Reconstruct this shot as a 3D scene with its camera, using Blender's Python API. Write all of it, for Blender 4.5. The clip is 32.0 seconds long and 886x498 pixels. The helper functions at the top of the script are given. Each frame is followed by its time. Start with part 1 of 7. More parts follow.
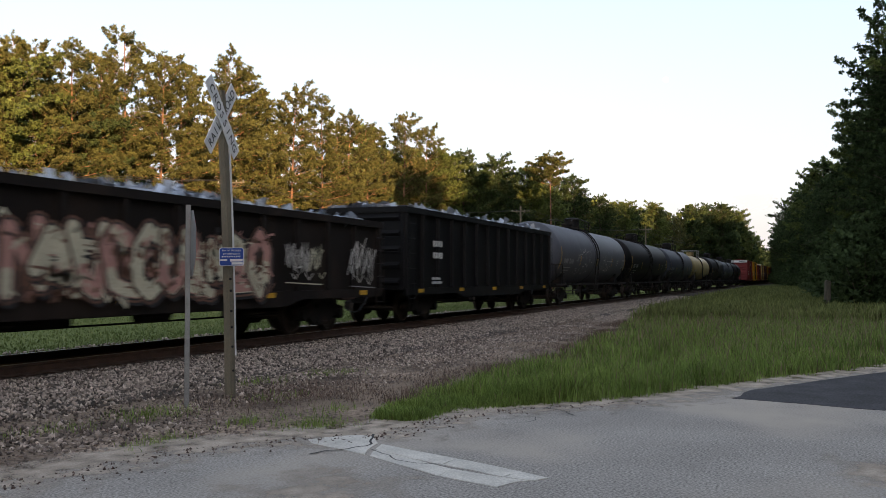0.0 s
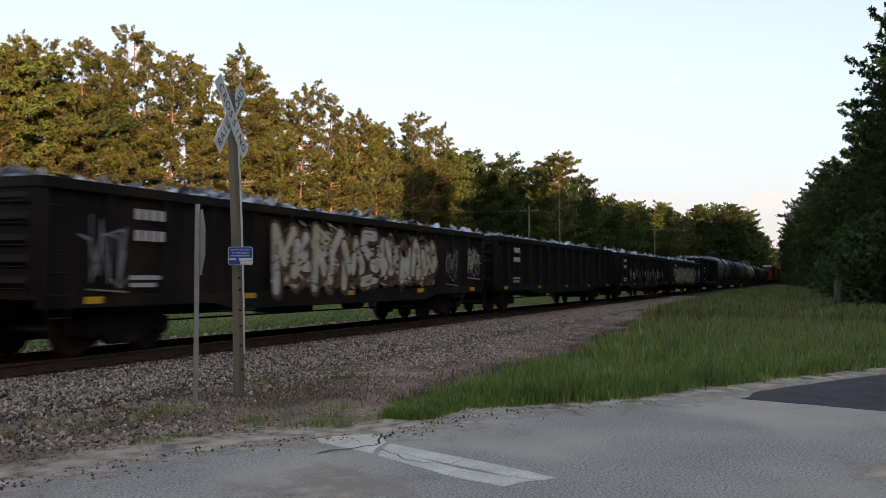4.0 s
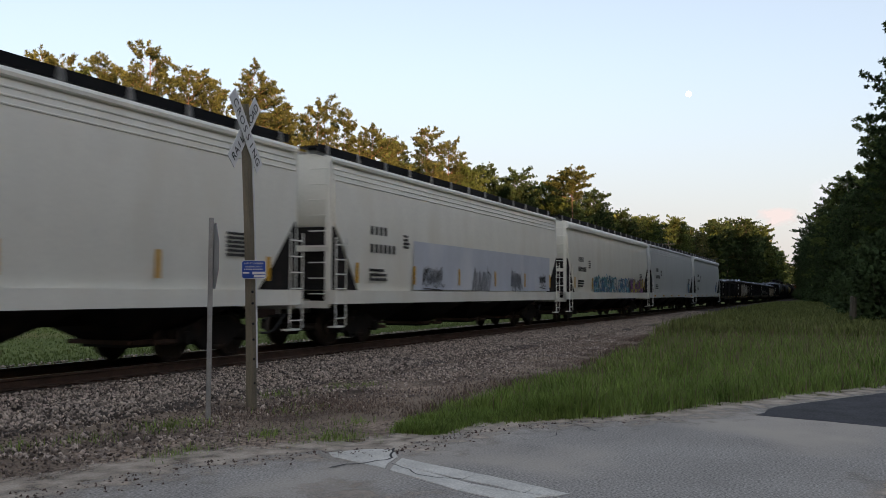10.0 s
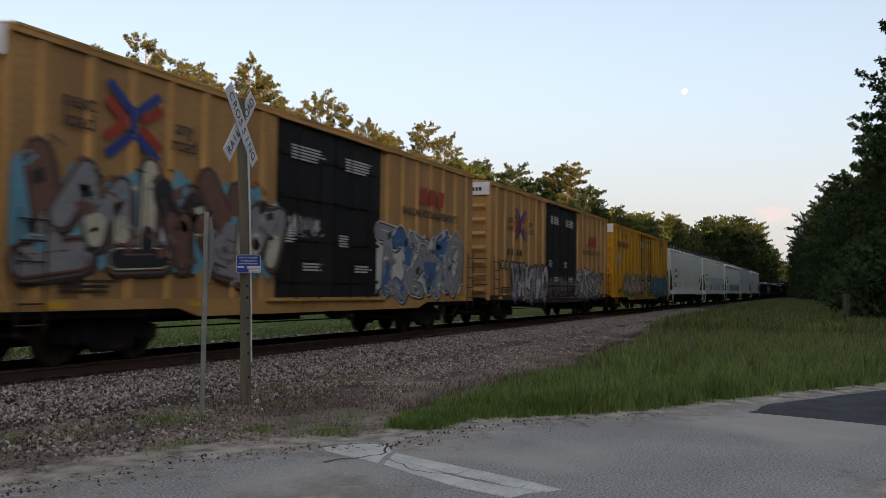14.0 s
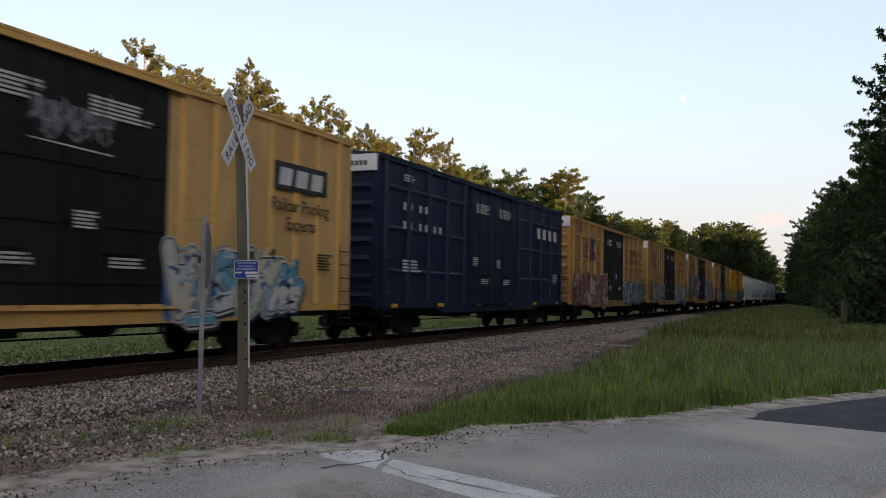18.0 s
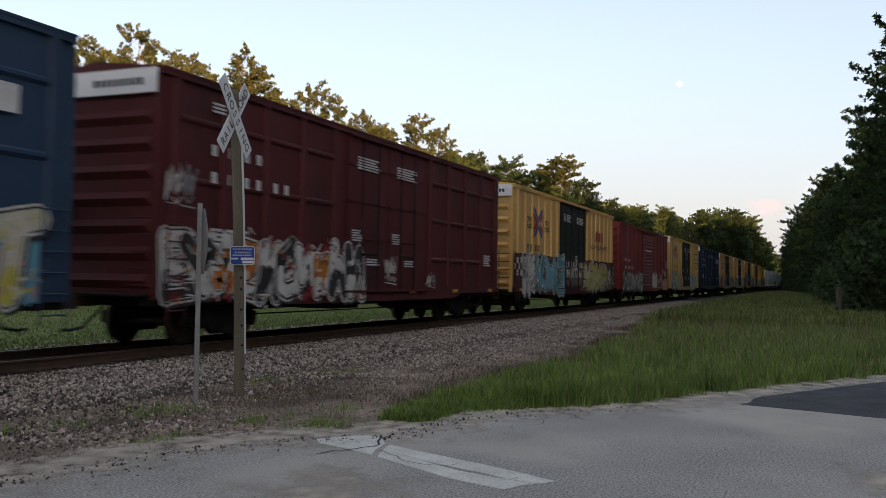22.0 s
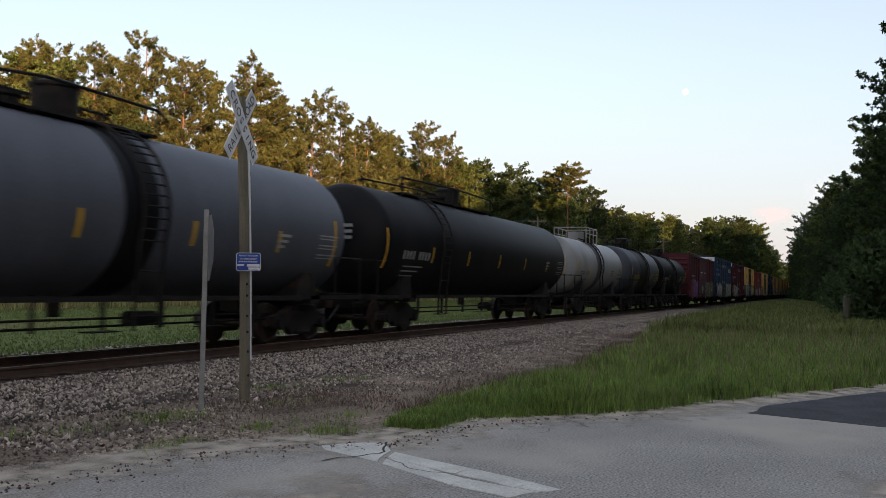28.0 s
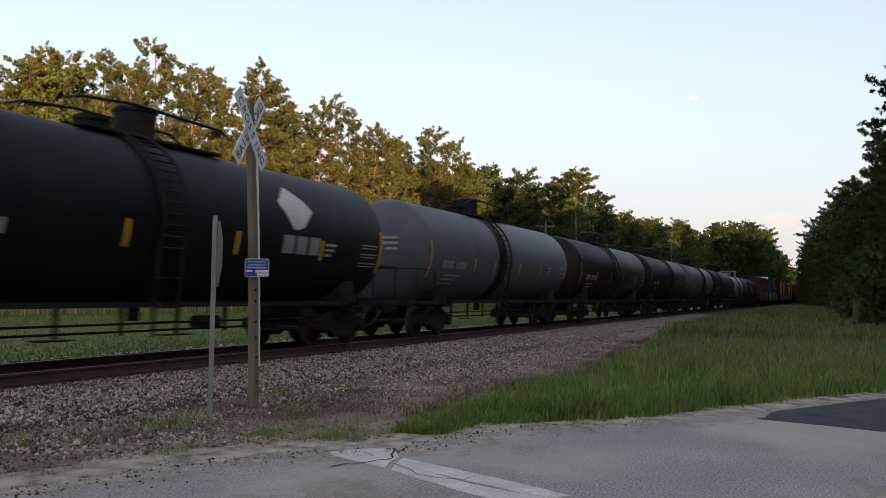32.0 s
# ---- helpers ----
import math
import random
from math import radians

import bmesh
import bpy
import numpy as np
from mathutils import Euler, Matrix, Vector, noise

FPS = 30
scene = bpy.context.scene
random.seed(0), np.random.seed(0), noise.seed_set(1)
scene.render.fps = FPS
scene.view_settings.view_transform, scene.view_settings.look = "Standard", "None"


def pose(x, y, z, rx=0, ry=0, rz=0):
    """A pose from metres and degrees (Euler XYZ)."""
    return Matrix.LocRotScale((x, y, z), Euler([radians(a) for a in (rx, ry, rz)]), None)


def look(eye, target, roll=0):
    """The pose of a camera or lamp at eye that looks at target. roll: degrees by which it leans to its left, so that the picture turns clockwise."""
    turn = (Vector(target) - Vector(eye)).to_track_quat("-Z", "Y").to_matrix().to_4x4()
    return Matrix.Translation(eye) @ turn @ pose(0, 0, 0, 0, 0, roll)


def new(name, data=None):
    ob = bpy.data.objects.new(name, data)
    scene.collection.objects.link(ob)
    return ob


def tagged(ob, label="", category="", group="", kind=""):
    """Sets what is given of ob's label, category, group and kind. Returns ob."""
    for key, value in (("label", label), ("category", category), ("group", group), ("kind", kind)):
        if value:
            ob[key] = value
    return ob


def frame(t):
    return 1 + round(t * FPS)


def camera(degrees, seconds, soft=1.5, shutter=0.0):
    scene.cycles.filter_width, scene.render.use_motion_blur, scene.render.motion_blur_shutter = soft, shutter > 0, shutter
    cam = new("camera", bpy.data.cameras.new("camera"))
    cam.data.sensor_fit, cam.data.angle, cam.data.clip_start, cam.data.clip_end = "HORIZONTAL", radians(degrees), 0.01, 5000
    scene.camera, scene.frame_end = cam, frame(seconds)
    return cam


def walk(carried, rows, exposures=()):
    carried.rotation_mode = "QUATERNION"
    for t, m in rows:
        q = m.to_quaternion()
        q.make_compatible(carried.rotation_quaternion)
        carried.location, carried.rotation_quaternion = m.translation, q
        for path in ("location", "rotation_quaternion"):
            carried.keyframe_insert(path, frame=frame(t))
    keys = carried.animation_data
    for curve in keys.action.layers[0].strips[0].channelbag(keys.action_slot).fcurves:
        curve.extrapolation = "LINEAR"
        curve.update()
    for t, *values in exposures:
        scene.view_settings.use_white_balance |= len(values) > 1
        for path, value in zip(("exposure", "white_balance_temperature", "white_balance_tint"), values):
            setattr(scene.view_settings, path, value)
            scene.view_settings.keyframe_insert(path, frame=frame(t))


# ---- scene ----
# The train runs along +x, its near side at y = 10.6; the road is at z = 0.
EYE = (0.0, 0.0, 1.6)
SPEED = 17.906      # metres a second
TRACK_Y = 12.2
RAIL_Z = 0.24
cam = camera(52.21, 32.0, 0.8, 0.28)
PATH = [
    (0.0, 91.826, -0.068, -68.201),
    (0.5, 91.823, -0.057, -68.127),
    (1.0, 91.878, -0.067, -67.941),
    (1.5, 91.942, -0.192, -67.809),
    (2.0, 91.933, -0.307, -67.756),
    (2.5, 91.909, -0.240, -67.686),
    (3.0, 91.891, -0.179, -67.580),
    (3.5, 91.821, -0.196, -67.548),
    (5.5, 91.791, -0.134, -68.219),
    (6.0, 91.735, 0.009, -67.869),
    (6.5, 91.803, 0.009, -67.806),
    (7.0, 92.040, -0.031, -67.822),
    (7.5, 92.141, -0.058, -67.801),
    (8.0, 92.224, -0.034, -67.622),
    (8.5, 92.390, -0.024, -67.580),
    (9.0, 92.490, -0.175, -67.398),
    (9.5, 92.632, -0.295, -67.102),
    (10.0, 92.694, -0.379, -66.862),
    (10.5, 92.742, -0.426, -66.605),
    (11.0, 92.803, -0.416, -66.447),
    (11.5, 92.795, -0.447, -66.302),
    (12.0, 92.686, -0.444, -66.212),
    (12.5, 92.528, -0.635, -66.421),
    (13.0, 92.548, -0.739, -66.856),
    (13.5, 92.463, -0.793, -67.064),
    (14.0, 92.413, -0.755, -67.183),
    (14.5, 92.351, -0.755, -67.296),
    (16.5, 92.663, -0.784, -67.346),
    (17.0, 92.744, -0.836, -67.362),
    (17.5, 92.801, -0.877, -67.373),
    (18.0, 92.788, -0.859, -67.322),
    (18.5, 92.840, -0.862, -67.229),
    (19.0, 92.853, -0.829, -66.987),
    (19.5, 92.877, -0.902, -66.865),
    (20.0, 92.568, -1.060, -66.937),
    (20.5, 92.315, -1.076, -67.197),
    (21.0, 92.082, -0.966, -67.330),
    (21.5, 91.942, -0.923, -67.445),
    (22.0, 91.919, -0.882, -67.565),
    (22.5, 92.115, -0.947, -67.670),
    (23.0, 92.220, -0.938, -67.830),
    (23.5, 92.504, -0.947, -67.894),
    (24.0, 92.722, -1.023, -67.829),
    (24.5, 92.797, -1.111, -67.727),
    (25.0, 92.715, -1.181, -67.634),
    (25.5, 92.604, -1.216, -67.587),
    (27.5, 92.440, -1.059, -67.173),
    (28.0, 92.362, -1.089, -67.203),
    (28.5, 92.397, -1.057, -67.143),
    (29.0, 92.477, -0.969, -67.110),
    (29.5, 92.654, -0.996, -67.024),
    (30.0, 92.666, -1.009, -67.090),
    (30.5, 92.642, -1.106, -67.025),
    (31.0, 92.700, -1.146, -66.867),
    (31.5, 92.795, -1.113, -66.666),
    (32.0, 92.707, -0.999, -66.685),
]

walk(cam, [(t, pose(*EYE, rx, ry, rz)) for t, rx, ry, rz in PATH],
     exposures=[(0.0, 1.62), (0.6, 1.46), (1.0, 1.39), (2.0, 1.38), (3.0, 1.47), (6.0, 1.50), (7.0, 1.38), (8.0, 1.31), (10.0, 1.31), (13.0, 1.26), (16.0, 1.22), (17.0, 1.20), (18.0, 1.40), (20.0, 1.41), (22.0, 1.37), (25.0, 1.40), (32.0, 1.39)])

# ---- light ----
SUN_AZ = radians(222)     # towards the sun, from +x anticlockwise
SUN_EL = radians(7.5)
world = bpy.data.worlds.new("sky")
scene.world = world
world.use_nodes = True
wn = world.node_tree.nodes
sky = wn.new("ShaderNodeTexSky")
sky.sky_type = 'NISHITA'
sky.sun_disc = False
sky.sun_elevation = SUN_EL
sky.sun_rotation = math.pi / 2 - SUN_AZ
sky.altitude = 50
sky.air_density, sky.dust_density, sky.ozone_density = 1.0, 1.2, 1.5
haze = wn.new("ShaderNodeVectorMath")      # thin bright evening haze over the whole sky
haze.operation = 'MULTIPLY_ADD'
haze.inputs[1].default_value = (1.36, 1.2, 1.2)
haze.inputs[2].default_value = (2.62, 2.70, 3.00)
world.node_tree.links.new(sky.outputs[0], haze.inputs[0])
# dusky lavender belt low in the sky, on the side away from the sun
geo = wn.new("ShaderNodeTexCoord")
away = wn.new("ShaderNodeVectorMath")
away.operation = 'DOT_PRODUCT'
away.inputs[1].default_value = (-math.cos(SUN_AZ), -math.sin(SUN_AZ), 0)
sep, low, both, belt = wn.new("ShaderNodeSeparateXYZ"), wn.new("ShaderNodeMapRange"), wn.new("ShaderNodeMath"), wn.new("ShaderNodeMix")
low.inputs[1].default_value, low.inputs[2].default_value, low.inputs[3].default_value, low.inputs[4].default_value = 0.0, 0.27, 0.9, 0.0
low.interpolation_type = 'SMOOTHSTEP'
both.operation, both.use_clamp = 'MULTIPLY', True
belt.data_type = 'RGBA'
belt.inputs[7].default_value = (4.35, 4.1, 4.5, 1)
wl = world.node_tree.links
wl.new(geo.outputs["Generated"], away.inputs[0])
wl.new(geo.outputs["Generated"], sep.inputs[0])
wl.new(sep.outputs["Z"], low.inputs[0])
wl.new(low.outputs[0], both.inputs[0])
wl.new(away.outputs["Value"], both.inputs[1])
wl.new(both.outputs[0], belt.inputs[0])
wl.new(haze.outputs[0], belt.inputs[6])
wl.new(belt.outputs[2], wn["Background"].inputs[0])
wn["Background"].inputs[1].default_value = 0.06
sun = new("sun", bpy.data.lights.new("sun", 'SUN'))
sun.data.energy, sun.data.angle, sun.data.color = 4.2, radians(0.6), (1.0, 0.60, 0.29)
sun_dir = Vector((math.cos(SUN_AZ) * math.cos(SUN_EL), math.sin(SUN_AZ) * math.cos(SUN_EL), math.sin(SUN_EL)))
sun.matrix_world = look(sun_dir * 100, (0, 0, 0))


# ---- materials ----
def mat(name, col, rough=0.7, metal=0.0, var=0.25, scale=6.0, fine=60.0, bump=0.15, tint=None, per_object=0.0,
        per_island=0.0, stain=None, stain_at=0.6, stretch=(1, 1, 1), bump_dist=0.01, spec=0.5, grain=(0.6, 1.25), detail=3):
    """A procedural surface: base colour varied at two scales, optional stains, grain relief."""
    m = bpy.data.materials.new(name)
    m.use_nodes = True
    nt = m.node_tree
    n, l = nt.nodes, nt.links
    b = n["Principled BSDF"]
    b.inputs["Roughness"].default_value = rough
    b.inputs["Metallic"].default_value = metal
    b.inputs["Specular IOR Level"].default_value = spec
    tc = n.new("ShaderNodeTexCoord")
    mp = n.new("ShaderNodeMapping")
    mp.inputs["Scale"].default_value = stretch
    l.new(tc.outputs["Object"], mp.inputs[0])
    a = n.new("ShaderNodeTexNoise")
    a.inputs["Scale"].default_value, a.inputs["Detail"].default_value = scale, 5
    f = n.new("ShaderNodeTexNoise")
    f.inputs["Scale"].default_value, f.inputs["Detail"].default_value = fine, detail
    l.new(mp.outputs[0], a.inputs[0])
    l.new(mp.outputs[0], f.inputs[0])
    mx = n.new("ShaderNodeMix")
    mx.data_type = 'RGBA'
    t2 = tint or tuple(c * (1 - var) for c in col)
    mx.inputs[6].default_value = (*col, 1)
    mx.inputs[7].default_value = (*t2, 1)
    ramp = n.new("ShaderNodeMapRange")
    ramp.inputs[1].default_value, ramp.inputs[2].default_value = 0.3, 0.7
    l.new(a.outputs[0], ramp.inputs[0])
    l.new(ramp.outputs[0], mx.inputs[0])
    mul = n.new("ShaderNodeMix")
    mul.data_type, mul.blend_type = 'RGBA', 'MULTIPLY'
    mul.inputs[0].default_value = min(1.0, var * 2)
    fr = n.new("ShaderNodeMapRange")
    fr.inputs[1].default_value, fr.inputs[2].default_value, fr.inputs[3].default_value, fr.inputs[4].default_value = 0.3, 0.7, *grain
    l.new(f.outputs[0], fr.inputs[0])
    l.new(mx.outputs[2], mul.inputs[6])
    l.new(fr.outputs[0], mul.inputs[7])
    out = mul.outputs[2]
    if stain:
        s = n.new("ShaderNodeTexNoise")
        s.inputs["Scale"].default_value, s.inputs["Detail"].default_value = scale * 0.45, 8
        sm = n.new("ShaderNodeMapping")
        sm.inputs["Location"].default_value = (7, 3, 5)
        l.new(mp.outputs[0], sm.inputs[0])
        l.new(sm.outputs[0], s.inputs[0])
        sr = n.new("ShaderNodeMapRange")
        sr.inputs[1].default_value, sr.inputs[2].default_value = stain_at - 0.08, stain_at + 0.08
        l.new(s.outputs[0], sr.inputs[0])
        sx = n.new("ShaderNodeMix")
        sx.data_type = 'RGBA'
        sx.inputs[7].default_value = (*stain, 1)
        l.new(sr.outputs[0], sx.inputs[0])
        l.new(out, sx.inputs[6])
        out = sx.outputs[2]
    if per_object or per_island:
        if per_island:
            src = n.new("ShaderNodeNewGeometry").outputs["Random Per Island"]
        else:
            src = n.new("ShaderNodeObjectInfo").outputs["Random"]
        k = per_object or per_island
        r = n.new("ShaderNodeMapRange")
        r.inputs[3].default_value, r.inputs[4].default_value = 1 - k, 1 + k
        l.new(src, r.inputs[0])
        v = n.new("ShaderNodeVectorMath")
        v.operation = 'SCALE'
        l.new(out, v.inputs[0])
        l.new(r.outputs[0], v.inputs["Scale"])
        out = v.outputs[0]
    l.new(out, b.inputs["Base Color"])
    if bump:
        bp = n.new("ShaderNodeBump")
        bp.inputs["Strength"].default_value, bp.inputs["Distance"].default_value = bump, bump_dist
        l.new(f.outputs[0], bp.inputs["Height"])
        l.new(bp.outputs[0], b.inputs["Normal"])
    return m


def leafy(name, col, tint, trans=0.3, size=0.35, island=0.45):
    """Foliage: varied per clump, lets some light through."""
    m = mat(name, col, 0.75, 0, 0.3, size, 3.0, 0, tint=tint, per_island=island, spec=0.08)
    n, l = m.node_tree.nodes, m.node_tree.links
    b = n["Principled BSDF"]
    t = n.new("ShaderNodeBsdfTranslucent")
    mix = n.new("ShaderNodeMixShader")
    mix.inputs[0].default_value = trans
    src = b.inputs["Base Color"].links[0].from_socket
    l.new(src, t.inputs[0])
    l.new(b.outputs[0], mix.inputs[1])
    l.new(t.outputs[0], mix.inputs[2])
    l.new(mix.outputs[0], n["Material Output"].inputs[0])
    return m


def sandy(name, col):
    """Thin sand that thins out over the road: cover follows the sheet's own 'cover' values, broken up by noise."""
    m = mat(name, col, 0.95, 0, 0.3, 1.5, 60, 0.5, grain=(0.5, 1.4), detail=5)
    n, l = m.node_tree.nodes, m.node_tree.links
    at = n.new("ShaderNodeAttribute")
    at.attribute_name = "cover"
    nz = n.new("ShaderNodeTexNoise")
    nz.inputs["Scale"].default_value, nz.inputs["Detail"].default_value = 3.5, 9
    tc = n.new("ShaderNodeTexCoord")
    l.new(tc.outputs["Object"], nz.inputs[0])
    ad = n.new("ShaderNodeMath")
    l.new(at.outputs["Fac"], ad.inputs[0])
    l.new(nz.outputs[0], ad.inputs[1])
    mr = n.new("ShaderNodeMapRange")
    mr.inputs[1].default_value, mr.inputs[2].default_value, mr.inputs[4].default_value = 0.72, 1.15, 0.92
    l.new(ad.outputs[0], mr.inputs[0])
    tr, mx = n.new("ShaderNodeBsdfTransparent"), n.new("ShaderNodeMixShader")
    l.new(mr.outputs[0], mx.inputs[0])
    l.new(tr.outputs[0], mx.inputs[1])
    l.new(n["Principled BSDF"].outputs[0], mx.inputs[2])
    l.new(mx.outputs[0], n["Material Output"].inputs[0])
    return m


M = {}
M["asphalt"] = mat("asphalt", (0.318, 0.298, 0.268), 0.95, 0, 0.5, 0.8, 46, 0.0, tint=(0.245, 0.230, 0.208), stain=(0.39, 0.35, 0.295), stain_at=0.59, bump_dist=0.006, grain=(0.42, 1.55), detail=8, spec=0.12)
M["new_asphalt"] = mat("new_asphalt", (0.066, 0.066, 0.07), 0.9, 0, 0.45, 2.0, 40, 0.0, grain=(0.4, 1.6), detail=5, spec=0.15)
M["line_paint"] = mat("line_paint", (0.61, 0.585, 0.52), 0.85, 0, 0.3, 3.0, 50, 0.3, stain=(0.42, 0.40, 0.36), stain_at=0.64)
M["sand"] = sandy("sand", (0.49, 0.415, 0.33))
M["dirt"] = mat("dirt", (0.32, 0.25, 0.19), 0.95, 0, 0.5, 0.9, 22, 1.0, tint=(0.085, 0.066, 0.052), stain=(0.25, 0.195, 0.145), stain_at=0.60, bump_dist=0.03, grain=(0.35, 1.6), detail=8, spec=0.06)
M["field"] = mat("field", (0.125, 0.15, 0.048), 0.95, 0, 0.4, 0.25, 12, 0.8, tint=(0.10, 0.125, 0.04), stain=(0.15, 0.135, 0.06), stain_at=0.6, bump_dist=0.03, spec=0.06)
M["ballast_bed"] = mat("ballast_bed", (0.105, 0.09, 0.078), 0.95, 0, 0.5, 3, 22, 1.0, bump_dist=0.03, spec=0.06)
M["ballast_stone"] = mat("ballast_stone", (0.395, 0.328, 0.270), 0.9, 0, 0.3, 5, 60, 0.4, tint=(0.205, 0.170, 0.142), per_island=0.85, spec=0.15)
M["gravel"] = mat("gravel", (0.20, 0.16, 0.135), 0.95, 0, 0.3, 5, 60, 0.4, tint=(0.12, 0.098, 0.085), per_island=0.6, spec=0.15)
M["rail_steel"] = mat("rail_steel", (0.085, 0.050, 0.034), 0.8, 0.1, 0.4, 4, 60, 0.3)
M["rail_head"] = mat("rail_head", (0.30, 0.29, 0.28), 0.35, 1.0, 0.15, 5, 80, 0.05)
M["tie_wood"] = mat("tie_wood", (0.085, 0.055, 0.04), 0.9, 0, 0.4, 3, 40, 0.6, per_object=0.35, stretch=(6, 1, 6))
M["grass"] = leafy("grass", (0.225, 0.30, 0.075), (0.14, 0.205, 0.05), 0.3, 0.9)
M["grass_far"] = leafy("grass_far", (0.185, 0.205, 0.07), (0.13, 0.145, 0.05), 0.3, 0.3)
M["seed_heads"] = leafy("seed_heads", (0.27, 0.205, 0.135), (0.19, 0.135, 0.10), 0.25)
M["field_grass"] = leafy("field_grass", (0.15, 0.185, 0.066), (0.115, 0.15, 0.05), 0.25, island=0.15)
M["grass_dry"] = leafy("grass_dry", (0.16, 0.108, 0.085), (0.125, 0.095, 0.068), 0.2)
M["grass_tan"] = leafy("grass_tan", (0.28, 0.24, 0.12), (0.20, 0.20, 0.08), 0.3)
M["needles"] = leafy("needles", (0.140, 0.143, 0.050), (0.086, 0.096, 0.037), 0.27)
M["leaves"] = leafy("leaves", (0.15, 0.185, 0.058), (0.095, 0.13, 0.042), 0.32)
# leaves darkened: the shade over these trees is put into the colour
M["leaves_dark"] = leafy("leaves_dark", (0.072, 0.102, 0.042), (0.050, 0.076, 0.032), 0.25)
M["bark"] = mat("bark", (0.34, 0.185, 0.105), 0.95, 0, 0.4, 2, 14, 1.0, tint=(0.12, 0.075, 0.05), bump_dist=0.05)
M["bark_grey"] = mat("bark_grey", (0.13, 0.105, 0.08), 0.95, 0, 0.4, 2, 14, 1.0, bump_dist=0.05)
M["post_wood"] = mat("post_wood", (0.19, 0.165, 0.115), 0.9, 0, 0.35, 2.0, 40, 0.5, stretch=(8, 8, 0.8))
M["galvanised"] = mat("galvanised", (0.34, 0.34, 0.33), 0.55, 0.6, 0.25, 8, 90, 0.1)
M["sign_white"] = mat("sign_white", (0.70, 0.70, 0.69), 0.5, 0, 0.08, 4, 60, 0.03)
M["sign_black"] = mat("sign_black", (0.015, 0.015, 0.016), 0.5, 0, 0.1, 4, 60, 0)
M["sign_blue"] = mat("sign_blue", (0.007, 0.055, 0.30), 0.45, 0, 0.1, 4, 60, 0)
M["sign_back"] = mat("sign_back", (0.36, 0.37, 0.37), 0.45, 0.7, 0.2, 5, 60, 0.05)
M["sign_red"] = mat("sign_red", (0.45, 0.02, 0.02), 0.5, 0, 0.1, 4, 60, 0)
M["old_stump"] = mat("old_stump", (0.10, 0.085, 0.06), 0.95, 0, 0.4, 3, 30, 0.6, stretch=(6, 6, 1))
M["hole"] = mat("hole", (0.01, 0.01, 0.01), 0.9, 0, 0.1, 4, 60, 0)
M["wire"] = mat("wire", (0.02, 0.02, 0.02), 0.6, 0, 0.1, 4, 60, 0)
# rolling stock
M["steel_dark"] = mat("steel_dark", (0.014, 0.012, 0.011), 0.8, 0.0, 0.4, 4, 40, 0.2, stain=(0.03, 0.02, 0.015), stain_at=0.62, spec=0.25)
M["wheel_steel"] = mat("wheel_steel", (0.05, 0.035, 0.028), 0.6, 0.5, 0.3, 4, 40, 0.1)
M["wheel_tread"] = mat("wheel_tread", (0.35, 0.35, 0.35), 0.3, 1.0, 0.1, 4, 40, 0.0)
M["brown_rust"] = mat("brown_rust", (0.060, 0.030, 0.020), 0.85, 0.1, 0.4, 5, 40, 0.2)


def paint(name, col, stain=None, at=0.63, rough=0.55, var=0.18):
    M[name] = mat(name, col, rough, 0, var, 1.3, 30, 0.08, stain=stain or tuple(c * 0.45 for c in col), stain_at=at,
                  stretch=(1, 1, 0.45), per_object=0.06, spec=0.12 if name in ("tank_black", "tank_brown") else 0.25 if name.startswith("tank") else 0.15 if name.startswith("black") else 0.3 if name == "navy" else 0.25)


paint("black_paint", (0.0052, 0.0052, 0.0062), (0.0095, 0.009, 0.009), rough=0.55)
paint("black_brown", (0.0135, 0.0105, 0.009), (0.026, 0.018, 0.013), 0.58, 0.7)
paint("tank_black", (0.0085, 0.0085, 0.0095), (0.015, 0.013, 0.013), 0.62, 0.55)
paint("tank_brown", (0.014, 0.011, 0.0105), (0.023, 0.017, 0.015), 0.6, 0.5)
paint("tank_grey", (0.088, 0.096, 0.115), (0.06, 0.065, 0.075), 0.66, 0.55)
paint("tank_pale", (0.27, 0.28, 0.28), (0.17, 0.165, 0.155), 0.62, 0.5)
paint("tank_blue_grey", (0.052, 0.058, 0.072), (0.032, 0.034, 0.040), 0.62, 0.55)
paint("tank_cream", (0.42, 0.33, 0.15), (0.24, 0.17, 0.08), 0.62, 0.5)
paint("hopper_grey", (0.56, 0.575, 0.57), (0.49, 0.50, 0.49), 0.64, 0.5, 0.08)
paint("hopper_pale", (0.75, 0.75, 0.675), (0.66, 0.645, 0.56), 0.6, 0.5, 0.08)
paint("hopper_blue", (0.50, 0.54, 0.60), (0.58, 0.60, 0.62), 0.62, 0.5, 0.1)
paint("freight_yellow", (0.66, 0.405, 0.125), (0.44, 0.27, 0.09), 0.62, 0.6)
paint("freight_tan", (0.50, 0.285, 0.095), (0.33, 0.185, 0.065), 0.6, 0.6)
paint("freight_sheet", (0.62, 0.40, 0.155), (0.43, 0.27, 0.11), 0.56, 0.65, 0.3)
paint("tan_sheet", (0.46, 0.27, 0.105), (0.31, 0.18, 0.075), 0.56, 0.65, 0.3)
paint("bright_yellow", (0.60, 0.30, 0.018), (0.40, 0.20, 0.02), 0.62, 0.55)
paint("oxide_red", (0.19, 0.030, 0.028), (0.12, 0.024, 0.022), 0.6, 0.65)
paint("maroon", (0.078, 0.013, 0.015), (0.045, 0.011, 0.011), 0.6, 0.65)
paint("dark_red", (0.085, 0.015, 0.019), (0.052, 0.013, 0.014), 0.6, 0.65)
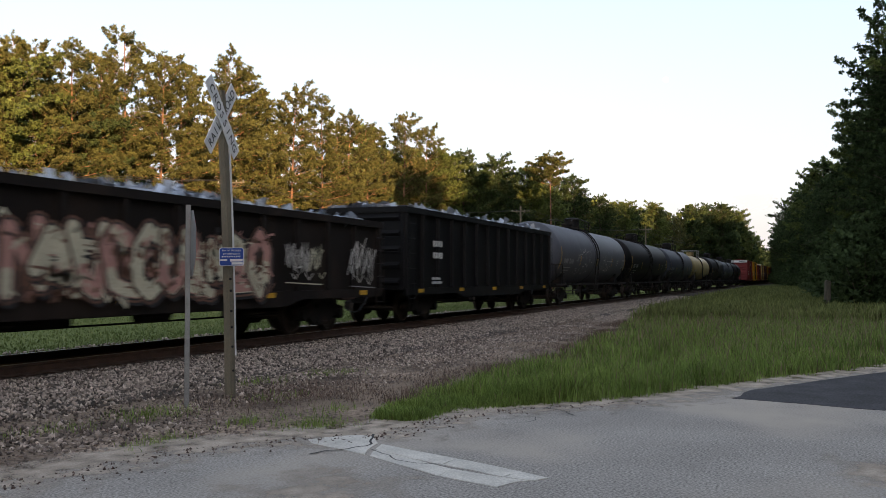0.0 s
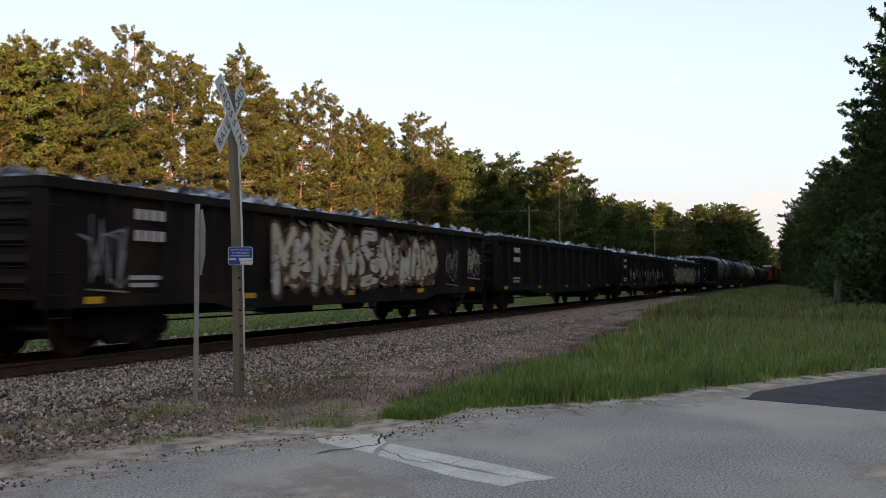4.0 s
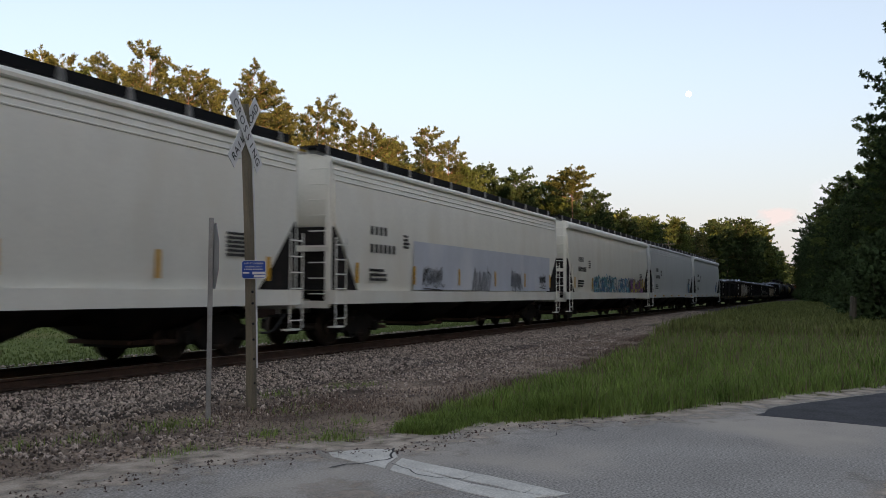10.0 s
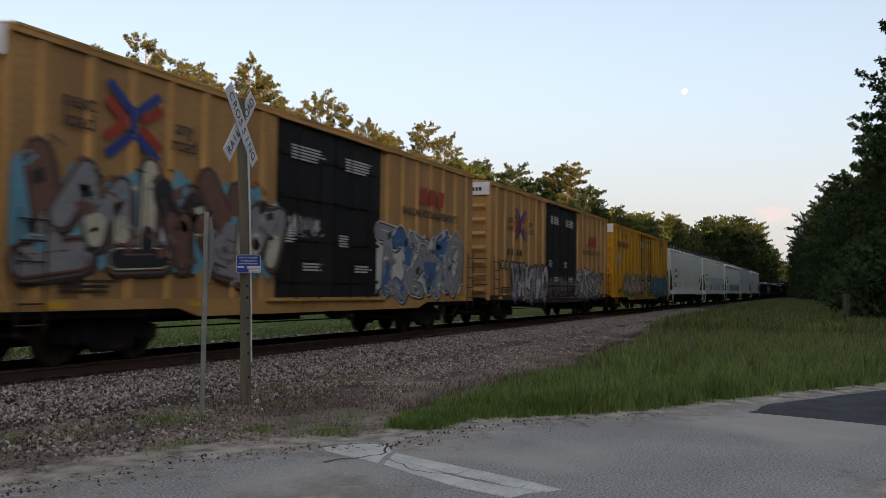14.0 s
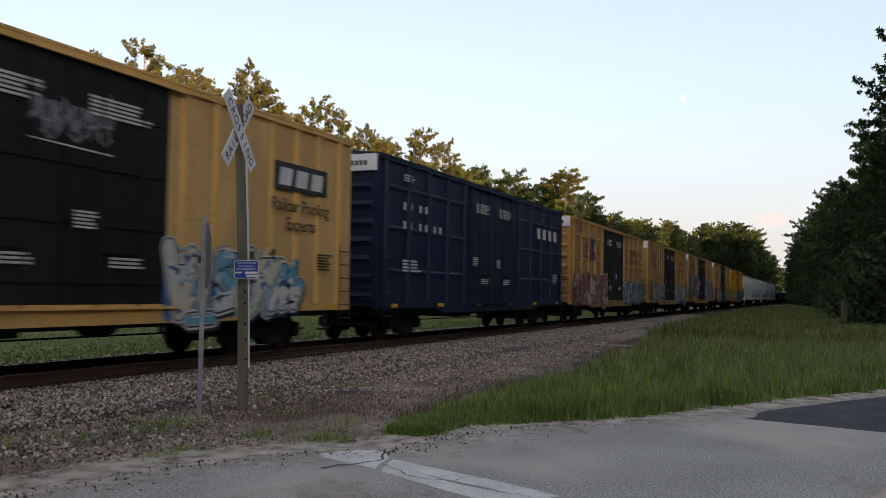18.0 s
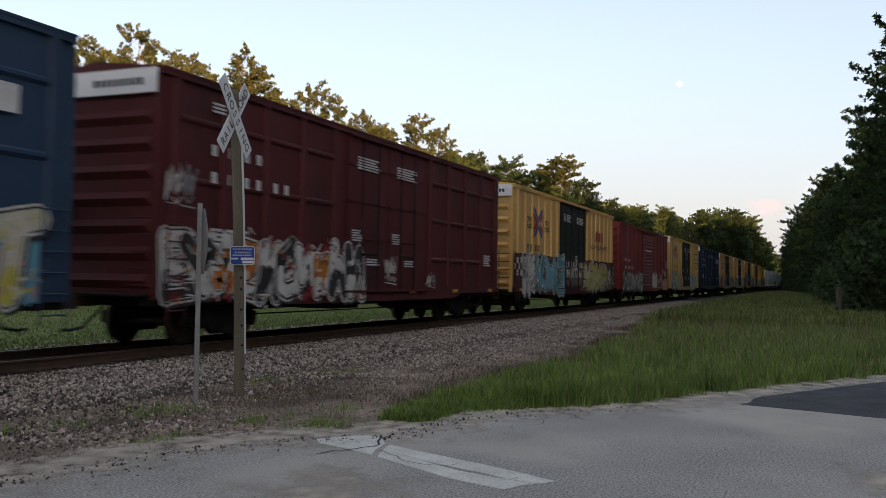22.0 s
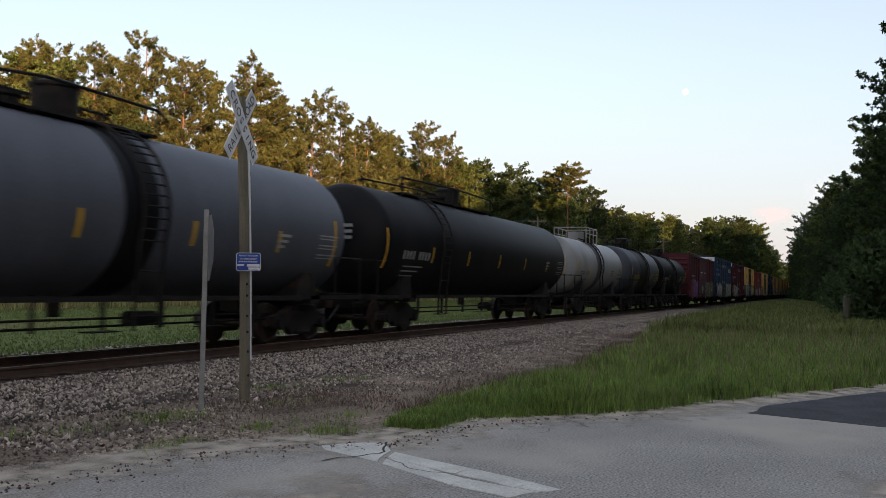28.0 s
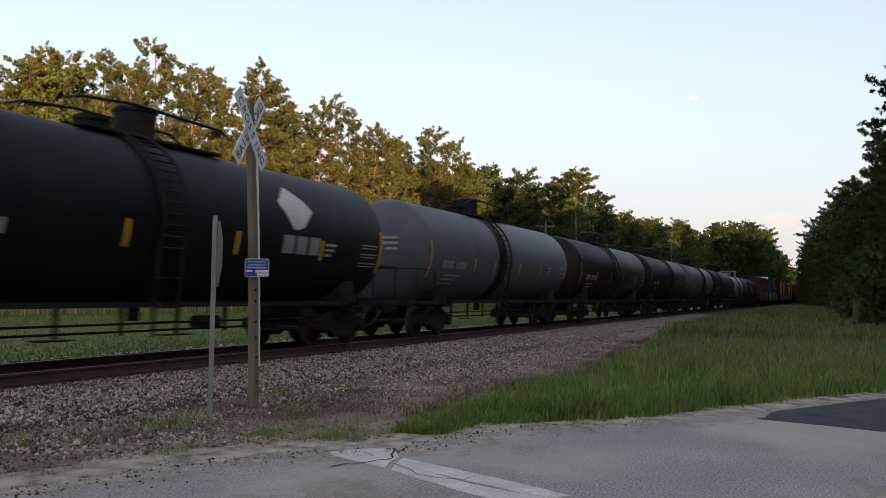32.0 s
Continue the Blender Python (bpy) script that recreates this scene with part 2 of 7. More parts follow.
paint("navy", (0.0062, 0.0165, 0.048), (0.006, 0.012, 0.029), 0.6, 0.5)
paint("slate_blue", (0.024, 0.050, 0.094), (0.016, 0.032, 0.06), 0.6, 0.55)
paint("door_black", (0.009, 0.0085, 0.008), (0.017, 0.015, 0.012), 0.6, 0.6)
paint("roof_grey", (0.30, 0.29, 0.27), (0.2, 0.17, 0.14), 0.6, 0.6)
for nm, c in dict(letter_white=(0.62, 0.62, 0.60), letter_dim=(0.36, 0.36, 0.355), letter_black=(0.02, 0.02, 0.02), reflector=(0.62, 0.34, 0.02), logo_red=(0.36, 0.04, 0.02),
                  logo_blue=(0.02, 0.05, 0.24), g_white=(0.58, 0.56, 0.52), g_grey=(0.26, 0.26, 0.27), g_black=(0.02, 0.02, 0.022),
                  g_cream=(0.55, 0.52, 0.38), g_pink=(0.46, 0.25, 0.21), g_teal=(0.05, 0.24, 0.26), g_sky=(0.14, 0.36, 0.46),
                  g_green=(0.08, 0.28, 0.07), g_purple=(0.28, 0.07, 0.32), g_violet=(0.12, 0.07, 0.26), g_yellow=(0.50, 0.44, 0.06),
                  g_red=(0.26, 0.024, 0.03), g_orange=(0.48, 0.16, 0.02), g_olive=(0.13, 0.115, 0.05), g_blue=(0.05, 0.14, 0.32),
                  g_brown=(0.17, 0.085, 0.055)).items():
    M[nm] = mat(nm, c, 0.55, 0, 0.22, 2.5, 30, 0.03)
M["scrap"] = mat("scrap", (0.36, 0.40, 0.46), 0.45, 0.4, 0.3, 3, 40, 0.2, per_island=0.75)


# ---- mesh helpers ----
class Shape:
    """Collects vertices and faces for one mesh."""

    def __init__(self):
        self.v, self.f, self.m = [], [], []

    def add(self, verts, faces, mi=0):
        k = len(self.v)
        self.v += [tuple(p) for p in verts]
        self.f += [tuple(i + k for i in f) for f in faces]
        self.m += [mi] * len(faces)
        return self

    def box(self, x0, x1, y0, y1, z0, z1, mi=0):
        return self.add([(x0, y0, z0), (x1, y0, z0), (x1, y1, z0), (x0, y1, z0), (x0, y0, z1), (x1, y0, z1), (x1, y1, z1), (x0, y1, z1)],
                        [(0, 3, 2, 1), (4, 5, 6, 7), (0, 1, 5, 4), (1, 2, 6, 5), (2, 3, 7, 6), (3, 0, 4, 7)], mi)

    def rod(self, a, b, r, n=6, mi=0, r2=None):
        a, b = Vector(a), Vector(b)
        d = (b - a).normalized()
        u = d.orthogonal().normalized()
        w = d.cross(u)
        r2 = r if r2 is None else r2
        vs = [a + (u * math.cos(2 * math.pi * i / n) + w * math.sin(2 * math.pi * i / n)) * r for i in range(n)]
        vs += [b + (u * math.cos(2 * math.pi * i / n) + w * math.sin(2 * math.pi * i / n)) * r2 for i in range(n)]
        fs = [(i, (i + 1) % n, n + (i + 1) % n, n + i) for i in range(n)] + [tuple(range(n))[::-1], tuple(range(n, 2 * n))]
        return self.add(vs, fs, mi)

    def prism(self, pts, y0, y1, mi=0):
        """Outline in x-z, extruded from y0 to y1."""
        n = len(pts)
        vs = [(x, y0, z) for x, z in pts] + [(x, y1, z) for x, z in pts]
        fs = [tuple(range(n)), tuple(range(2 * n - 1, n - 1, -1))] + [(i, i + n, (i + 1) % n + n, (i + 1) % n) for i in range(n)]
        return self.add(vs, fs, mi)

    def lathe(self, prof, n=24, axis='x', at=(0, 0, 0), mi=0):
        """Profile (along, radius) turned round an axis."""
        vs, fs = [], []
        for a, r in prof:
            for i in range(n):
                c, s = math.cos(2 * math.pi * i / n) * r, math.sin(2 * math.pi * i / n) * r
                p = (a, c, s) if axis == 'x' else (c, a, s) if axis == 'y' else (c, s, a)
                vs.append((p[0] + at[0], p[1] + at[1], p[2] + at[2]))
        for k in range(len(prof) - 1):
            for i in range(n):
                j = (i + 1) % n
                fs.append((k * n + i, k * n + j, (k + 1) * n + j, (k + 1) * n + i))
        fs += [tuple(range(n))[::-1], tuple(range((len(prof) - 1) * n, len(prof) * n))]
        return self.add(vs, fs, mi)

    def mesh(self, name, mats, smooth=False, fix=True):
        me = bpy.data.meshes.new(name)
        me.from_pydata(self.v, [], self.f)
        for m in (mats if isinstance(mats, (list, tuple)) else [mats]):
            me.materials.append(M[m] if isinstance(m, str) else m)
        if any(self.m):
            me.polygons.foreach_set("material_index", self.m)
        if fix:
            bm = bmesh.new()
            bm.from_mesh(me)
            bmesh.ops.recalc_face_normals(bm, faces=bm.faces)
            bm.to_mesh(me)
            bm.free()
        if smooth:
            me.polygons.foreach_set("use_smooth", [True] * len(me.polygons))
            me.set_sharp_from_angle(angle=radians(40))
        me.update()
        return me


def part(name, shape, mats, parent, label="", smooth=False, at=None, fix=True):
    """One mesh object under a thing or a part."""
    me = shape if isinstance(shape, bpy.types.Mesh) else shape.mesh(name, mats, smooth, fix)
    ob = new(name, me)
    ob.parent = parent
    if at is not None:
        ob.location = at
    if label:
        ob["label"] = label
    return ob


def thing(name, label, category, group="", kind="", mesh=None):
    return tagged(new(name, mesh), label, category, group, kind)


def raw_mesh(name, verts, faces, mats, smooth=False):
    """A large mesh from arrays; faces all of one size."""
    verts, faces = np.asarray(verts, np.float32), np.asarray(faces, np.int32)
    me = bpy.data.meshes.new(name)
    k = faces.shape[1]
    me.vertices.add(len(verts))
    me.vertices.foreach_set("co", verts.ravel())
    me.loops.add(faces.size)
    me.loops.foreach_set("vertex_index", faces.ravel())
    me.polygons.add(len(faces))
    me.polygons.foreach_set("loop_start", np.arange(0, faces.size, k, dtype=np.int32))
    me.polygons.foreach_set("loop_total", np.full(len(faces), k, np.int32))
    for m in (mats if isinstance(mats, (list, tuple)) else [mats]):
        me.materials.append(M[m])
    me.update(calc_edges=True)
    if smooth:
        me.polygons.foreach_set("use_smooth", [True] * len(me.polygons))
    return me


# ---- ground ----
def noise2(x, y, s):
    return noise.noise(Vector((x * s, y * s, 3.7)))


def ground_z(x, y):
    """Height of the ground; a little lower than the road, rising to the track bed."""
    n = 0.03 * noise2(x, y, 0.6) + 0.012 * noise2(x, y, 2.3)
    return -0.025 + 0.5 * n - 0.03 * min(1.0, max(0.0, (y - 6.5) / 2))


def build_ground():
    # fine near the camera, coarse to the horizon; one sheet
    xs = np.concatenate([[-3000, -800, -250, -90, -40], np.arange(-20, 45, 0.45), [50, 60, 75, 95, 130, 180, 260, 400, 800, 3000]])
    ys = np.concatenate([[-3000, -800, -250, -90, -40, -20], np.arange(-10, 16, 0.45), [18, 22, 28, 36, 50, 80, 140, 400, 1000, 3000]])
    vs = [(x, y, ground_z(x, y) if abs(x) < 60 and abs(y) < 20 else -0.03) for y in ys for x in xs]
    nx = len(xs)
    fs, mi = [], []
    for j in range(len(ys) - 1):
        for i in range(nx - 1):
            fs.append((j * nx + i, j * nx + i + 1, (j + 1) * nx + i + 1, (j + 1) * nx + i))
            x, y = (xs[i] + xs[i + 1]) / 2, (ys[j] + ys[j + 1]) / 2
            near = -2 < x < 60 and 2.0 < y < 16 and y > np.interp(x, [0, 9.3, 12.5, 25, 44, 60], [2.0, 4.0, 4.6, 4.9, 6.6, 7.3])
            mi.append(1 if near else 0)
    me = raw_mesh("ground", vs, fs, ["field", "dirt"], True)
    me.polygons.foreach_set("material_index", mi)
    return thing("ground", "grassy ground with bare sandy dirt beside the track", "ground", kind="structure", mesh=me)


ground = build_ground()

# asphalt road sheet with a ragged broken edge
EDGE = [(3.2, 8.6), (4.4, 6.75), (5.26, 5.92), (5.92, 5.70), (6.87, 5.52), (7.5, 5.05), (7.98, 4.70), (8.36, 4.17), (9.28, 3.97),
        (10.12, 3.82), (11.02, 3.04), (11.93, 2.09), (13.81, 1.05), (15.33, 0.16), (17.09, -0.86), (22, -3.6), (30, -7.5)]


def ragged(pts, step=0.12, amp=0.05, seed=0):
    out = []
    for (x0, y0), (x1, y1) in zip(pts, pts[1:]):
        n = max(1, int(math.hypot(x1 - x0, y1 - y0) / step))
        for i in range(n):
            t = i / n
            x, y = x0 + (x1 - x0) * t, y0 + (y1 - y0) * t
            d = amp * (noise.noise(Vector((x * 2.5 + seed, y * 2.5, 1))) + 0.7 * noise.noise(Vector((x * 9, y * 9 + seed, 2))))
            out.append((x + d, y + d))
    return out + [pts[-1]]


def slab(name, outline, z0, z1, material, label, category, bevel=0.0, kind="structure"):
    s = Shape()
    n = len(outline)
    s.add([(x, y, z1) for x, y in outline] + [(x, y, z0) for x, y in outline],
          [tuple(range(n))] + [(i, i + n, (i + 1) % n + n, (i + 1) % n) for i in range(n)])
    me = s.mesh(name, material)
    bm = bmesh.new()
    bm.from_mesh(me)
    bmesh.ops.triangulate(bm, faces=[f for f in bm.faces if len(f.verts) > 4])
    bm.to_mesh(me)
    bm.free()
    return thing(name, label, category, kind=kind, mesh=me)


road = slab("road", ragged(EDGE) + [(34, -16), (-9, -16), (-9, 9.9), (3.0, 9.9)], -0.12, 0.0, "asphalt",
            "worn grey asphalt road with a crumbling edge", "road")
patch = slab("asphalt_patch", ragged([(12.63, 0.9), (13.6, 0.75), (15.1, -0.05), (16.75, -1.0), (21.5, -3.65), (29.5, -7.7)], 0.15, 0.03, 4)
             + ragged([(29.0, -12.0), (20.0, -6.0), (12.1, -1.6), (12.23, -0.61), (12.47, 0.13), (12.63, 0.9)], 0.15, 0.025, 9)[:-1],
             -0.01, 0.006, "new_asphalt", "dark newer asphalt patch on the worn road", "road patch")
# sand washed along the road's edge and drifted on the asphalt


def sand_sheet(name, rows, label, z=0.004):
    """Rows of points across a strip; cover is full in the middle rows and none at the rim."""
    nc = len(rows[0])
    vs = [(x, y, z) for row in rows for x, y in row]
    fs = [(i * nc + j, (i + 1) * nc + j, (i + 1) * nc + j + 1, i * nc + j + 1) for i in range(len(rows) - 1) for j in range(nc - 1)]
    me = raw_mesh(name, vs, fs, "sand")
    at = me.attributes.new("cover", 'FLOAT', 'POINT')
    last = len(rows) - 1
    at.data.foreach_set("value", [0.0 if i in (0, last) else (0.30, 0.52, 0.56, 0.42, 0.26, 0.0)[j] if name == "sand_strip" else 0.55 * min(1, 2 * min(j, nc - 1 - j) / (nc - 1), 3 * min(i, last - i) / last)
                                  for i in range(last + 1) for j in range(nc)])
    return thing(name, label, "sand", kind="structure", mesh=me)


strip = []
for (x0, y0), (x1, y1) in zip(EDGE[1:-1], EDGE[2:]):
    dx, dy = x1 - x0, y1 - y0
    k = math.hypot(dx, dy)
    nx, ny = dy / k, -dx / k
    if nx * (0 - x0) + ny * (0 - y0) < 0:
        nx, ny = -nx, -ny
    for t in (0.0, 0.5):
        w = 1.0 if x0 < 12 else 0.8
        strip.append([(x0 + dx * t + nx * (q - 0.25) * w, y0 + dy * t + ny * (q - 0.25) * w) for q in (-0.35, -0.1, 0.2, 0.55, 0.9, 1.4)])
sand_sheet("sand_strip", strip, "pale sand washed along the road's edge")
sand_sheet("sand_drift", [[(4.6 + 2.4 * i / 8 + 0.25 * j / 6, 2.3 + 2.2 * j / 6) for j in range(7)] for i in range(9)], "thin drift of sand on the asphalt", 0.0035)
sand_sheet("sand_drift", [[(7.5 + 1.6 * i / 6, -1.2 + 1.3 * j / 6) for j in range(7)] for i in range(7)], "thin drift of sand on the asphalt", 0.0035)

# stop line: worn paint in slabs split by cracks
stop_line = thing("stop_line", "worn white painted stop line with cracks", "road marking", kind="structure")


def line_piece(outline, seed):
    s = Shape()
    pts = ragged(outline + [outline[0]], 0.08, 0.018, seed)[:-1]
    n = len(pts)
    s.add([(x, y, 0.006) for x, y in pts] + [(x, y, -0.01) for x, y in pts],
          [tuple(range(n))] + [(i, i + n, (i + 1) % n + n, (i + 1) % n) for i in range(n)])
    part("paint_slab", s, "line_paint", stop_line)


line_piece([(7.85, 4.57), (8.0, 4.47), (8.11, 4.37), (8.24, 4.22), (8.27, 4.08), (7.93, 3.85), (7.62, 3.80), (7.36, 3.70), (7.52, 4.05), (7.68, 4.43)], 1)
line_piece([(7.89, 3.79), (7.64, 3.19), (7.51, 2.87), (7.225, 2.90), (7.36, 3.22), (7.64, 3.73)], 2)
line_piece([(7.505, 2.86), (7.38, 2.55), (7.22, 2.22), (6.96, 2.26), (7.10, 2.55), (7.22, 2.89)], 3)
line_piece([(7.215, 2.21), (7.07, 1.92), (6.93, 2.0), (6.955, 2.25)], 4)
line_piece([(7.62, 3.72), (7.34, 3.21), (7.09, 2.76), (6.81, 2.76), (7.0, 3.08), (7.33, 3.64)], 5)
line_piece([(7.085, 2.75), (6.94, 2.25), (6.90, 2.03), (6.83, 2.12), (6.60, 2.19), (6.805, 2.75)], 6)

cracks = Shape()
rng = random.Random(3)


def crack(x, y, a, n, w):
    for _ in range(n):
        a += rng.uniform(-0.7, 0.7)
        x2, y2 = x + 0.11 * math.cos(a), y + 0.11 * math.sin(a)
        px, py = -math.sin(a) * w, math.cos(a) * w
        cracks.add([(x - px, y - py, 0.0075), (x + px, y + py, 0.0075), (x2 + px, y2 + py, 0.0075), (x2 - px, y2 - py, 0.0075)], [(0, 1, 2, 3)])
        x, y = x2, y2


crack(8.35, 4.1, 3.9, 12, 0.012)
crack(7.6, 3.75, 3.6, 9, 0.006)
crack(10.9, 3.0, 4.4, 7, 0.008)
crack(9.6, 3.0, 4.9, 5, 0.005)
thing("road_cracks", "dark hairline cracks in the old asphalt", "crack", kind="stuff", mesh=cracks.mesh("road_cracks", "hole"))

# ---- track ----
BED = [(7.9, -0.10), (8.6, -0.02), (9.6, 0.0), (10.7, 0.035), (11.0, 0.05), (13.4, 0.05), (13.8, 0.03), (14.6, -0.03), (15.6, -0.10)]


def build_bed():
    xs = np.concatenate([[-400, -100, -40], np.arange(-10, 60, 0.5), [70, 90, 120, 200, 400, 900]])
    vs, fs = [], []
    for x in xs:
        for y, z in BED:
            w = 0.35 * noise2(x, y, 0.35) if y < 9 else 0
            vs.append((x, y + w, z + 0.025 * noise2(x, y, 1.7)))
    k = len(BED)
    for i in range(len(xs) - 1):
        for j in range(k - 1):
            fs.append((i * k + j, (i + 1) * k + j, (i + 1) * k + j + 1, i * k + j + 1))
    return thing("ballast_bed", "grey crushed stone ballast bed under the track", "ballast", kind="structure", mesh=raw_mesh("ballast_bed", vs, fs, "ballast_bed", True))


build_bed()


def verge_edge(x):
    """Far edge of the verge grass towards the ballast."""
    return np.interp(x, [9.3, 10.3, 12.5, 16, 19, 25, 44, 70, 110], [4.5, 4.85, 5.0, 4.9, 4.8, 5.3, 7.0, 7.6, 8.2])


def road_side(x):
    return np.interp(x, [p[0] for p in EDGE[8:]], [p[1] for p in EDGE[8:]]) + np.interp(x, [9.3, 11, 14], [0.12, 0.2, 0.34])



def stones(name, n, place, lo, hi, material, label, seed=5):
    """Angular stones scattered by place(rng) -> x, y, z; one joined mesh."""
    r = np.random.RandomState(seed)
    base = np.array([(1, 0, 0), (-1, 0, 0), (0, 1, 0), (0, -1, 0), (0, 0, 1), (0, 0, -1)], float)
    tri = np.array([(0, 2, 4), (2, 1, 4), (1, 3, 4), (3, 0, 4), (2, 0, 5), (1, 2, 5), (3, 1, 5), (0, 3, 5)])
    x, y, z = place(r, n)
    n = len(x)
    size = r.uniform(lo, hi, n) * r.choice([0.7, 1.0, 1.0, 1.25], n)
    v = base[None] * (1 + r.uniform(-0.35, 0.35, (n, 6, 1))) + r.uniform(-0.25, 0.25, (n, 6, 3))
    v *= (size[:, None] * r.uniform(0.6, 1.2, (n, 3)))[:, None, :]
    a, b = r.uniform(0, 6.28, n), r.uniform(-0.6, 0.6, n)
    ca, sa, cb, sb = np.cos(a), np.sin(a), np.cos(b), np.sin(b)
    R = np.zeros((n, 3, 3))
    R[:, 0, 0], R[:, 0, 1] = ca, -sa
    R[:, 1, 0], R[:, 1, 1] = sa * cb, ca * cb
    R[:, 1, 2], R[:, 2, 2] = -sb, cb
    R[:, 2, 0], R[:, 2, 1] = sa * sb, ca * sb
    v = np.einsum('nij,nkj->nki', R, v) + np.stack([x, y, z + size * 0.25], 1)[:, None, :]
    f = tri[None] + (np.arange(n) * 6)[:, None, None]
    return thing(name, label, "stones", kind="stuff", mesh=raw_mesh(name, v.reshape(-1, 3), f.reshape(-1, 3), material))


def bed_z(y):
    return np.interp(y, [p[0] for p in BED], [p[1] for p in BED])


def on_shoulder(r, n):
    x = 6.5 + 75 * r.rand(n) ** 1.7
    y = 11.05 - 5.2 * r.rand(n) ** 1.15
    lo = np.interp(x, [6, 9, 12, 16, 20, 25, 44], [8.7, 8.4, 7.8, 6.7, 6.2, 6.2, 7.6])
    wob = np.array([1.2 * noise2(a, b, 0.7) + 0.5 * noise2(a, b, 2.1) for a, b in zip(x, y)])
    keep = (y > lo + wob + r.normal(0, 0.25, n)) | (r.rand(n) < 0.16)
    x, y = x[keep], y[keep]
    return x, y, np.where(y > 7.9, bed_z(y), -0.045)


def beyond(r, n):
    x = 8 + 44 * r.rand(n) ** 1.2
    y = r.uniform(13.2, 15.9, n)
    return x, y, np.where(y < 15.6, bed_z(np.minimum(y, 15.6)), -0.04) + 0.01


def on_dirt(r, n):
    x = 4.5 + 32 * r.rand(n) ** 1.6
    y = r.uniform(4.0, 8.8, n)
    keep = (y > 6.3 - 0.25 * (x - 4.5) - 0.8 * r.rand(n)) & (y > verge_edge(x) - 0.3)
    x, y = x[keep], y[keep]
    return x, y, np.full(len(x), -0.03)


stones("ballast_stones", 95000, on_shoulder, 0.015, 0.033, "ballast_stone", "loose grey and tan crushed ballast stones")
def on_edge(r, n):
    k = r.randint(1, 11, n)
    t = r.rand(n)
    e = np.array(EDGE)
    x = e[k, 0] + (e[k + 1, 0] - e[k, 0]) * t - np.abs(r.normal(0, 0.25, n)) * 0.6
    y = e[k, 1] + (e[k + 1, 1] - e[k, 1]) * t - np.abs(r.normal(0, 0.25, n))
    return x, y, np.full(n, 0.0)


stones("road_pebbles", 700, on_edge, 0.005, 0.016, "brown_rust", "dark pebbles strewn along the road's edge", 9)
stones("ballast_stones_beyond", 9000, beyond, 0.022, 0.045, "ballast_stone", "grey ballast stones between and beyond the rails", 6)
stones("gravel", 20000, on_dirt, 0.005, 0.022, "gravel", "fine gravel scattered on the dirt shoulder", 7)

RAIL_PROF = [(-0.07, 0), (0.07, 0), (0.07, 0.012), (0.012, 0.035), (0.009, 0.125), (0.036, 0.14), (0.036, 0.168), (0.028, 0.175), (-0.028, 0.175),
             (-0.036, 0.168), (-0.036, 0.14), (-0.009, 0.125), (-0.012, 0.035), (-0.07, 0.012)]


def build_rail(y):
    s = Shape()
    n = len(RAIL_PROF)
    z0 = RAIL_Z - 0.175
    s.add([(-400, y + a, z0 + b) for a, b in RAIL_PROF] + [(900, y + a, z0 + b) for a, b in RAIL_PROF],
          [(i, (i + 1) % n, n + (i + 1) % n, n + i) for i in range(n)])
    rail = thing("rail", "rusty steel rail with a polished head", "rail", "rails of the track", "structure", s.mesh("rail", "rail_steel"))
    h = Shape()
    h.box(-400, 900, y - 0.025, y + 0.025, RAIL_Z, RAIL_Z + 0.003)
    part("rail_head", h, "rail_head", rail, "polished running surface")


build_rail(TRACK_Y - 0.755)
build_rail(TRACK_Y + 0.755)

tie_mesh = Shape().box(-0.115, 0.115, -1.3, 1.3, -0.15, 0.02).box(-0.09, 0.09, -0.93, -0.58, 0.02, 0.034, 1).box(-0.09, 0.09, 0.58, 0.93, 0.02, 0.034, 1).mesh("tie", ["tie_wood", "rail_steel"])
ties = thing("track_ties", "weathered dark brown wooden ties of the track", "ties", kind="structure")
rng = random.Random(8)
for i in range(280):
    o = part("tie", tie_mesh, None, ties)
    o.matrix_basis = pose(4 + i * 0.52 + rng.uniform(-.03, .03), TRACK_Y + rng.uniform(-0.1, 0.04), 0.045 + rng.uniform(-.008, .008), 0, rng.uniform(-1, 1), rng.uniform(-1.2, 1.2))

# ---- grass ----


def grass(name, x, y, z, h, w, material, label, seed=1, lean=0.5):
    """Bent blades, two quads and a tip each; one joined mesh."""
    r = np.random.RandomState(seed)
    n = len(x)
    a = r.uniform(0, 6.283, n)
    d = np.stack([np.cos(a), np.sin(a)], 1)
    p = np.stack([-np.sin(a), np.cos(a)], 1)
    k = r.uniform(0.1, lean, n) * h
    w = np.broadcast_to(w, n)
    v = np.zeros((n, 5, 3))
    for j, (t, ww, q) in enumerate([(0, 1, 0), (0, -1, 0), (0.6, -0.75, 0.3), (0.6, 0.75, 0.3), (1.0, 0, 1.0)]):
        v[:, j, 0] = x + d[:, 0] * k * q + p[:, 0] * w * ww
        v[:, j, 1] = y + d[:, 1] * k * q + p[:, 1] * w * ww
        v[:, j, 2] = z + h * t * (1 - 0.12 * q)
    f = np.array([(0, 1, 2), (0, 2, 3), (3, 2, 4)])[None] + (np.arange(n) * 5)[:, None, None]
    return thing(name, label, "grass", kind="stuff", mesh=raw_mesh(name, v.reshape(-1, 3), f.reshape(-1, 3), material))


def scatter(r, n, x0, x1, power):
    x = x0 + (x1 - x0) * r.rand(n) ** power
    lo, hi = road_side(x), verge_edge(x)
    y = lo + (hi - lo) * r.rand(n)
    return x, y


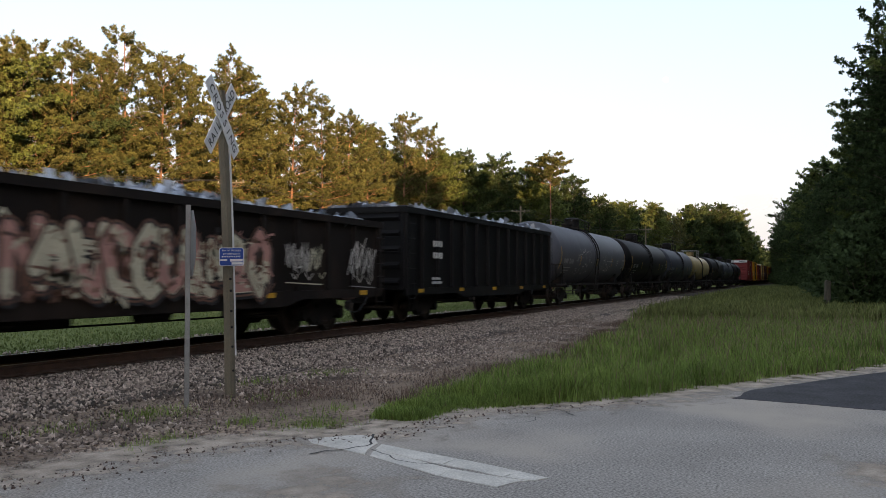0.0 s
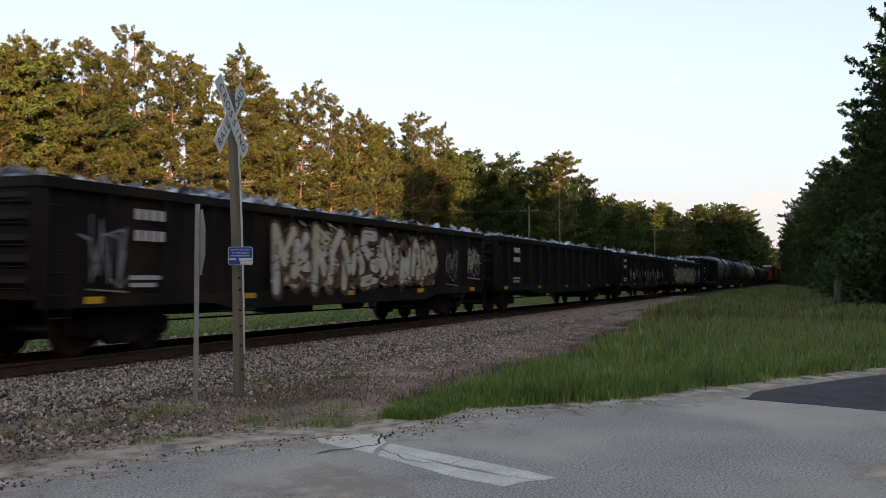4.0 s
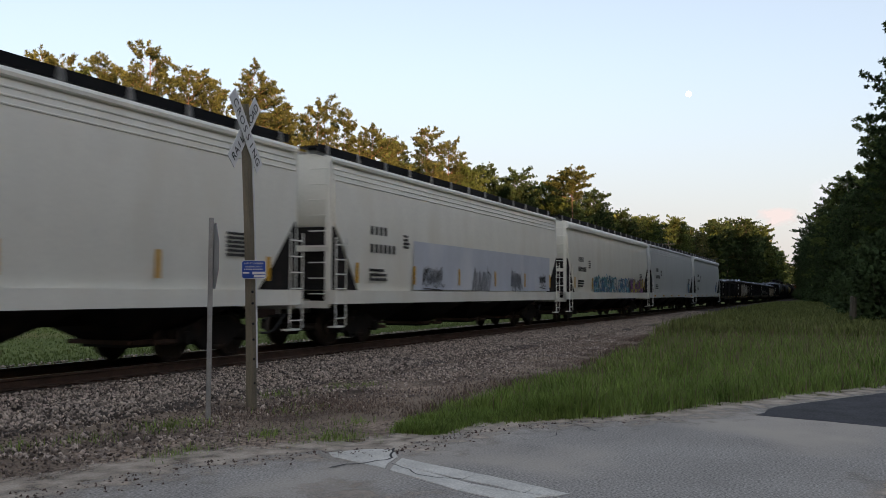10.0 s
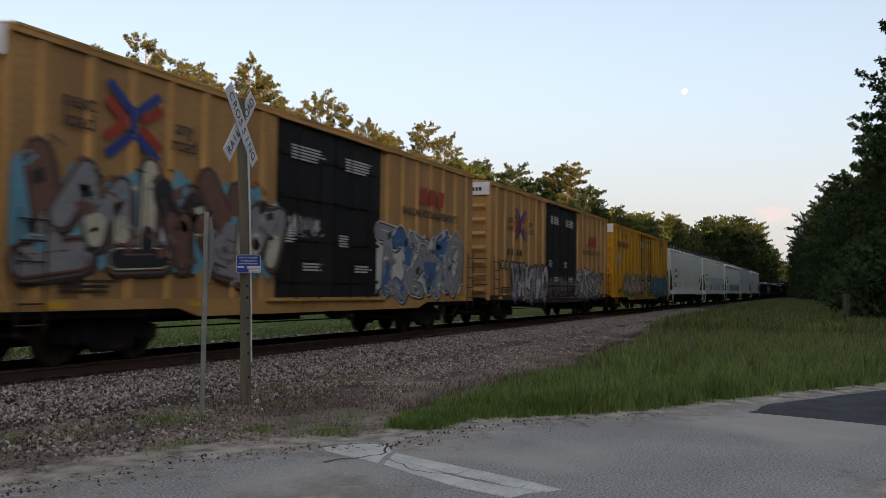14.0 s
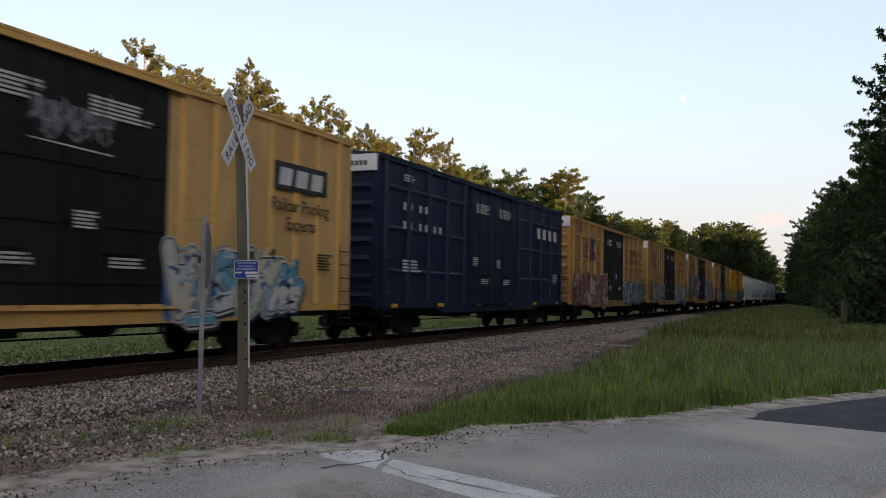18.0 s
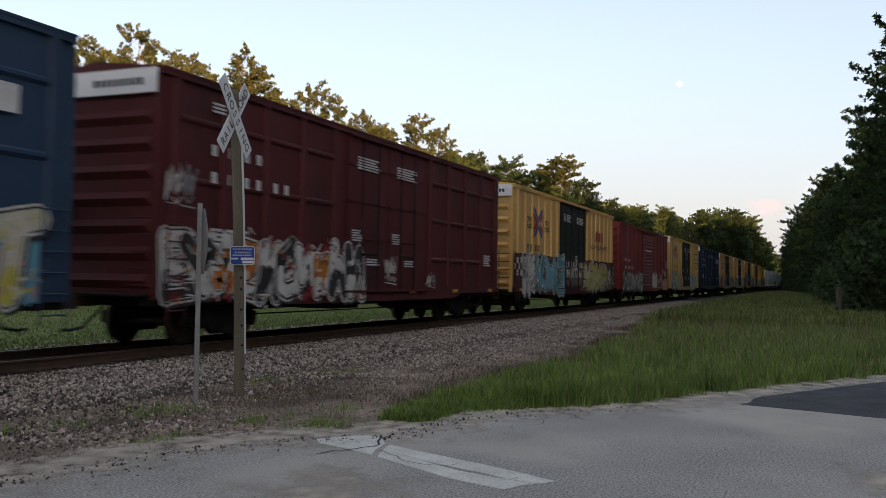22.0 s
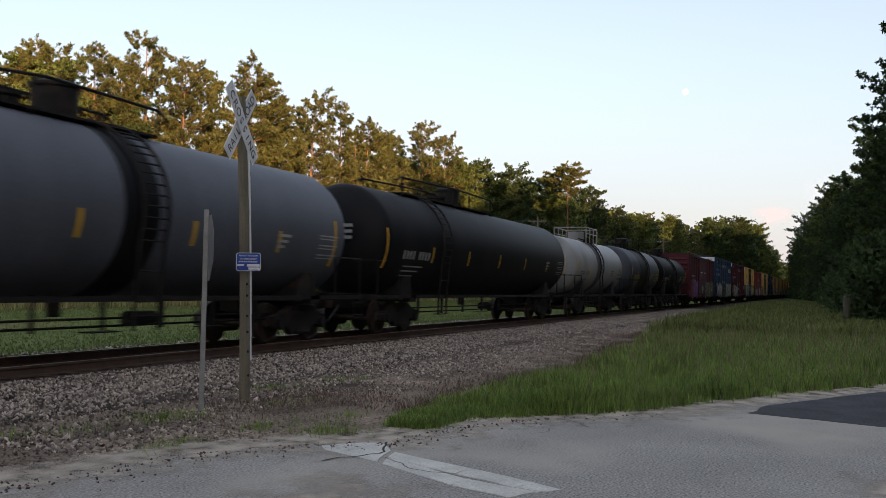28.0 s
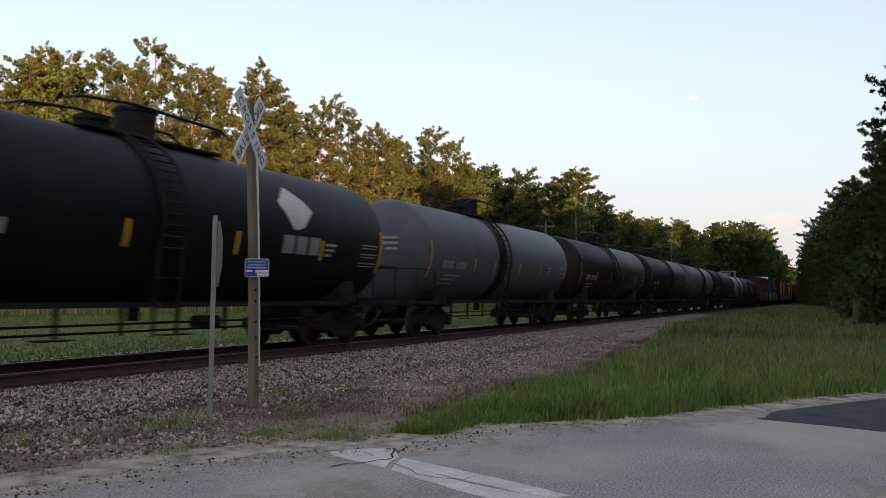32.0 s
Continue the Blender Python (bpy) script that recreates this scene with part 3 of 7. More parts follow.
r = np.random.RandomState(2)
cx, cy = scatter(r, 6400, 9.35, 40, 1.5)
patchy = np.array([noise2(a, b, 0.9) + 0.6 * noise2(a, b, 2.6) for a, b in zip(cx, cy)])
keep = r.rand(len(cx)) < np.clip((verge_edge(cx) - cy) * np.interp(cx, [11, 15], [2.2, 0.75]) + np.interp(cx, [11, 15], [0.4, 0.12]) + 0.9 * patchy, 0.03, 1)
patchy = patchy[keep]
cx, cy = cx[keep], cy[keep]
ch = r.uniform(0.20, 0.46, len(cx)) * np.clip(0.9 + (cx - 9) * 0.03, 0.9, 1.15)
ch *= np.clip((verge_edge(cx) - cy) * 1.0 + 0.3, 0.3, 1) * np.clip((cy - road_side(cx)) * 1.6 + 0.45, 0.45, 1)
ch *= np.clip(0.9 + 0.75 * patchy, 0.4, 1.5)
x, y, h = [np.repeat(v, 15) for v in (cx, cy, ch)]
x, y = x + r.normal(0, 0.045 + x * 0.002), y + r.normal(0, 0.045 + x * 0.002)
h = h * r.uniform(0.45, 1.15, len(x))
grass("verge_grass", x, y, np.full(len(x), -0.05), h, 0.0042 + x * 0.00022, "grass", "tall green grass on the road verge", 1, 0.8)
k = r.rand(len(x)) < np.clip(0.03 + (x - 11) * 0.03, 0.03, 0.65)
grass("seed_stems", x[k], y[k], np.full(k.sum(), -0.08), h[k] * 1.2, 0.0028 + x[k] * 0.00016, "seed_heads", "dry seed stems among the verge grass", 12, 0.4)
x, y = scatter(r, 60000, 34, 150, 1.6)
k = r.rand(len(x)) < np.clip((verge_edge(x) - y) * 0.6 + 0.1, 0, 1)
x, y = x[k], y[k]
grass("far_verge_grass", x, y, np.full(len(x), -0.08), r.uniform(0.3, 0.75, len(x)), 0.02 + x * 0.0004, "grass_far", "tall olive grass along the track towards the woods", 3)
x = 10.6 + 24 * r.rand(26000) ** 1.2
y = verge_edge(x) - 0.7 + np.abs(r.normal(0.1, 1.1, len(x))) * np.clip(0.6 + x * 0.03, 0.8, 1.4)
k = np.array([noise2(a, b, 1.1) for a, b in zip(x, y)]) > -0.05
x, y = np.concatenate([x[k], r.normal(10.6, 1.1, 5000)]), np.concatenate([y[k], r.normal(6.4, 0.55, 5000)])
grass("dry_weeds", x, y, np.full(len(x), -0.08), r.uniform(0.04, 0.15, len(x)) * (1 + 0.6 * (y < verge_edge(x) + 0.3)), 0.003 + x * 0.00012, "grass_dry", "low reddish dry weeds at the ballast's foot", 4, 1.2)
xs, ys = [], []
for cx, cy, sx, n in [(8.7, 7.2, 0.3, 420), (8.6, 5.8, 0.16, 200), (8.67, 4.98, 0.26, 620), (6.95, 5.9, 0.14, 110), (7.4, 5.87, 0.2, 120), (13.6, 7.5, 0.3, 220), (12.1, 7.9, 0.25, 160),
                      (9.8, 5.3, 0.16, 150), (7.55, 7.37, 0.2, 90), (6.8, 7.66, 0.2, 90), (9.2, 5.6, 0.3, 90), (10.4, 6.6, 0.35, 120)]:
    xs.append(r.normal(cx, sx, n))
    ys.append(r.normal(cy, sx * 0.8, n))
x, y = np.concatenate(xs), np.concatenate(ys)
grass("weed_tufts", x, y, np.full(len(x), -0.08), r.uniform(0.05, 0.19, len(x)), 0.0045, "grass", "small green grass tufts in the gravel", 5, 1.0)
x, y = 6 + 100 * r.rand(95000) ** 1.5, 15.9 + 28 * r.rand(95000) ** 1.3
grass("field_grass", x, y, np.full(len(x), -0.06), r.uniform(0.03, 0.085, len(x)) * (1 + (y - 16) / 20), 0.012 + x * 0.0004, "field_grass", "green grass strip beyond the track", 6)
x, y = r.uniform(25, 130, 16000), r.uniform(38, 46, 16000)
grass("tan_grass", x, y, np.full(len(x), -0.08), r.uniform(0.4, 1.1, len(x)), 0.03, "grass_tan", "tall dry tan grass before the woods", 7)


# ---- trees ----
def fans(name, cents, dirs, blades, length, width, material, r, bias=0.6):
    """Tufts of needles or leaves: each one a fan of kite-shaped blades that start from one point."""
    n = len(cents)
    d = dirs[:, None, :] * bias + r.normal(0, 0.62, (n, blades, 3))
    d /= np.linalg.norm(d, axis=2)[..., None] + 1e-9
    u = np.cross(d, r.normal(0, 1, (n, blades, 3)))
    u /= np.linalg.norm(u, axis=2)[..., None] + 1e-9
    ln = length * r.uniform(0.6, 1.15, (n, blades, 1)) * r.uniform(0.75, 1.2, (n, 1, 1))
    wd = width * r.uniform(0.7, 1.3, (n, blades, 1))
    c = cents[:, None, :]
    three = np.stack([c + d * ln * 0.5 + u * wd, c + d * ln, c + d * ln * 0.5 - u * wd], 2).reshape(n, blades * 3, 3)
    v = np.concatenate([cents[:, None, :], three], 1)
    k = blades * 3 + 1
    j = np.arange(blades) * 3
    one = np.stack([np.zeros(blades, int), j + 1, j + 2, j + 3], 1)
    f = one[None] + (np.arange(n) * k)[:, None, None]
    return raw_mesh(name, v.reshape(-1, 3), f.reshape(-1, 4), material)


TREE_KINDS = {  # lowest limb, limbs, reach, tufts a limb and metre, blade length and half width for a tree 20 m high, forward bias
    "pine": (0.35, 88, 0.20, 17.0, 0.29, 0.020, 0.7),
    "slim": (0.34, 66, 0.13, 22.0, 0.28, 0.020, 0.7),
    "lone": (0.76, 44, 0.15, 24.0, 0.30, 0.024, 0.7),
    "broad": (0.06, 150, 0.25, 19.0, 0.26, 0.046, 0.25),
    "spruce": (0.05, 170, 0.135, 36.0, 0.15, 0.013, 0.9),
}


def crown_mesh(name, kind, height, seed, material, fine=1.0):
    """A tapered trunk with limbs and side twigs, and a crown of tufts set along the outer part of the limbs."""
    r = np.random.RandomState(seed)
    lo, nb, reach, dense, blade, half, bias = TREE_KINDS[kind]
    if fine < 0.1:
        nb = nb // 3
    tr = Shape()
    bend = r.uniform(-0.7, 0.7, 2)
    axis = lambda t: np.array((bend[0] * t * t, bend[1] * t * t, height * t))
    rad = height * (0.0085 if kind in ("pine", "slim", "lone") else 0.012)
    N = 9 if fine > 0.3 else 4
    for i in range(N):
        a, b = i / N, (i + 1) / N
        tr.rod(axis(a) - np.array((0, 0, 0.1 if i == 0 else 0)), axis(b), rad * (1.1 - a) + (rad * 0.3 if i == 0 else 0), 7, 0, rad * (1.1 - b))
    R = height * reach
    lobes = r.uniform(0, 6.28, 3)
    cents, dirs = [], []
    for i in range(nb):
        t = min(1.0, max(0.0, (i + r.uniform(-0.6, 1.4)) / nb))
        az = i * 2.39996 + r.uniform(-0.7, 0.7)
        if kind == "pine":
            prof = (1.06 - t) ** 0.5 * min(1, 0.5 + 1.8 * t)
            rise = r.uniform(-0.1, 0.35) + 0.5 * t
        elif kind == "slim":
            prof = (1.10 - t) ** 0.6 * min(1, 0.55 + 1.4 * t)
            rise = r.uniform(0.1, 0.6) + 0.5 * t
        elif kind == "lone":
            prof = math.sin(math.pi * (0.2 + 0.68 * t)) ** 0.7
            rise = r.uniform(0.0, 0.5)
        elif kind == "spruce":
            prof = (1.04 - t) ** 0.7 + 0.04
            rise = r.uniform(-0.1, 0.45)
        else:
            prof = math.sin(math.pi * (0.16 + 0.74 * t)) ** 0.5
            rise = r.uniform(-0.05, 0.55)
        # uneven outline: lobes and gaps round the crown
        lobe = 0.86 + 0.22 * math.sin(az + lobes[0] + 3 * t) + 0.16 * math.sin(2 * az + lobes[1] - 7 * t)
        if kind == "spruce":
            lobe = 1.0 + 0.12 * math.sin(2 * az + lobes[1])
        ln = R * prof * lobe * r.uniform(0.55, 1.2) + 0.1
        base = axis(lo + (0.975 - lo) * t)
        out = np.array((math.cos(az), math.sin(az), rise))
        tip = base + out * ln
        if fine > 0.1:
            tr.rod(base, tip, max(0.014, rad * 0.24 * (1.1 - t)), 4 if fine > 0.3 else 3, 0, 0.008)
        side = np.array((-math.sin(az), math.cos(az), 0.0))
        # side twigs that carry the tufts at their ends
        m = max(3, int(ln * dense * 0.34 * fine)) if fine > 0.1 else 3
        for k in range(m):
            inner = 0.28 if kind != "broad" else 0.08
            q = inner + (1 - inner) * (k + r.rand()) / m
            p = base + (tip - base) * q
            w = out * r.uniform(0.3, 0.8) + side * r.uniform(-0.9, 0.9) + np.array((0, 0, r.uniform(-0.05, 0.75)))
            w /= np.linalg.norm(w)
            tl = (0.22 + 0.26 * ln * (1.1 - q)) * r.uniform(0.6, 1.2)
            if fine > 0.5 and k % 2 == 0:
                tr.rod(p, p + w * tl, 0.014, 3, 0, 0.006)
            for j in range(3 if fine > 0.5 else 2 if fine > 0.1 else 1):
                cents.append(p + w * tl * (0.45 + 0.3 * j) + r.normal(0, 0.09, 3))
                dirs.append(w + np.array((0, 0, 0.35)))
    for k in range(7):
        cents.append(axis(0.975) + np.array((0, 0, 0.14 * k)) + r.normal(0, 0.08, 3))
        dirs.append(np.array((0.0, 0, 1.0)))
    if kind in ("pine", "lone") and fine > 0.3:
        # dead stubs below the crown
        for k in range(8):
            az, z = r.uniform(0, 6.28), r.uniform(0.22, lo)
            base = axis(z)
            tr.rod(base, base + np.array((math.cos(az), math.sin(az), r.uniform(-.1, .3))) * r.uniform(.4, 1.6), 0.025, 3, 0, 0.008)
    cents, dirs = np.array(cents), np.array(dirs)
    nbl = {"broad": 14, "spruce": 14}.get(kind, 18)
    grow = 1.0
    if fine < 0.5:
        nbl, grow = (10, 2.3) if fine > 0.1 else (7, 12.0)
    k = height / 20
    leaf = fans(name + "_crown", cents, dirs, nbl, blade * k * grow ** 0.55, half * k * grow * 1.2, material, r, bias)
    return tr.mesh(name + "_trunk", "bark" if kind in ("pine", "slim", "lone") else "bark_grey", True, False), leaf


def bush_mesh(name, height, seed, material, fine=1.0):
    """A many-stemmed shrub, its leaves in tufts over a lumpy dome."""
    r = np.random.RandomState(seed)
    tr = Shape()
    n = int(480 * fine)
    az, el, q = r.uniform(0, 6.28, n), r.uniform(0.02, 1.5, n), r.uniform(0.35, 1.05, n)
    lump = 0.82 + 0.25 * np.sin(az * 3 + r.uniform(0, 6)) * np.cos(el * 2)
    d = np.stack([np.cos(az) * np.cos(el), np.sin(az) * np.cos(el), np.sin(el)], 1)
    cents = d * (q * lump)[:, None] * np.array((0.5, 0.5, 0.86)) * height + np.array((0, 0, 0.06 * height))
    for i in range(9):
        tr.rod((0, 0, -0.05), tuple(cents[i * 7]), 0.03, 4, 0, 0.01)
    g = 1.0 if fine > 0.5 else 2.2
    return tr.mesh(name + "_trunk", "bark_grey", True, False), fans(name + "_crown", cents, d + np.array((0, 0, 0.4)), 10, 0.075 * height, 0.015 * height * g, material, r, 0.5)


TREES = {}
for key, kind, hgt, seed, ml, label, cat in [
        ("pine_a", "pine", 20, 11, "needles", "tall pine with a bare reddish trunk and a lit crown", "pine tree"),
        ("pine_b", "pine", 20, 12, "needles", "tall pine with a bare reddish trunk and a lit crown", "pine tree"),
        ("pine_c", "slim", 20, 13, "needles", "tall slender pine with a ragged crown", "pine tree"),
        ("pine_d", "pine", 20, 14, "needles", "tall pine with an uneven ragged crown", "pine tree"),
        ("pine_e", "pine", 20, 15, "needles", "tall pine with a broad tufted crown", "pine tree"),
        ("broad_a", "broad", 16, 21, "leaves", "leafy green tree at the edge of the woods", "tree"),
        ("broad_b", "broad", 16, 22, "leaves", "leafy green tree at the edge of the woods", "tree"),
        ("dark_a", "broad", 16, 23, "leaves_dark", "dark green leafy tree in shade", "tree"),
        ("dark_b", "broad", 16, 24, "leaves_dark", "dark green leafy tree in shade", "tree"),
        ("spruce", "spruce", 22, 25, "leaves_dark", "tall dark evergreen with long feathery boughs", "evergreen tree"),
        ("lone", "lone", 20, 26, "needles", "lone pine with a bare trunk and a round top", "pine tree")]:
    TREES[key] = (*crown_mesh(key, kind, hgt, seed, ml), hgt, label, cat)
    if kind in ("pine", "slim", "broad"):
        TREES[key + "_far"] = (*crown_mesh(key + "_far", kind, hgt, seed + 50, ml, 0.4), hgt, label, cat)
        TREES[key + "_low"] = (*crown_mesh(key + "_low", kind, hgt, seed + 90, ml, 0.08), hgt, label, cat)
TREES["bush"] = (*bush_mesh("bush", 4, 27, "leaves_dark"), 4, "dense dark shrub at the foot of the woods", "shrub")
TREES["bush_low"] = (*bush_mesh("bush_low", 4, 77, "leaves_dark", 0.45), 4, "", "")


def tree(key, x, y, height, turn, group):
    trunk, leaf, h0, label, cat = TREES[key]
    name = {"pine tree": "pine_tree", "tree": "leafy_tree", "evergreen tree": "evergreen_tree", "shrub": "shrub"}[cat]
    t = thing(name, label, cat, group)
    k = height / h0
    t.matrix_basis = pose(x, y, -0.1, 0, 0, turn)
    t.scale = (k, k, k)
    part("trunk", trunk, None, t)
    part("crown", leaf, None, t)
    return t




def arrays(me):
    v = np.empty(len(me.vertices) * 3)
    me.vertices.foreach_get("co", v)
    me.calc_loop_triangles()
    f = np.empty(len(me.loop_triangles) * 3, np.int32)
    me.loop_triangles.foreach_get("vertices", f)
    return v.reshape(-1, 3), f.reshape(-1, 3)


TREE_ARRAYS = {}


def woods(name, label, places):
    """Many far trees joined into one stand; places: kind, x, y, height, turn."""
    vs, fs, mi, k = [], [], [], 0
    slots = ["bark_grey", "needles", "leaves", "leaves_dark"]
    for key, x, y, h, turn in places:
        trunk, leaf, h0 = TREES[key][:3]
        if key not in TREE_ARRAYS:
            TREE_ARRAYS[key] = (arrays(trunk), arrays(leaf), slots.index(leaf.materials[0].name))
        (tv, tf), (lv, lf), lm = TREE_ARRAYS[key]
        c, sn, q = math.cos(radians(turn)), math.sin(radians(turn)), h / h0
        for v, f, m in ((tv, tf, 0), (lv, lf, lm)):
            w = np.stack([(v[:, 0] * c - v[:, 1] * sn) * q + x, (v[:, 0] * sn + v[:, 1] * c) * q + y, v[:, 2] * q - 0.1], 1)
            vs.append(w)
            fs.append(f + k)
            mi.append(np.full(len(f), m))
            k += len(v)
    me = raw_mesh(name, np.concatenate(vs), np.concatenate(fs), slots)
    me.polygons.foreach_set("material_index", np.concatenate(mi))
    return thing(name, label, "woods", kind="stuff", mesh=me)


rng = random.Random(17)
# skyline trees: place and height
SKYLINE = [(42.5, 49.9, 15.8), (43.8, 49.7, 17.5), (45.2, 49.5, 18.5), (47.4, 49.1, 18.1), (50.2, 48.7, 18.9), (52.1, 48.5, 17.5), (55.0, 48.1, 21.0), (58.4, 47.7, 19.8), (60.9, 47.4, 20.0), (65.3, 46.8, 21.5), (68.0, 46.6, 20.3), (71.3, 46.2, 19.1), (75.2, 45.9, 20.5), (80.6, 45.4, 20.4), (85.0, 45.1, 19.7), (89.8, 44.8, 19.2), (97.9, 44.3, 21.6), (104.1, 44.0, 20.9), (107.0, 42.8, 18.0), (111.0, 41.2, 18.3), (115.5, 39.6, 17.9), (120.0, 38.2, 15.7), (124.1, 37.0, 17.7), (118.8, 31.75, 18.8), (145.4, 34.7, 18.4), (161.1, 33.8, 16.5), (178.5, 33.0, 16.9), (212.4, 31.5, 19.0), (242.0, 27.2, 20.5), (255.0, 20.6, 21.8), (275.0, 17.5, 21.5), (340.0, 17.0, 17.0)]
for i, (x, y, h) in enumerate(SKYLINE):
    key = rng.choice(["pine_a", "pine_b", "pine_c", "pine_d", "pine_e"]) if x < 105 else rng.choice(["dark_b", "broad_b", "dark_a", "broad_a"] if x < 140 else ["broad_b", "dark_a", "broad_a", "pine_e"])
    tree("lone" if i == 23 else key, x, y, h * (0.975 if key.startswith("pine") else 0.985), rng.uniform(0, 360), "woods beyond the track")
EDGE_TREES = [p for i, p in enumerate(SKYLINE) if i != 23]      # without the lone pine, which stands before the rest
hull = lambda x: float(np.interp(x, [p[0] for p in EDGE_TREES], [p[2] for p in EDGE_TREES]))
line = lambda x: float(np.interp(x, [p[0] for p in EDGE_TREES], [p[1] for p in EDGE_TREES]))
stand = []
for row in range(3):
    x = 34.0 + row * 2
    while x < 330:
        y = line(x) + 2.0 + row * (6 if x < 100 else 4) + rng.uniform(-2, 2)
        h = hull(x) * (rng.uniform(0.72, 0.92) if x < 100 else rng.uniform(0.82, 0.98))
        key = rng.choice(["pine_a", "pine_b", "pine_c", "pine_d"]) if rng.random() < (0.85 if x < 100 else 0.35) else rng.choice(["broad_a", "broad_b", "dark_a"])
        if row == 0 and x < 130:
            tree(key + "_far" if key.startswith("pine") else key, x, y, h, rng.uniform(0, 360), "woods beyond the track")
        else:
            stand.append((key + ("_far" if row < 2 and x < 240 else "_low"), x, y, h, rng.uniform(0, 360)))
        x += rng.uniform(4.0, 6.5) * (1 + x / 500)
x = 30.0
while x < 230:
    # young trees between the trunks
    tree(rng.choice(["dark_a_far", "dark_b_far", "pine_b_far", "pine_e_far"]), x, line(x) + rng.uniform(0.5, 5), hull(x) * rng.uniform(0.36, 0.62), rng.uniform(0, 360), "woods beyond the track")
    x += rng.uniform(3.0, 5.0) * (1 + x / 200)
woods("pine_woods", "dense pine woods deeper behind the track", stand)
x = 32.0
while x < 320:
    tree("bush", x, line(x) - rng.uniform(0, 3), rng.uniform(2.5, 5.5), rng.uniform(0, 360), "shrubs before the woods")
    x += rng.uniform(3.5, 6.0) * (1 + x / 200)
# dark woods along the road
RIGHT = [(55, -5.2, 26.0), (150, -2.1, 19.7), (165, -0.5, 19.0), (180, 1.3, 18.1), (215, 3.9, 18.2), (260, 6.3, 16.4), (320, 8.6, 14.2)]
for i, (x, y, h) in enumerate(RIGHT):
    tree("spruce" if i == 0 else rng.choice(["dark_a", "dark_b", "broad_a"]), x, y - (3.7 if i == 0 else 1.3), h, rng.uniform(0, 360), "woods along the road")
stand = []
for row in range(4):
    x = 52 + row * 3
    while x < 330:
        y = -6.7 - row * 5 + rng.uniform(-1.2, 1.2) + max(0, (x - 95) * 0.03)
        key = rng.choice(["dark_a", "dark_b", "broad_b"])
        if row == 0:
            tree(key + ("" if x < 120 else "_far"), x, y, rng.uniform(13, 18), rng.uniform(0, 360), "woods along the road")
        else:
            stand.append((key + "_low", x, y, rng.uniform(13, 18), rng.uniform(0, 360)))
        x += rng.uniform(5, 8) * (1 + x / 250)
# tall rows out of view, added to shade the verge and far woods
for row in range(3):
    x = 32.0
    while x < 300:
        stand.append((rng.choice(["dark_a_low", "dark_b_low", "pine_a_low"]), x, -16 - row * 7 - max(0, (x - 150) * 0.04) + rng.uniform(-2, 2), rng.uniform(22, 26), rng.uniform(0, 360)))
        if row < 2:
            stand.append(("bush_low", x + 2, -13 - row * 6 - max(0, (x - 150) * 0.04), rng.uniform(6, 9), rng.uniform(0, 360)))
        x += rng.uniform(5, 8)
woods("roadside_woods", "dark mixed woods deeper along the road, unseen tall rows added for shade", stand)
for row in range(2):
    x = 50.0
    while x < 420:
        tree("bush", x, -3.0 - row * 4 + rng.uniform(-1, 1) + max(0, (x - 100) * 0.03), rng.uniform(3.5, 6.5), rng.uniform(0, 360), "shrubs along the road woods")
        x += rng.uniform(3.5, 5.5) * (1 + x / 120)
# the road woods come close to the track further on
x = 125.0
while x < 330:
    y = -3.5 + (x - 125) * 0.055
    tree(rng.choice(["dark_a_far", "dark_b_far"]), x, y, rng.uniform(12, 15) + (x - 125) * 0.01, rng.uniform(0, 360), "woods along the road")
    tree("bush", x + 3, y + rng.uniform(1.0, 2.6), rng.uniform(3.5, 6), rng.uniform(0, 360), "shrubs along the road woods")
    tree("bush", x, y + rng.uniform(0.0, 1.5), rng.uniform(4.5, 7), rng.uniform(0, 360), "shrubs along the road woods")
    x += rng.uniform(5, 7)
stand = []
for x in range(300, 1000, 11):
    for sy, key in ((8.5 - (x - 340) * 0.003, "dark_a_low"), (17.5 - (x - 340) * 0.002, "dark_b_low")):
        stand.append((key, x + rng.uniform(-5, 5), sy + rng.uniform(-1, 1) + (-3.4 if sy < 12 else 3.4), rng.uniform(13, 18), rng.uniform(0, 360)))
for y in range(-60, 100, 9):
    stand.append(("dark_a_low", 1060 + rng.uniform(-9, 9), y, rng.uniform(20, 30), rng.uniform(0, 360)))
woods("far_woods", "far dark woods closing the end of the track", stand)
# woods behind the camera, which keep the low sun off the crossing
stand = []
for row in range(5):
    x = -210.0
    while x < 45:
        stand.append((rng.choice(["dark_a_low", "dark_b_low", "pine_a_low", "pine_c_low"]), x, -30 - row * 7 + rng.uniform(-2, 2), rng.uniform(16, 20), rng.uniform(0, 360)))
        if row < 3:
            stand.append(("bush_low", x + 2, -26 - row * 7, rng.uniform(7, 10), rng.uniform(0, 360)))
        x += rng.uniform(3.6, 5.4)
woods("woods_behind", "mixed woods behind the road", stand)


# ---- rolling stock ----
def bars(s, x0, x1, z0, z1, rows, y=-1.6, gap=0.45, seed=0, mi=0):
    """Rows of lettering-sized bars on the near side."""
    r = random.Random(seed)
    h = (z1 - z0) / rows
    for i in range(rows):
        zz = z1 - (i + 1) * h
        x = x0
        end = x1 - r.uniform(0, 0.3) * (x1 - x0)
        while x < end - 0.01:
            w = min(end - x, r.uniform(0.6, 1.6) * h)
            s.box(x, x + w, y - 0.006, y, zz + h * 0.18, zz + h * (1 - gap * 0.5), mi)
            x += w + h * 0.22


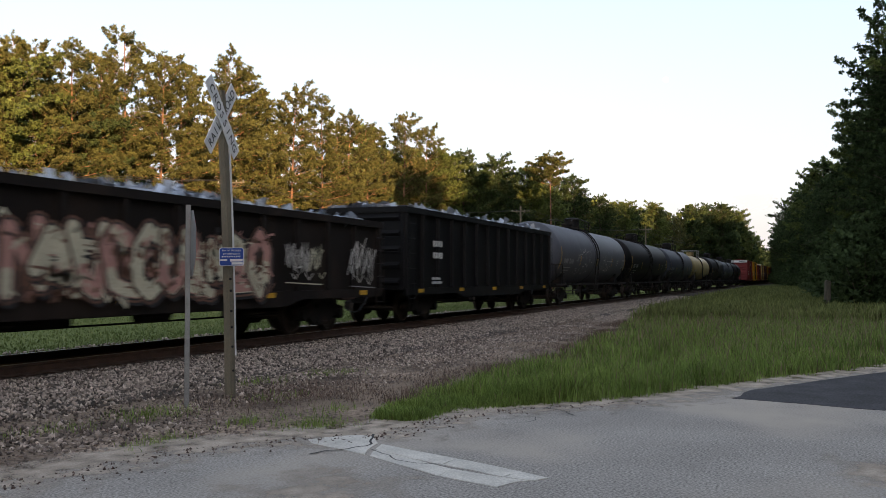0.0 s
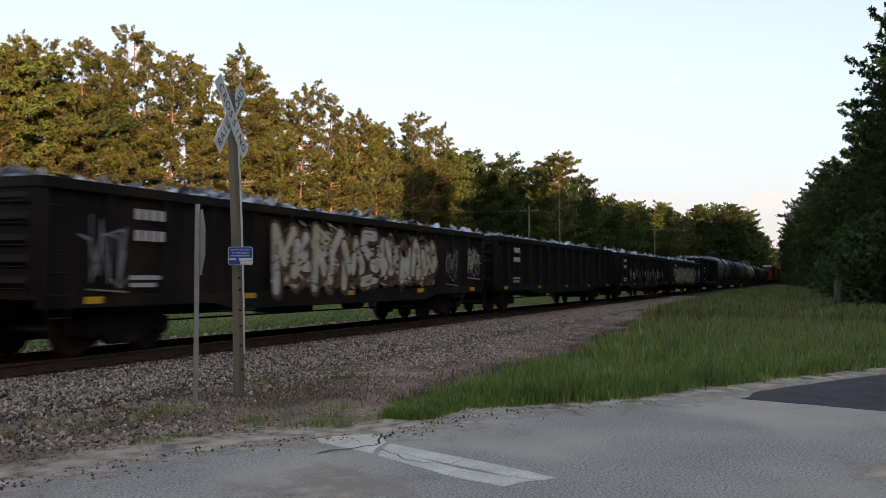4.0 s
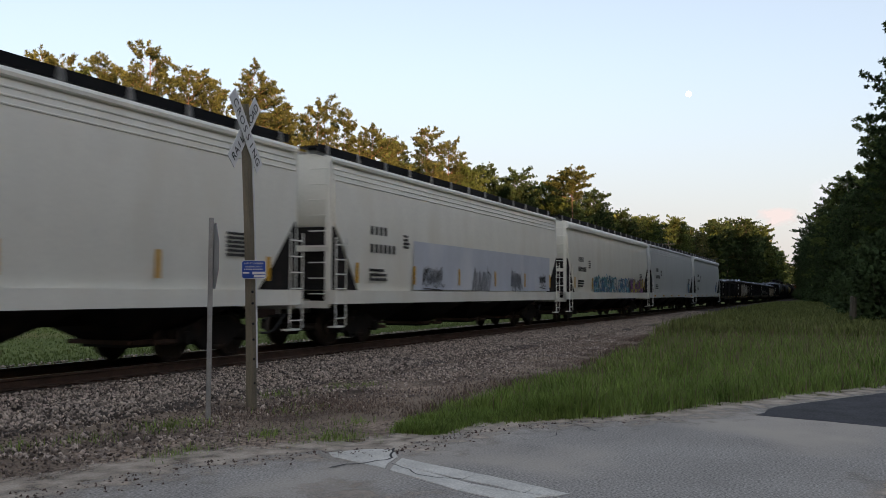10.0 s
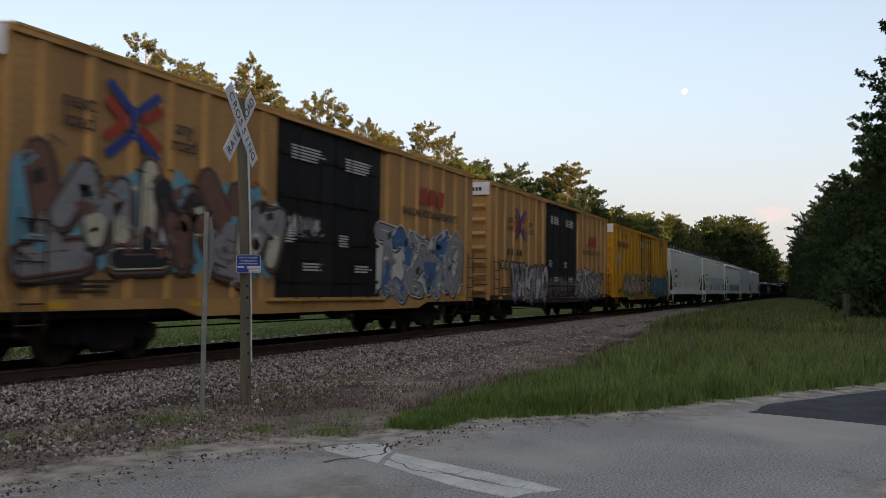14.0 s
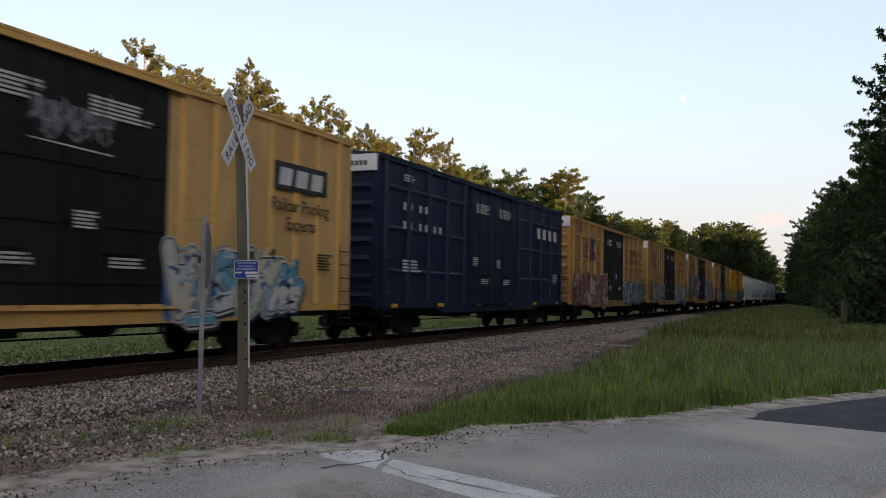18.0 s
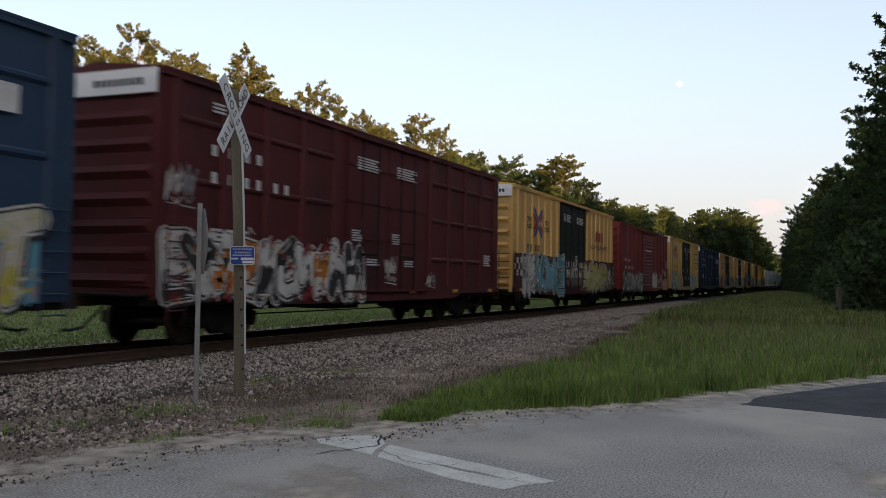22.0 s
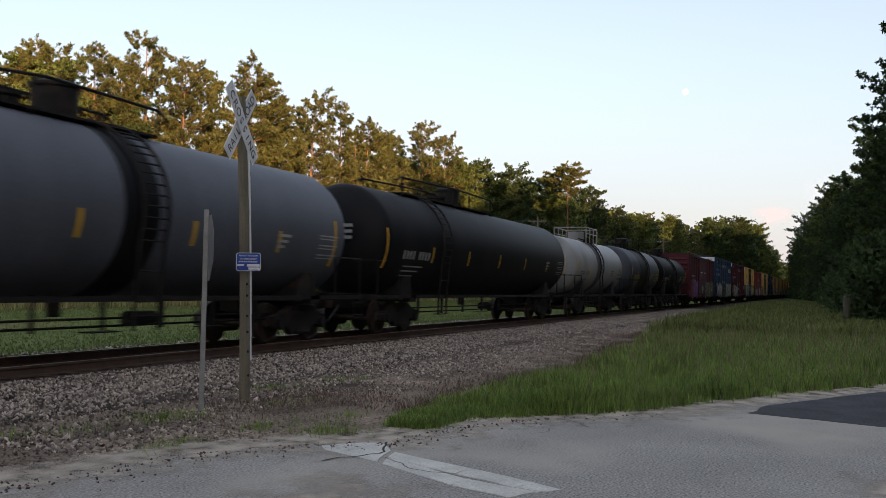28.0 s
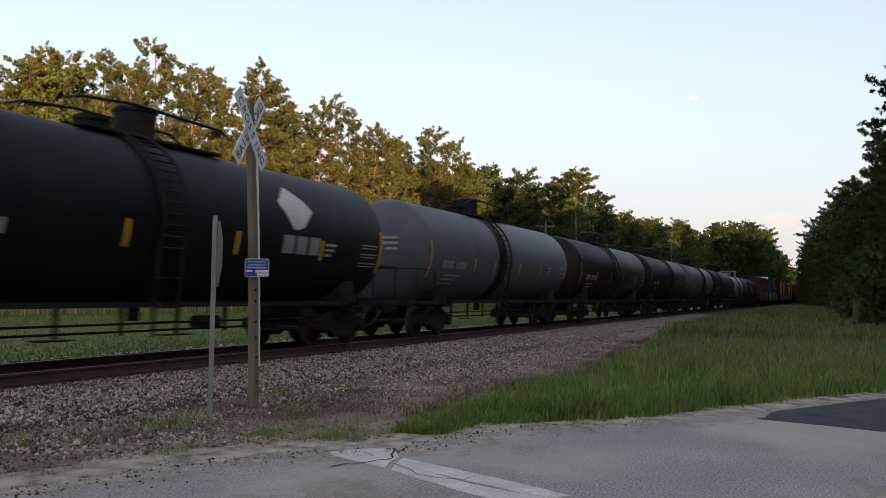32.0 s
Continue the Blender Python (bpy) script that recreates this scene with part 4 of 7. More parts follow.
# bent lines of fat sprayed characters, in a box from -1 to 1
STROKES = [
    [[(-.7, -.9), (-.6, .9)], [(-.6, .85), (.5, .7), (.7, .35), (-.5, .05)], [(-.2, 0), (.8, -.9)]],
    [[(-.7, -.9), (-.65, .9)], [(-.65, .85), (.75, .8)], [(-.7, 0), (.55, .05)], [(-.7, -.85), (.8, -.8)]],
    [[(.7, .75), (0, .95), (-.7, .55), (-.75, -.4), (-.1, -.9), (.75, -.7)]],
    [[(-.8, -.9), (-.1, .9), (.25, .85), (.8, -.9)], [(-.5, -.25), (.55, -.2)]],
    [[(-.8, -.9), (-.65, .85), (0, -.2), (.65, .9), (.8, -.9)]],
    [[(.7, .8), (-.5, .85), (-.7, .35), (.5, -.1), (.7, -.6), (-.7, -.85)]],
    [[(-.7, .9), (-.65, -.5), (0, -.92), (.65, -.5), (.75, .9)]],
    [[(0, .92), (-.75, .4), (-.7, -.5), (0, -.92), (.7, -.5), (.75, .4), (0, .92)]],
    [[(-.85, .8), (.85, .85)], [(0, .8), (.05, -.9)]],
    [[(-.7, -.9), (-.7, .9)], [(.75, .9), (-.5, -.05), (.8, -.9)]],
    [[(-.65, -.9), (-.6, .88)], [(-.6, .85), (.4, .75), (.5, .3), (-.5, .05)], [(-.5, .05), (.6, -.15), (.65, -.7), (-.6, -.87)]],
    [[(-.75, -.9), (-.65, .9), (.6, -.85), (.75, .9)]],
]


def graffiti(car, x0, x1, z0, z1, cols, seed, y=-1.6, letters=None, label=""):
    """Spray-painted piece: one ragged cloud of backing colour; each fat character on it a piece of its own, outlined, two-toned and lit."""
    r = random.Random(seed)
    h, k = z1 - z0, len(cols)
    tag = cols[0] in ("g_black", "g_grey", "hopper_blue") and k <= 3
    n = letters or max(1 if tag else 2, round((x1 - x0) / (0.54 * h)))
    w = (x1 - x0) / n
    lay = [0]

    def level():
        lay[0] += 1
        return y - 0.004 - 0.00009 * lay[0]

    def fat(s, pts, wd, mi):
        """A band with round joints and ends."""
        yy = level()
        for (xa, za), (xb, zb) in zip(pts, pts[1:]):
            d = math.hypot(xb - xa, zb - za) + 1e-6
            ox, oz = -(zb - za) / d * wd / 2, (xb - xa) / d * wd / 2
            s.add([(xa - ox, yy, za - oz), (xb - ox, yy, zb - oz), (xb + ox, yy, zb + oz), (xa + ox, yy, za + oz)], [(0, 1, 2, 3)], mi)
        if wd > .05:
            yy = level()
            for x, z in pts:
                s.add([(x + wd / 2 * math.cos(q * .7854), yy, z + wd / 2 * math.sin(q * .7854)) for q in range(8)], [tuple(range(8))], mi)

    def cloud_outline(grow, amp):
        pts, m = [], 14 * n
        for i in range(m):
            x = x0 - grow + (x1 - x0 + 2 * grow) * i / (m - 1)
            pts.append((x, z0 - grow * .4 + r.uniform(0, amp * .5)))
        for i in range(m):
            t = 1 - i / (m - 1)
            x = x0 - grow + (x1 - x0 + 2 * grow) * t
            pts.append((x, z1 + grow * .3 - amp * (.5 + .5 * math.sin(t * n * 6.28 + seed)) - r.uniform(0, amp * .7)))
        return pts

    back = Shape()
    if not tag:
        pts = cloud_outline(.10, .16 * h + .08)
        yy = level()
        m = len(pts) // 2
        # strips from the lower edge to the upper edge, in two colours where the piece has them
        vs = [(x, yy, z) for x, z in pts]
        back.add(vs, [(i, i + 1, 2 * m - 2 - i, 2 * m - 1 - i) for i in range(m - 1)], 0)
    if k == 1:
        for i in range(n * 3):
            x, z = r.uniform(x0, x1), r.uniform(z0 + .1, z1 - .2)
            back.add([(x, y - .0055, z), (x + .03, y - .0055, z), (x + .02, y - .0055, z + .25)], [(0, 1, 2)], 1)
        return part("graffiti", back, [cols[0], "g_grey"], car, label or "painted-over patch", fix=False)
    names = list(cols) + ["g_black"]
    if tag:
        g = part("graffiti", Shape().add([(x0, y - .003, z0 + .04), (x1, y - .003, z0 - .02), (x1 + .05, y - .003, z0 + .01), (x0, y - .003, z0 + .06)], [(0, 1, 2, 3)]), cols[1], car, label or "scrawled spray-painted tag", fix=False)
    else:
        g = part("graffiti", back, [cols[0]], car, label or "spray-painted graffiti with outlined characters", fix=False)
    for i in range(n):
        cx, cz = x0 + (i + .5) * w, z0 + h * (.5 + r.uniform(-.04, .04))
        sx, sz, lean = w * .60, h * .45 * r.uniform(.88, 1.1), r.uniform(-.3, .35)
        shape = r.choice(STROKES)
        fx, fz, swap = r.choice((-1, 1)), r.choice((-1, 1)), r.random() < .4
        if tag or swap:
            # a scrawl that loops up and down
            m, ph = r.randrange(5, 8), r.uniform(0, 6.28)
            shape = [[(-.95 + 1.9 * j / m + .25 * math.sin(j * 2.3 + ph), .85 * math.sin(j * 2.0 + ph) * r.uniform(.55, 1)) for j in range(m + 1)]]
        lines = [[(cx + (fx * px + lean * pz + r.uniform(-.14, .14)) * sx, cz + (fz * pz + r.uniform(-.14, .14)) * sz) for px, pz in ln] for ln in shape]
        s = Shape()
        if tag:
            mi = r.randrange(1, k)
            for ln in lines:
                fat(s, ln, r.uniform(.028, .045), mi)
            for _ in range(2):
                ph, hh = r.uniform(0, 6.28), r.uniform(.25, .5) * h
                fat(s, [(cx + (j / 4 - 1) * w * .45 + .05 * math.sin(j * 3 + ph), cz + r.uniform(-.2, .2) * h * .4 + hh * math.sin(j * 2.2 + ph) * .8) for j in range(9)], r.uniform(.014, .024), mi)
            a = cx + r.uniform(-.3, .3) * w
            fat(s, [(a, cz - .3 * h), (a + .3 * w, cz - .42 * h), (a + .6 * w, cz - .28 * h)], .03, mi)
        else:
            wd = min(w * .40, h * .30) * r.uniform(.8, 1.15)
            main = 1 + i % max(1, k - 2) if k > 2 else 1
            second = 1 + (i + 1) % max(1, k - 2) if k > 3 else 0
            for ln in lines:
                fat(s, [(x + .07, z - .07) for x, z in ln], wd + .12, k)
            for ln in lines:
                fat(s, ln, wd + .15, k - 1)
            for ln in lines:
                fat(s, ln, wd + .07, k)
            for ln in lines:
                fat(s, ln, wd, main)
            cut = cz - r.uniform(.0, .2) * h
            for ln in lines:
                if min(z for x, z in ln) < cut - .05:
                    for (xa, za), (xb, zb) in zip(ln, ln[1:]):
                        if min(za, zb) < cut:
                            if za > cut:
                                xa, za = xa + (xb - xa) * (za - cut) / (za - zb), cut
                            elif zb > cut:
                                xb, zb = xb + (xa - xb) * (zb - cut) / (zb - za), cut
                            fat(s, [(xa, za), (xb, zb)], wd * .86, second)
            for ln in lines:
                (xa, za), (xb, zb) = ln[0], ln[1]
                fat(s, [(xa + (xb - xa) * t - wd * .2, za + (zb - za) * t + wd * .18) for t in (.15, .5, .8)], .03, k - 1)
            for _ in range(15):
                a, b = cx + r.uniform(-.55, .55) * w, cz + r.uniform(-.5, .5) * h
                fat(s, [(a, b), (a + r.uniform(-.2, .2), b + r.uniform(-.2, .2)), (a + r.uniform(-.2, .3), b + r.uniform(-.1, .1))], r.uniform(.02, .055), r.randrange(k + 1))
            for _ in range(6):
                a, b = cx + r.uniform(-.55, .45) * w, cz + r.uniform(-.5, .4) * h
                c1, d1, yy = r.uniform(.08, .26) * w, r.uniform(.05, .17) * h, level()
                s.add([(a, yy, b), (a + c1, yy, b + d1 * .3), (a + c1 * .8, yy, b + d1), (a - c1 * .2, yy, b + d1 * .6)], [(0, 1, 2, 3)], r.randrange(k + 1))
        part("character", s, names, g, fix=False)
    return g


# wheelset: axle along y, origin at its centre
_w = Shape()
for sgn in (-1, 1):
    pr = [(0.66, 0.10), (0.67, 0.48), (0.695, 0.475), (0.705, 0.452), (0.80, 0.442), (0.805, 0.40), (0.775, 0.38), (0.76, 0.16), (0.82, 0.13), (0.83, 0.05)]
    _w.lathe([(a * sgn, rr) for a, rr in pr], 20, 'y')
_w.rod((0, -0.98, 0), (0, 0.98, 0), 0.085, 12)
for sgn in (-1, 1):
    for i in range(6):
        a = math.pi * i / 3
        _w.box(0.27 * math.cos(a) - .05, 0.27 * math.cos(a) + .05, sgn * 0.768 - .012, sgn * 0.768 + .012, 0.27 * math.sin(a) - .05, 0.27 * math.sin(a) + .05)
WHEEL = _w.mesh("wheelset", "wheel_steel", True)
_f = Shape()
_f.prism([(-1.12, 0.40), (-1.12, 0.62), (-0.72, 0.70), (-0.38, 0.86), (0.38, 0.86), (0.72, 0.70), (1.12, 0.62), (1.12, 0.40), (0.92, 0.34), (0.66, 0.44), (0.44, 0.28),
          (0.34, 0.20), (-0.34, 0.20), (-0.44, 0.28), (-0.66, 0.44), (-0.92, 0.34)], -0.09, 0.09)
_f.box(-0.28, 0.28, -0.13, 0.13, 0.24, 0.29).box(-0.30, 0.30, -0.13, 0.13, 0.62, 0.72)
for sgn in (-1, 1):
    _f.rod((0.89 * sgn, -0.16, 0.457), (0.89 * sgn, 0.1, 0.457), 0.13, 10)
FRAME = _f.mesh("side_frame", "steel_dark", True)
_s = Shape()
for x in (-0.19, 0, 0.19):
    for k in range(5):
        _s.lathe([(0.295 + k * 0.066, 0.085), (0.30 + k * 0.066, 0.10), (0.325 + k * 0.066, 0.10), (0.332 + k * 0.066, 0.085)], 6, 'z', (x, 0, 0))
SPRING = _s.mesh("springs", "galvanised", True)
BOLSTER = Shape().box(-0.22, 0.22, -1.02, 1.02, 0.42, 0.72).box(-0.75, -0.62, -0.6, 0.6, 0.34, 0.46).box(0.62, 0.75, -0.6, 0.6, 0.34, 0.46).rod((0, 0, .7), (0, 0, .95), .2, 12).mesh("truck", "steel_dark")
_c = Shape().box(-0.05, 0.55, -0.09, 0.09, 0.78, 0.96).box(0.45, 0.78, -0.17, 0.13, 0.74, 1.0).box(0.70, 0.86, -0.17, -0.02, 0.72, 1.02)
COUPLER = _c.mesh("coupler", "brown_rust")
_h = Shape()
_p = [(0.1, 0.35, 0.8), (0.35, 0.36, 0.62), (0.6, 0.34, 0.42), (0.85, 0.3, 0.38), (1.0, 0.25, 0.40)]
for a, b in zip(_p, _p[1:]):
    _h.rod(a, b, 0.028, 6)
HOSE = _h.mesh("brake_hose", "wire", True)
WHEELS = []
CARS = []


def car_base(label, u_rear, u_front, kind, name, truck_in=2.6, over=0.75):
    """An empty at the car's middle on the rails; trucks, couplers and hoses below it."""
    c = thing(name, label, kind, "cars of the freight train")
    L = u_front - u_rear
    CARS.append((c, (u_front + u_rear) / 2))
    for sgn in (-1, 1):
        xc = sgn * (L / 2 - truck_in)
        t = part("truck", BOLSTER, None, c, at=(xc, 0, 0))
        for yy in (-1.0, 1.0):
            part("side_frame", FRAME, None, t, at=(0, yy, 0))
            part("springs", SPRING, None, t, at=(0, yy - 0.0, 0))
        for xx in (-0.89, 0.89):
            w = part("wheelset", WHEEL, None, t)
            w.matrix_parent_inverse = Matrix.Translation((xx, 0, 0.455))
            WHEELS.append(w)
        k = part("coupler", COUPLER, None, c)
        k.matrix_basis = pose(sgn * (L / 2 - 0.05), 0, 0, 0, 0, 0 if sgn > 0 else 180)
        k = part("brake_hose", HOSE, None, c)
        k.matrix_basis = pose(sgn * (L / 2 - 0.1), 0, 0, 0, 0, 0 if sgn > 0 else 180)
    return c, L


def ladder(s, x0, x1, y, z0, z1, n, r=0.014, rails=True, mi=0):
    if rails:
        s.rod((x0, y, z0), (x0, y, z1), r, 5, mi)
        s.rod((x1, y, z0), (x1, y, z1), r, 5, mi)
    for i in range(n):
        z = z0 + (z1 - z0) * (i + 0.5) / n
        s.rod((x0, y, z), (x1, y, z), r, 5, mi)


def end_ladder(s, x, y0, y1, z0, z1, n, r=0.014):
    for i in range(n):
        z = z0 + (z1 - z0) * (i + 0.5) / n
        s.rod((x, y0, z), (x, y1, z), r, 5)


POSTS = {}


def post_mesh(h, w, d, ml):
    key = (round(h, 2), w, d, ml)
    if key not in POSTS:
        # channel-shaped post with chamfered edges
        POSTS[key] = Shape().add([(-w, 0, 0), (-w * .6, -d, 0), (w * .6, -d, 0), (w, 0, 0), (-w, 0, h), (-w * .6, -d, h), (w * .6, -d, h), (w, 0, h)],
                                 [(0, 1, 5, 4), (1, 2, 6, 5), (2, 3, 7, 6), (0, 3, 2, 1), (4, 5, 6, 7)]).mesh("side_post", ml)
    return POSTS[key]


RIBS = {}


def rib_mesh(ml, sgn):
    """Pressed horizontal rib of a car's end."""
    if (ml, sgn) not in RIBS:
        RIBS[ml, sgn] = Shape().add([(0, -1.38, -.16), (0, 1.51, -.16), (sgn * .085, 1.43, -.02), (sgn * .085, -1.3, -.02), (0, 1.51, .10), (0, -1.38, .10)],
                                    [(0, 1, 2, 3), (3, 2, 4, 5), (0, 3, 5), (1, 4, 2)]).mesh("end_rib", ml)
    return RIBS[ml, sgn]


TEXTS = {}


def text_mesh(txt, size, ml):
    key = (txt, size, ml)
    if key not in TEXTS:
        cu = bpy.data.curves.new("words", 'FONT')
        cu.body, cu.size, cu.extrude, cu.align_x, cu.resolution_u = txt, size, 0.0006, 'CENTER', 3
        cu.offset = 0.004 if size > 0.2 else 0.0
        o = new("tmp", cu)
        me = bpy.data.meshes.new_from_object(o)
        bpy.data.objects.remove(o)
        me.materials.clear()
        me.materials.append(M[ml])
        TEXTS[key] = me
    return TEXTS[key]


def boxcar(label, u0, u1, color, top=4.86, style="posts", door=(-1.2, 3.6), door_col=None, double=True, white_end=True, roof=None,
           emblem=None, name_bar=None, tags=(), lettering="letter_white", sill=0.92, sill_col=None, ribs=None, shield=None, low=None, checks=(), high=False):
    c, L = car_base(label, u0, u1, "boxcar", "boxcar")
    a = L / 2
    ys = -1.53
    b = Shape().box(-a, a, ys, 1.66, sill + 0.06, top - 0.06)
    part("body", b, {"freight_yellow": "freight_sheet", "freight_tan": "tan_sheet"}.get(color, color), c)
    part("floor_frame", Shape().box(-a, a, -1.45, 1.45, sill - 0.12, sill + 0.06).box(-a + 2.9, a - 2.9, -0.3, 0.3, 0.62, sill).box(-1.2, 0.2, -0.6, 0.5, 0.55, 0.85)
         .rod((-a + 3, -0.5, 0.52), (a - 3, -0.45, 0.50), 0.018).rod((-a + 3, -0.35, 0.62), (-1, -0.4, 0.66), 0.02).rod((1.4, -.7, .68), (2.1, -.7, .68), .14, 10), "steel_dark", c)
    # side sill, deeper between the trucks
    s = Shape()
    s.prism([(-a, sill), (-a, sill + 0.17), (a, sill + 0.17), (a, sill), (a - 3.7, sill), (a - 4.3, sill - 0.16), (-a + 4.3, sill - 0.16), (-a + 3.7, sill)], ys - 0.055, ys - 0.002)
    part("side_sill", s, sill_col or color, c)
    s = Shape().box(-a - 0.02, a + 0.02, ys - 0.06, ys - 0.002, top - 0.16, top - 0.02)
    part("top_chord", s, color, c)
    # roof: shallow ridge with cross seams
    s = Shape()
    s.add([(-a - .03, -1.60, top - .03), (a + .03, -1.60, top - .03), (a + .03, 0, top + .13), (-a - .03, 0, top + .13), (a + .03, 1.73, top - .03), (-a - .03, 1.73, top - .03),
           (-a - .03, -1.60, top - .07), (a + .03, -1.60, top - .07), (a + .03, 1.73, top - .07), (-a - .03, 1.73, top - .07)],
          [(0, 1, 2, 3), (3, 2, 4, 5), (0, 6, 7, 1), (5, 4, 8, 9), (6, 9, 8, 7), (0, 3, 5, 9, 6), (1, 7, 8, 4, 2)])
    n = 16
    for i in range(n + 1):
        x = -a + 0.1 + (L - 0.2) * i / n
        s.add([(x - .05, -1.59, top - .02), (x + .05, -1.59, top - .02), (x + .05, 0, top + .165), (x - .05, 0, top + .165), (x + .05, 1.72, top - .02), (x - .05, 1.72, top - .02)],
              [(0, 1, 2, 3), (3, 2, 4, 5)])
    part("roof", s, roof or color, c)
    # ends with pressed horizontal ribs
    for sgn in (-1, 1):
        nr = 8
        for i in range(nr):
            z = sill + 0.35 + (top - sill - 0.75) * i / (nr - 1)
            part("end_rib", rib_mesh(color, sgn), None, c, at=(sgn * a, 0, z))
        for y0 in (-1.53, 1.53):
            part("corner_post", Shape().box(min(sgn * a, sgn * (a + .04)), max(sgn * a, sgn * (a + .04)), y0, y0 + .13, sill, top - .05), color, c)
        if white_end and sgn < 0:
            pnl = part("end_stripe", Shape().box(-a - .105, -a - .086, -1.50, 1.63, top - 0.50, top - 0.06), "sign_white", c, "white excess-height panel")
            q = Shape()
            for i in range(9):
                q.box(-a - .112, -a - .104, -1.2 + i * .13, -1.11 + i * .13, top - .36, top - .23)
            part("lettering", q, "letter_black", pnl)
        l = Shape()
        x1 = sgn * (a - 0.12)
        x0 = sgn * (a - 0.62)
        ladder(l, min(x0, x1), max(x0, x1), ys - 0.11, sill - 0.35, sill + (1.55 if sgn > 0 else 1.5), 6)
        end_ladder(l, sgn * (a + 0.12), -1.45, -1.0, sill + 0.1, sill + 1.6, 5)
        part("ladder", l, "brown_rust" if color.startswith("freight") else color, c)
    part("crossover_step", Shape().box(-a - .42, -a - .02, -1.35, 1.35, 0.98, 1.02), "steel_dark", c)
    bw = Shape().lathe([(0, .25), (.02, .27), (.04, .25)], 18, 'x', (-a - .24, 0.7, sill + 1.5))
    part("brake_wheel", bw, "steel_dark", c)
    dx0, dx1 = door
    hs = top - sill
    if style == "posts":
        n = ribs or 19
        for i in range(n):
            x = -a + 0.55 + (L - 1.1) * i / (n - 1)
            if dx0 - 0.2 < x < dx1 + 0.2:
                continue
            part("side_post", post_mesh(hs - 0.33, 0.10, 0.055, color), None, c, at=(x, ys - .001, sill + 0.17))
    elif style == "panels":
        n = ribs or 9
        for i in range(n):
            x = -a + 0.4 + (L - 0.8) * i / (n - 1)
            if dx0 - 0.1 < x < dx1 + 0.1:
                continue
            part("side_post", post_mesh(hs - 0.33, 0.11, 0.065, color), None, c, at=(x, ys - .001, sill + 0.17))
        for z in (0.24, 0.52, 0.79):
            for i in range(n - 1):
                s = Shape()
                x = -a + 0.4 + (L - 0.8) * i / (n - 1)
                x2 = x + (L - 0.8) / (n - 1)
                if x2 > dx0 + .2 and x < dx1 - .2:
                    continue
                s.add([(x + .1, ys - .001, sill + hs * z - .06), (x2 - .1, ys - .001, sill + hs * z - .06), (x2 - .1, ys - .05, sill + hs * z), (x + .1, ys - .05, sill + hs * z), (x2 - .1, ys - .05, sill + hs * z + .05), (x + .1, ys - .05, sill + hs * z + .05), (x2 - .1, ys - .001, sill + hs * z + .09), (x + .1, ys - .001, sill + hs * z + .09)], [(0, 1, 2, 3), (3, 2, 4, 5), (5, 4, 6, 7)])
                part("panel_rib", s, color, c)
    else:
        n = ribs or 13
        for i in range(n):
            x = -a + 0.3 + (L - 0.6) * i / (n - 1)
            if dx0 - 0.1 < x < dx1 + 0.1:
                continue
            part("side_post", post_mesh(hs - 0.33, 0.12, 0.045, color), None, c, at=(x, ys - .001, sill + 0.17))
    # doors
    k = 2 if double else 1
    for i in range(k):
        x0 = dx0 + (dx1 - dx0) * i / k + 0.02
        x1 = dx0 + (dx1 - dx0) * (i + 1) / k - 0.02
        d = Shape().box(x0, x1, ys - .05, ys - .002, sill + .14, top - .17)
        ob = part("door", d, door_col or color, c, "black painted door" if door_col else "")
        q = Shape()
        if style == "smooth":
            m = 16
            for j in range(m):
                z = sill + .25 + (hs - .55) * j / (m - 1)
                q.add([(x0 + .06, ys - .05, z - .06), (x1 - .06, ys - .05, z - .06), (x1 - .06, ys - .085, z), (x0 + .06, ys - .085, z), (x1 - .06, ys - .05, z + .06), (x0 + .06, ys - .05, z + .06)],
                      [(0, 1, 2, 3), (3, 2, 4, 5)])
            part("door_ribs", q, door_col or color, ob)
        else:
            for z in (0.12, 0.34, 0.56, 0.78):
                q.box(x0 + .08, x1 - .08, ys - .075, ys - .049, sill + hs * z, sill + hs * z + .08)
            part("door_ribs", q, door_col or color, ob)
            q = Shape()
            for xx in (x0 + (x1 - x0) * .3, x0 + (x1 - x0) * .7):
                q.rod((xx, ys - .11, sill + .12), (xx, ys - .11, top - .2), .018, 6)
            q.box(x0 + (x1 - x0) * .3, x0 + (x1 - x0) * .7, ys - .12, ys - .1, sill + 1.0, sill + 1.06)
            part("locking_bar", q, door_col or "steel_dark", ob)
        q = Shape()
        if style != "smooth":
            bars(q, x0 + .45, x1 - .45, top - 1.0, top - .66, 5, ys - .078, seed=int(u0) % 97 + i)
            bars(q, x0 + .2, x0 + .7, sill + 1.35, sill + 1.65, 5, ys - .078, seed=int(u0) % 89 + i)
            bars(q, x0 + 1.0, x1 - .5, sill + .75, sill + .95, 3, ys - .078, seed=int(u0) % 83 + i)
        else:
            bars(q, x0 + .8, x1 - .5, top - 1.5, top - 1.36, 1, ys - .088, seed=3)
        part("lettering", q, "letter_white", ob)
    part("door_track", Shape().box(dx0 - (0 if style != "smooth" else 2.0), dx1 + .4, ys - .13, ys - .06, top - .20, top - .155), sill_col or color, c)
    part("door_track", Shape().box(dx0 - .3, dx1 + .3, ys - .13, ys - .05, sill + .09, sill + .13), sill_col or color, c)
    # reflectors along the sill
    for i in range(6):
        x = -a + 0.9 + (L - 1.8) * i / 5
        part("reflector", Shape().box(x - .22, x + .22, ys - .064, ys - .056, sill + .03, sill + .13), "reflector", c)
    lb = Shape()
    lx = -a + (.95 if style == "posts" else 1.4)
